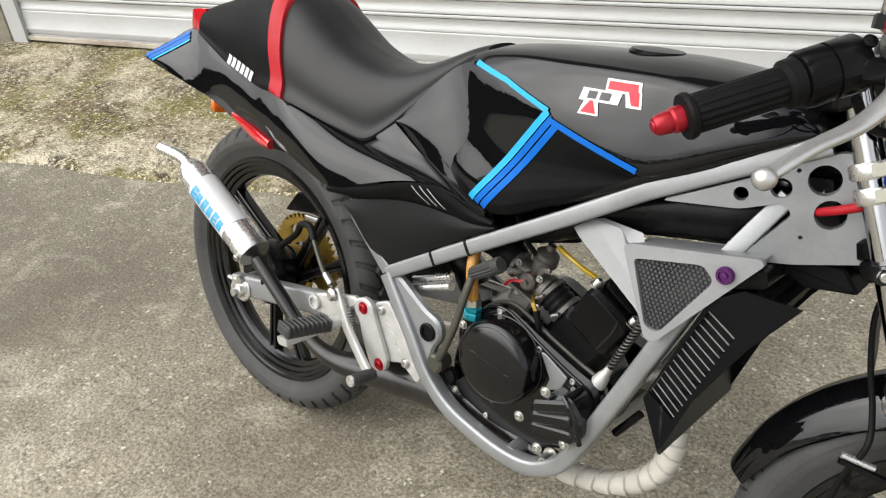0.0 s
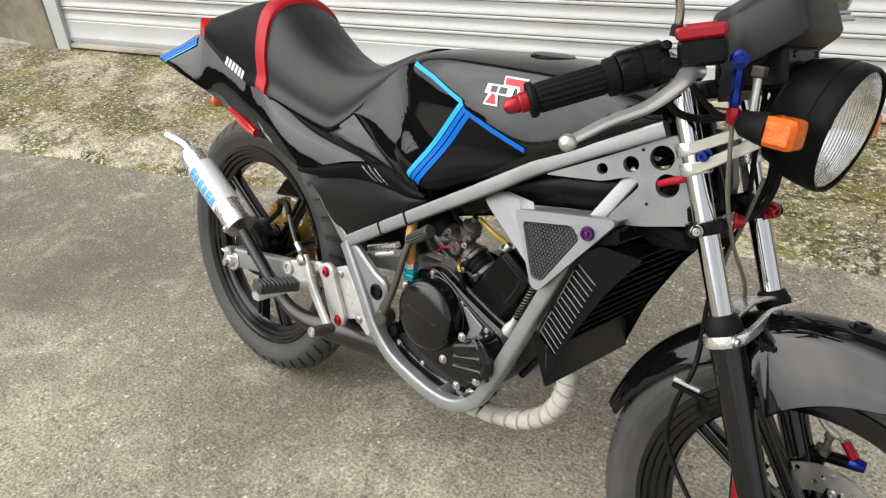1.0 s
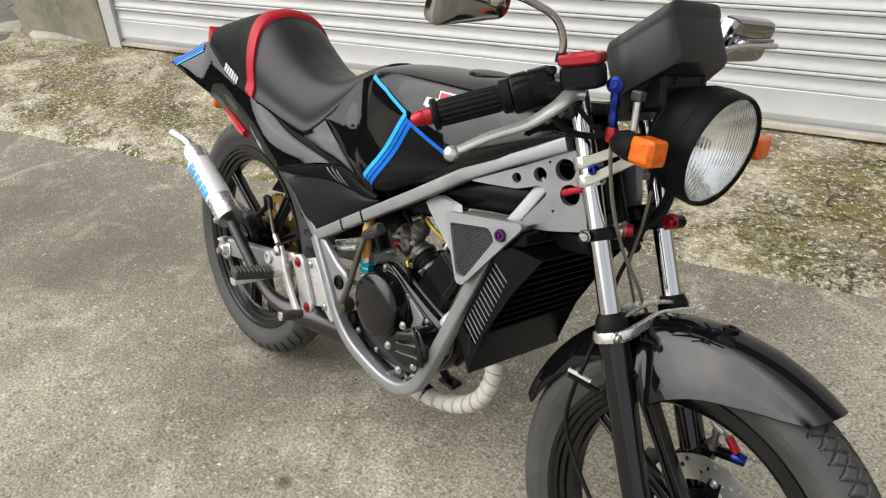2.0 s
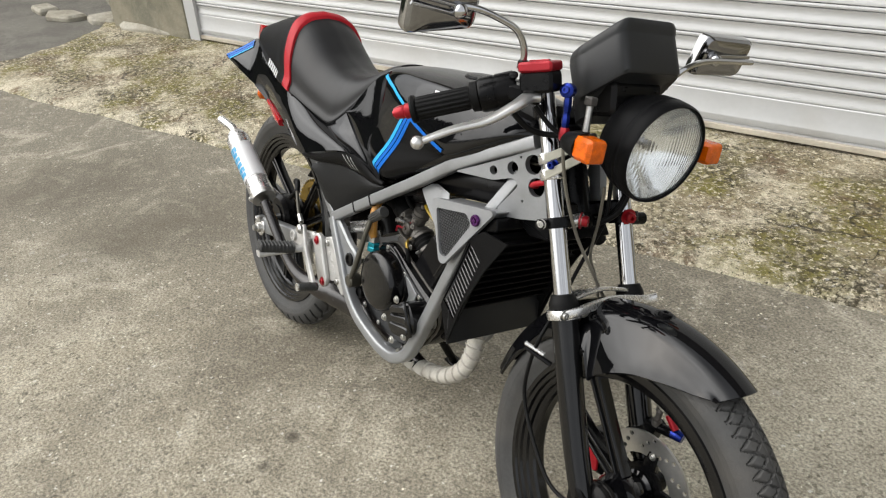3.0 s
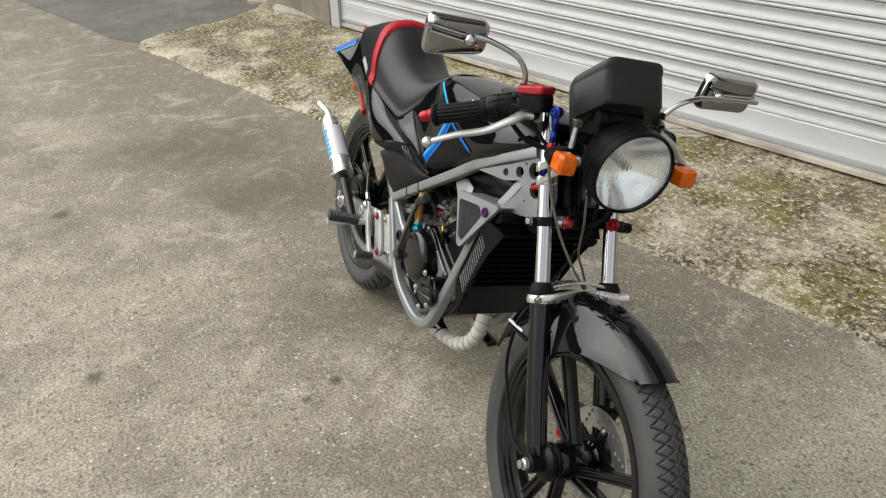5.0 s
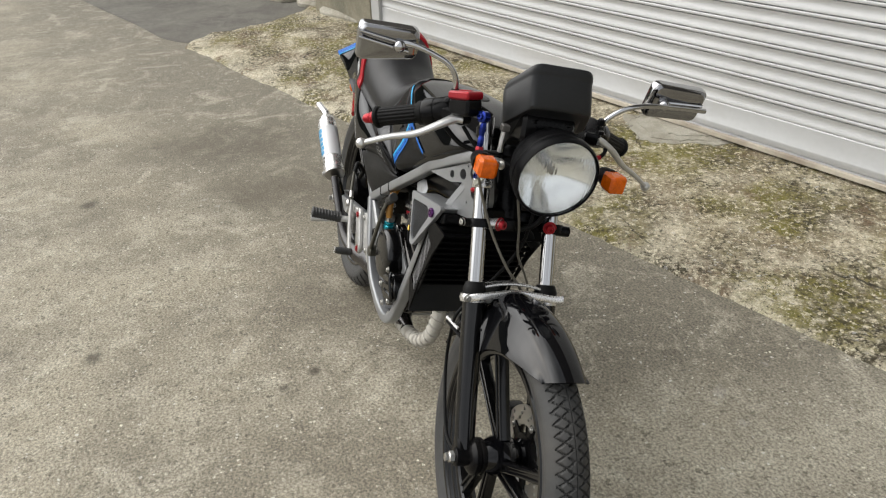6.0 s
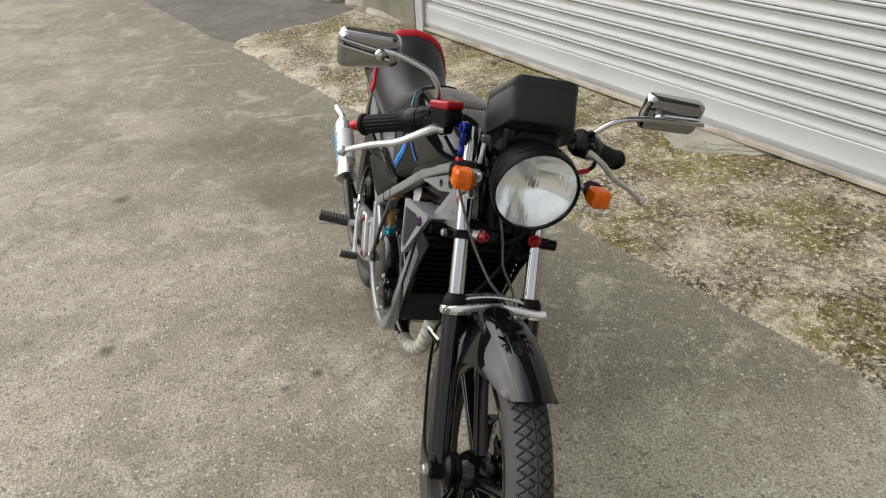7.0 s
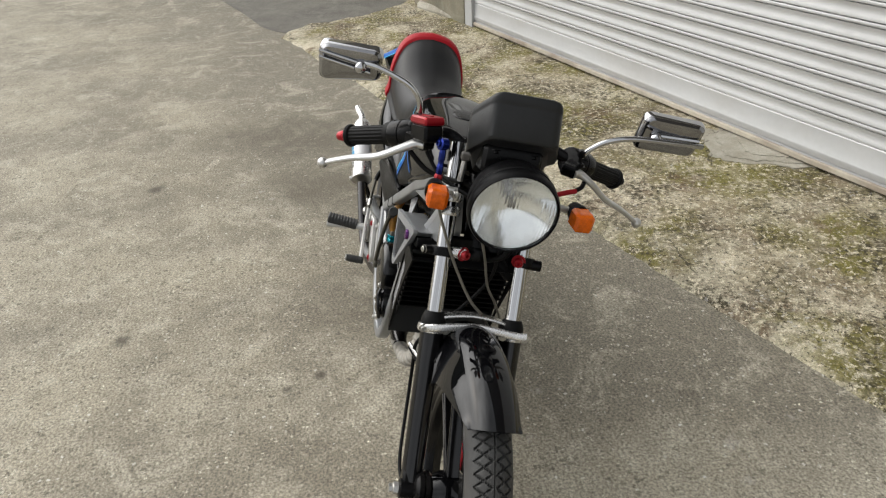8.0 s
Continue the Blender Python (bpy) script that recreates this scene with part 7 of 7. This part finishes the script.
def bowl(bm):
    """A parabolic mirror pressed with upright flutes."""
    side_dir = (HL.to_3x3().inverted() @ STEER.to_3x3() @ Vector((0, 1, 0))).normalized()
    up_dir = Vector((0, 0, 1)).cross(side_dir)
    rows = []
    for i in range(1, 49):
        r = 0.0712 * i / 48
        row = []
        for j in range(240):
            a = 2 * math.pi * j / 240
            p = Vector((r * math.cos(a), r * math.sin(a), -0.046 * (1 - (i / 48) ** 2) - 0.002))
            u, v = p.dot(side_dir), p.dot(up_dir)
            band = max(0.0, 1 - (abs(v) / 0.05) ** 2) * min(1.0, (48 - i) / 3)
            p.z += 0.00022 * math.cos(u * 2 * math.pi / (0.0052 if abs(u) < 0.035 else 0.0075)) * band
            row.append(HL @ p)
        rows.append(row)
    rings(bm, rows, False)


part("reflector_bowl", make(bowl), REFLECTOR, head, "bright reflector bowl", None, 180)
part("bulb_shade", make(lathe, [(0.001, -0.024), (0.004, -0.0243), (0.0072, -0.026), (0.008, -0.030), (0.008, -0.034)], HL, 20), DARK_CHROME, head, "small bulb shade")
part("bulb", make(lathe, [(0.0065, -0.05), (0.0065, -0.034), (0.006, -0.030), (0.003, -0.028), (0.001, -0.0275)], HL, 18), DARK_CHROME, head, "bluish headlight bulb")


def dome(bm):
    """A thin domed lens with upright flutes on its inner face."""
    n, k = 60, 200
    flute_side = (HL.to_3x3().inverted() @ STEER.to_3x3() @ Vector((0, 1, 0))).normalized()
    flute_up = Vector((0, 0, 1)).cross(flute_side)
    for inner in (0, 1):
        mid_v = None
        prev = None
        for i in range(n + 1):
            r = 0.0722 * i / n
            row = []
            for j in range(k if i else 1):
                a = 2 * math.pi * j / k
                p = Vector((r * math.cos(a), r * math.sin(a), 0.004 + 0.013 * (1 - (i / n) ** 2) - 0.004 * inner))
                if inner:
                    u, v = p.dot(flute_side), p.dot(flute_up)
                    deep = 0.00027 if v > -0.012 or abs(u) > 0.03 else 0.00008
                    p.z += deep * math.cos(u * 2 * math.pi / 0.0062 + 0.35 * math.sin(v * 60)) * min(1.0, (n - i) / 3)
                row.append(bm.verts.new(HL @ p))
            if i == 1:
                for j in range(k):
                    bm.faces.new((mid_v, row[j], row[(j + 1) % k]))
            elif i > 1:
                for j in range(k):
                    bm.faces.new((prev[j], prev[(j + 1) % k], row[(j + 1) % k], row[j]))
            else:
                mid_v = row[0]
            prev = row
        if inner == 0:
            outer = prev
    for j in range(k):
        bm.faces.new((outer[j], outer[(j + 1) % k], prev[(j + 1) % k], prev[j]))


lens = part("headlight_lens", make(dome), LENS, head, "clear glass lens")
lens.visible_shadow = False

# cables
CABLE = [(1.182, -0.086, 0.275), (1.150, -0.091, 0.268), (1.110, -0.090, 0.280), (1.050, -0.082, 0.330), (1.022, -0.079, 0.375), (1.025, -0.083, 0.43), (1.038, -0.087, 0.48), (1.030, -0.062, 0.506), (1.010, -0.020, 0.536), (0.995, 0.018, 0.575), (0.999, 0.033, 0.614), (1.012, 0.031, 0.658), (1.004, 0.035, 0.71), (1.0, 0.02, 0.83)]
cab = part("speedo_cable", make(tube, CABLE, 0.0033, 10), RUBBER, bike, "thin black speedometer cable", None)
part("cable_clip", make(tube, [(1.020, -0.094, 0.458), (1.062, -0.076, 0.446)], 0.004, 8), SATIN, cab)
part("clip_tube", make(tube, [(1.020, -0.096, 0.466), (1.050, -0.082, 0.458)], 0.0035, 8), ALU, cab, "bright sleeve")
for pts, r, mat, label in (
    ([(1.00, 0.03, 0.83), (1.03, 0.045, 0.74), (1.030, 0.04, 0.68), (1.01, 0.02, 0.650), (0.97, 0.0, 0.635)], 0.0045, RUBBER, "black cable loom"),
    ([(0.975, -0.125, 0.825), (1.0, -0.10, 0.795), (1.035, -0.075, 0.79), (1.06, -0.05, 0.785)], 0.0035, RUBBER, "thin black cable"),
    ([(0.955, -0.15, 0.815), (0.965, -0.12, 0.790), (0.985, -0.09, 0.785), (1.03, -0.07, 0.80)], 0.0045, RUBBER, "throttle cable"),
    ([(0.995, 0.045, 0.80), (1.02, 0.055, 0.72), (1.012, 0.05, 0.670), (0.98, 0.04, 0.640), (0.93, 0.02, 0.625)], 0.005, RUBBER, "thick black wiring loom"),
    ([(1.04, -0.02, 0.72), (1.022, 0.005, 0.66), (1.000, 0.029, 0.592), (0.996, 0.055, 0.55), (0.999, 0.070, 0.515), (1.005, 0.074, 0.46)], 0.0024, HOSE, "grey hose"),
    ([(0.922, -0.040, 0.684), (0.930, -0.058, 0.689), (0.948, -0.068, 0.698), (0.970, -0.066, 0.708)], 0.0046, RED_VINYL, "red hose beside the fork"),
    ([(1.006, 0.140, 0.800), (1.012, 0.115, 0.795), (1.016, 0.09, 0.785), (1.018, 0.07, 0.77)], 0.0045, RED_VINYL, "red sleeve on the clutch cable"),
    ([(0.985, 0.160, 0.818), (0.998, 0.152, 0.806), (1.006, 0.138, 0.800)], 0.004, RUBBER, "black clutch cable")):
    part("cable" if mat is RUBBER else "hose", make(tube, pts, r, 10), mat, bike, label)
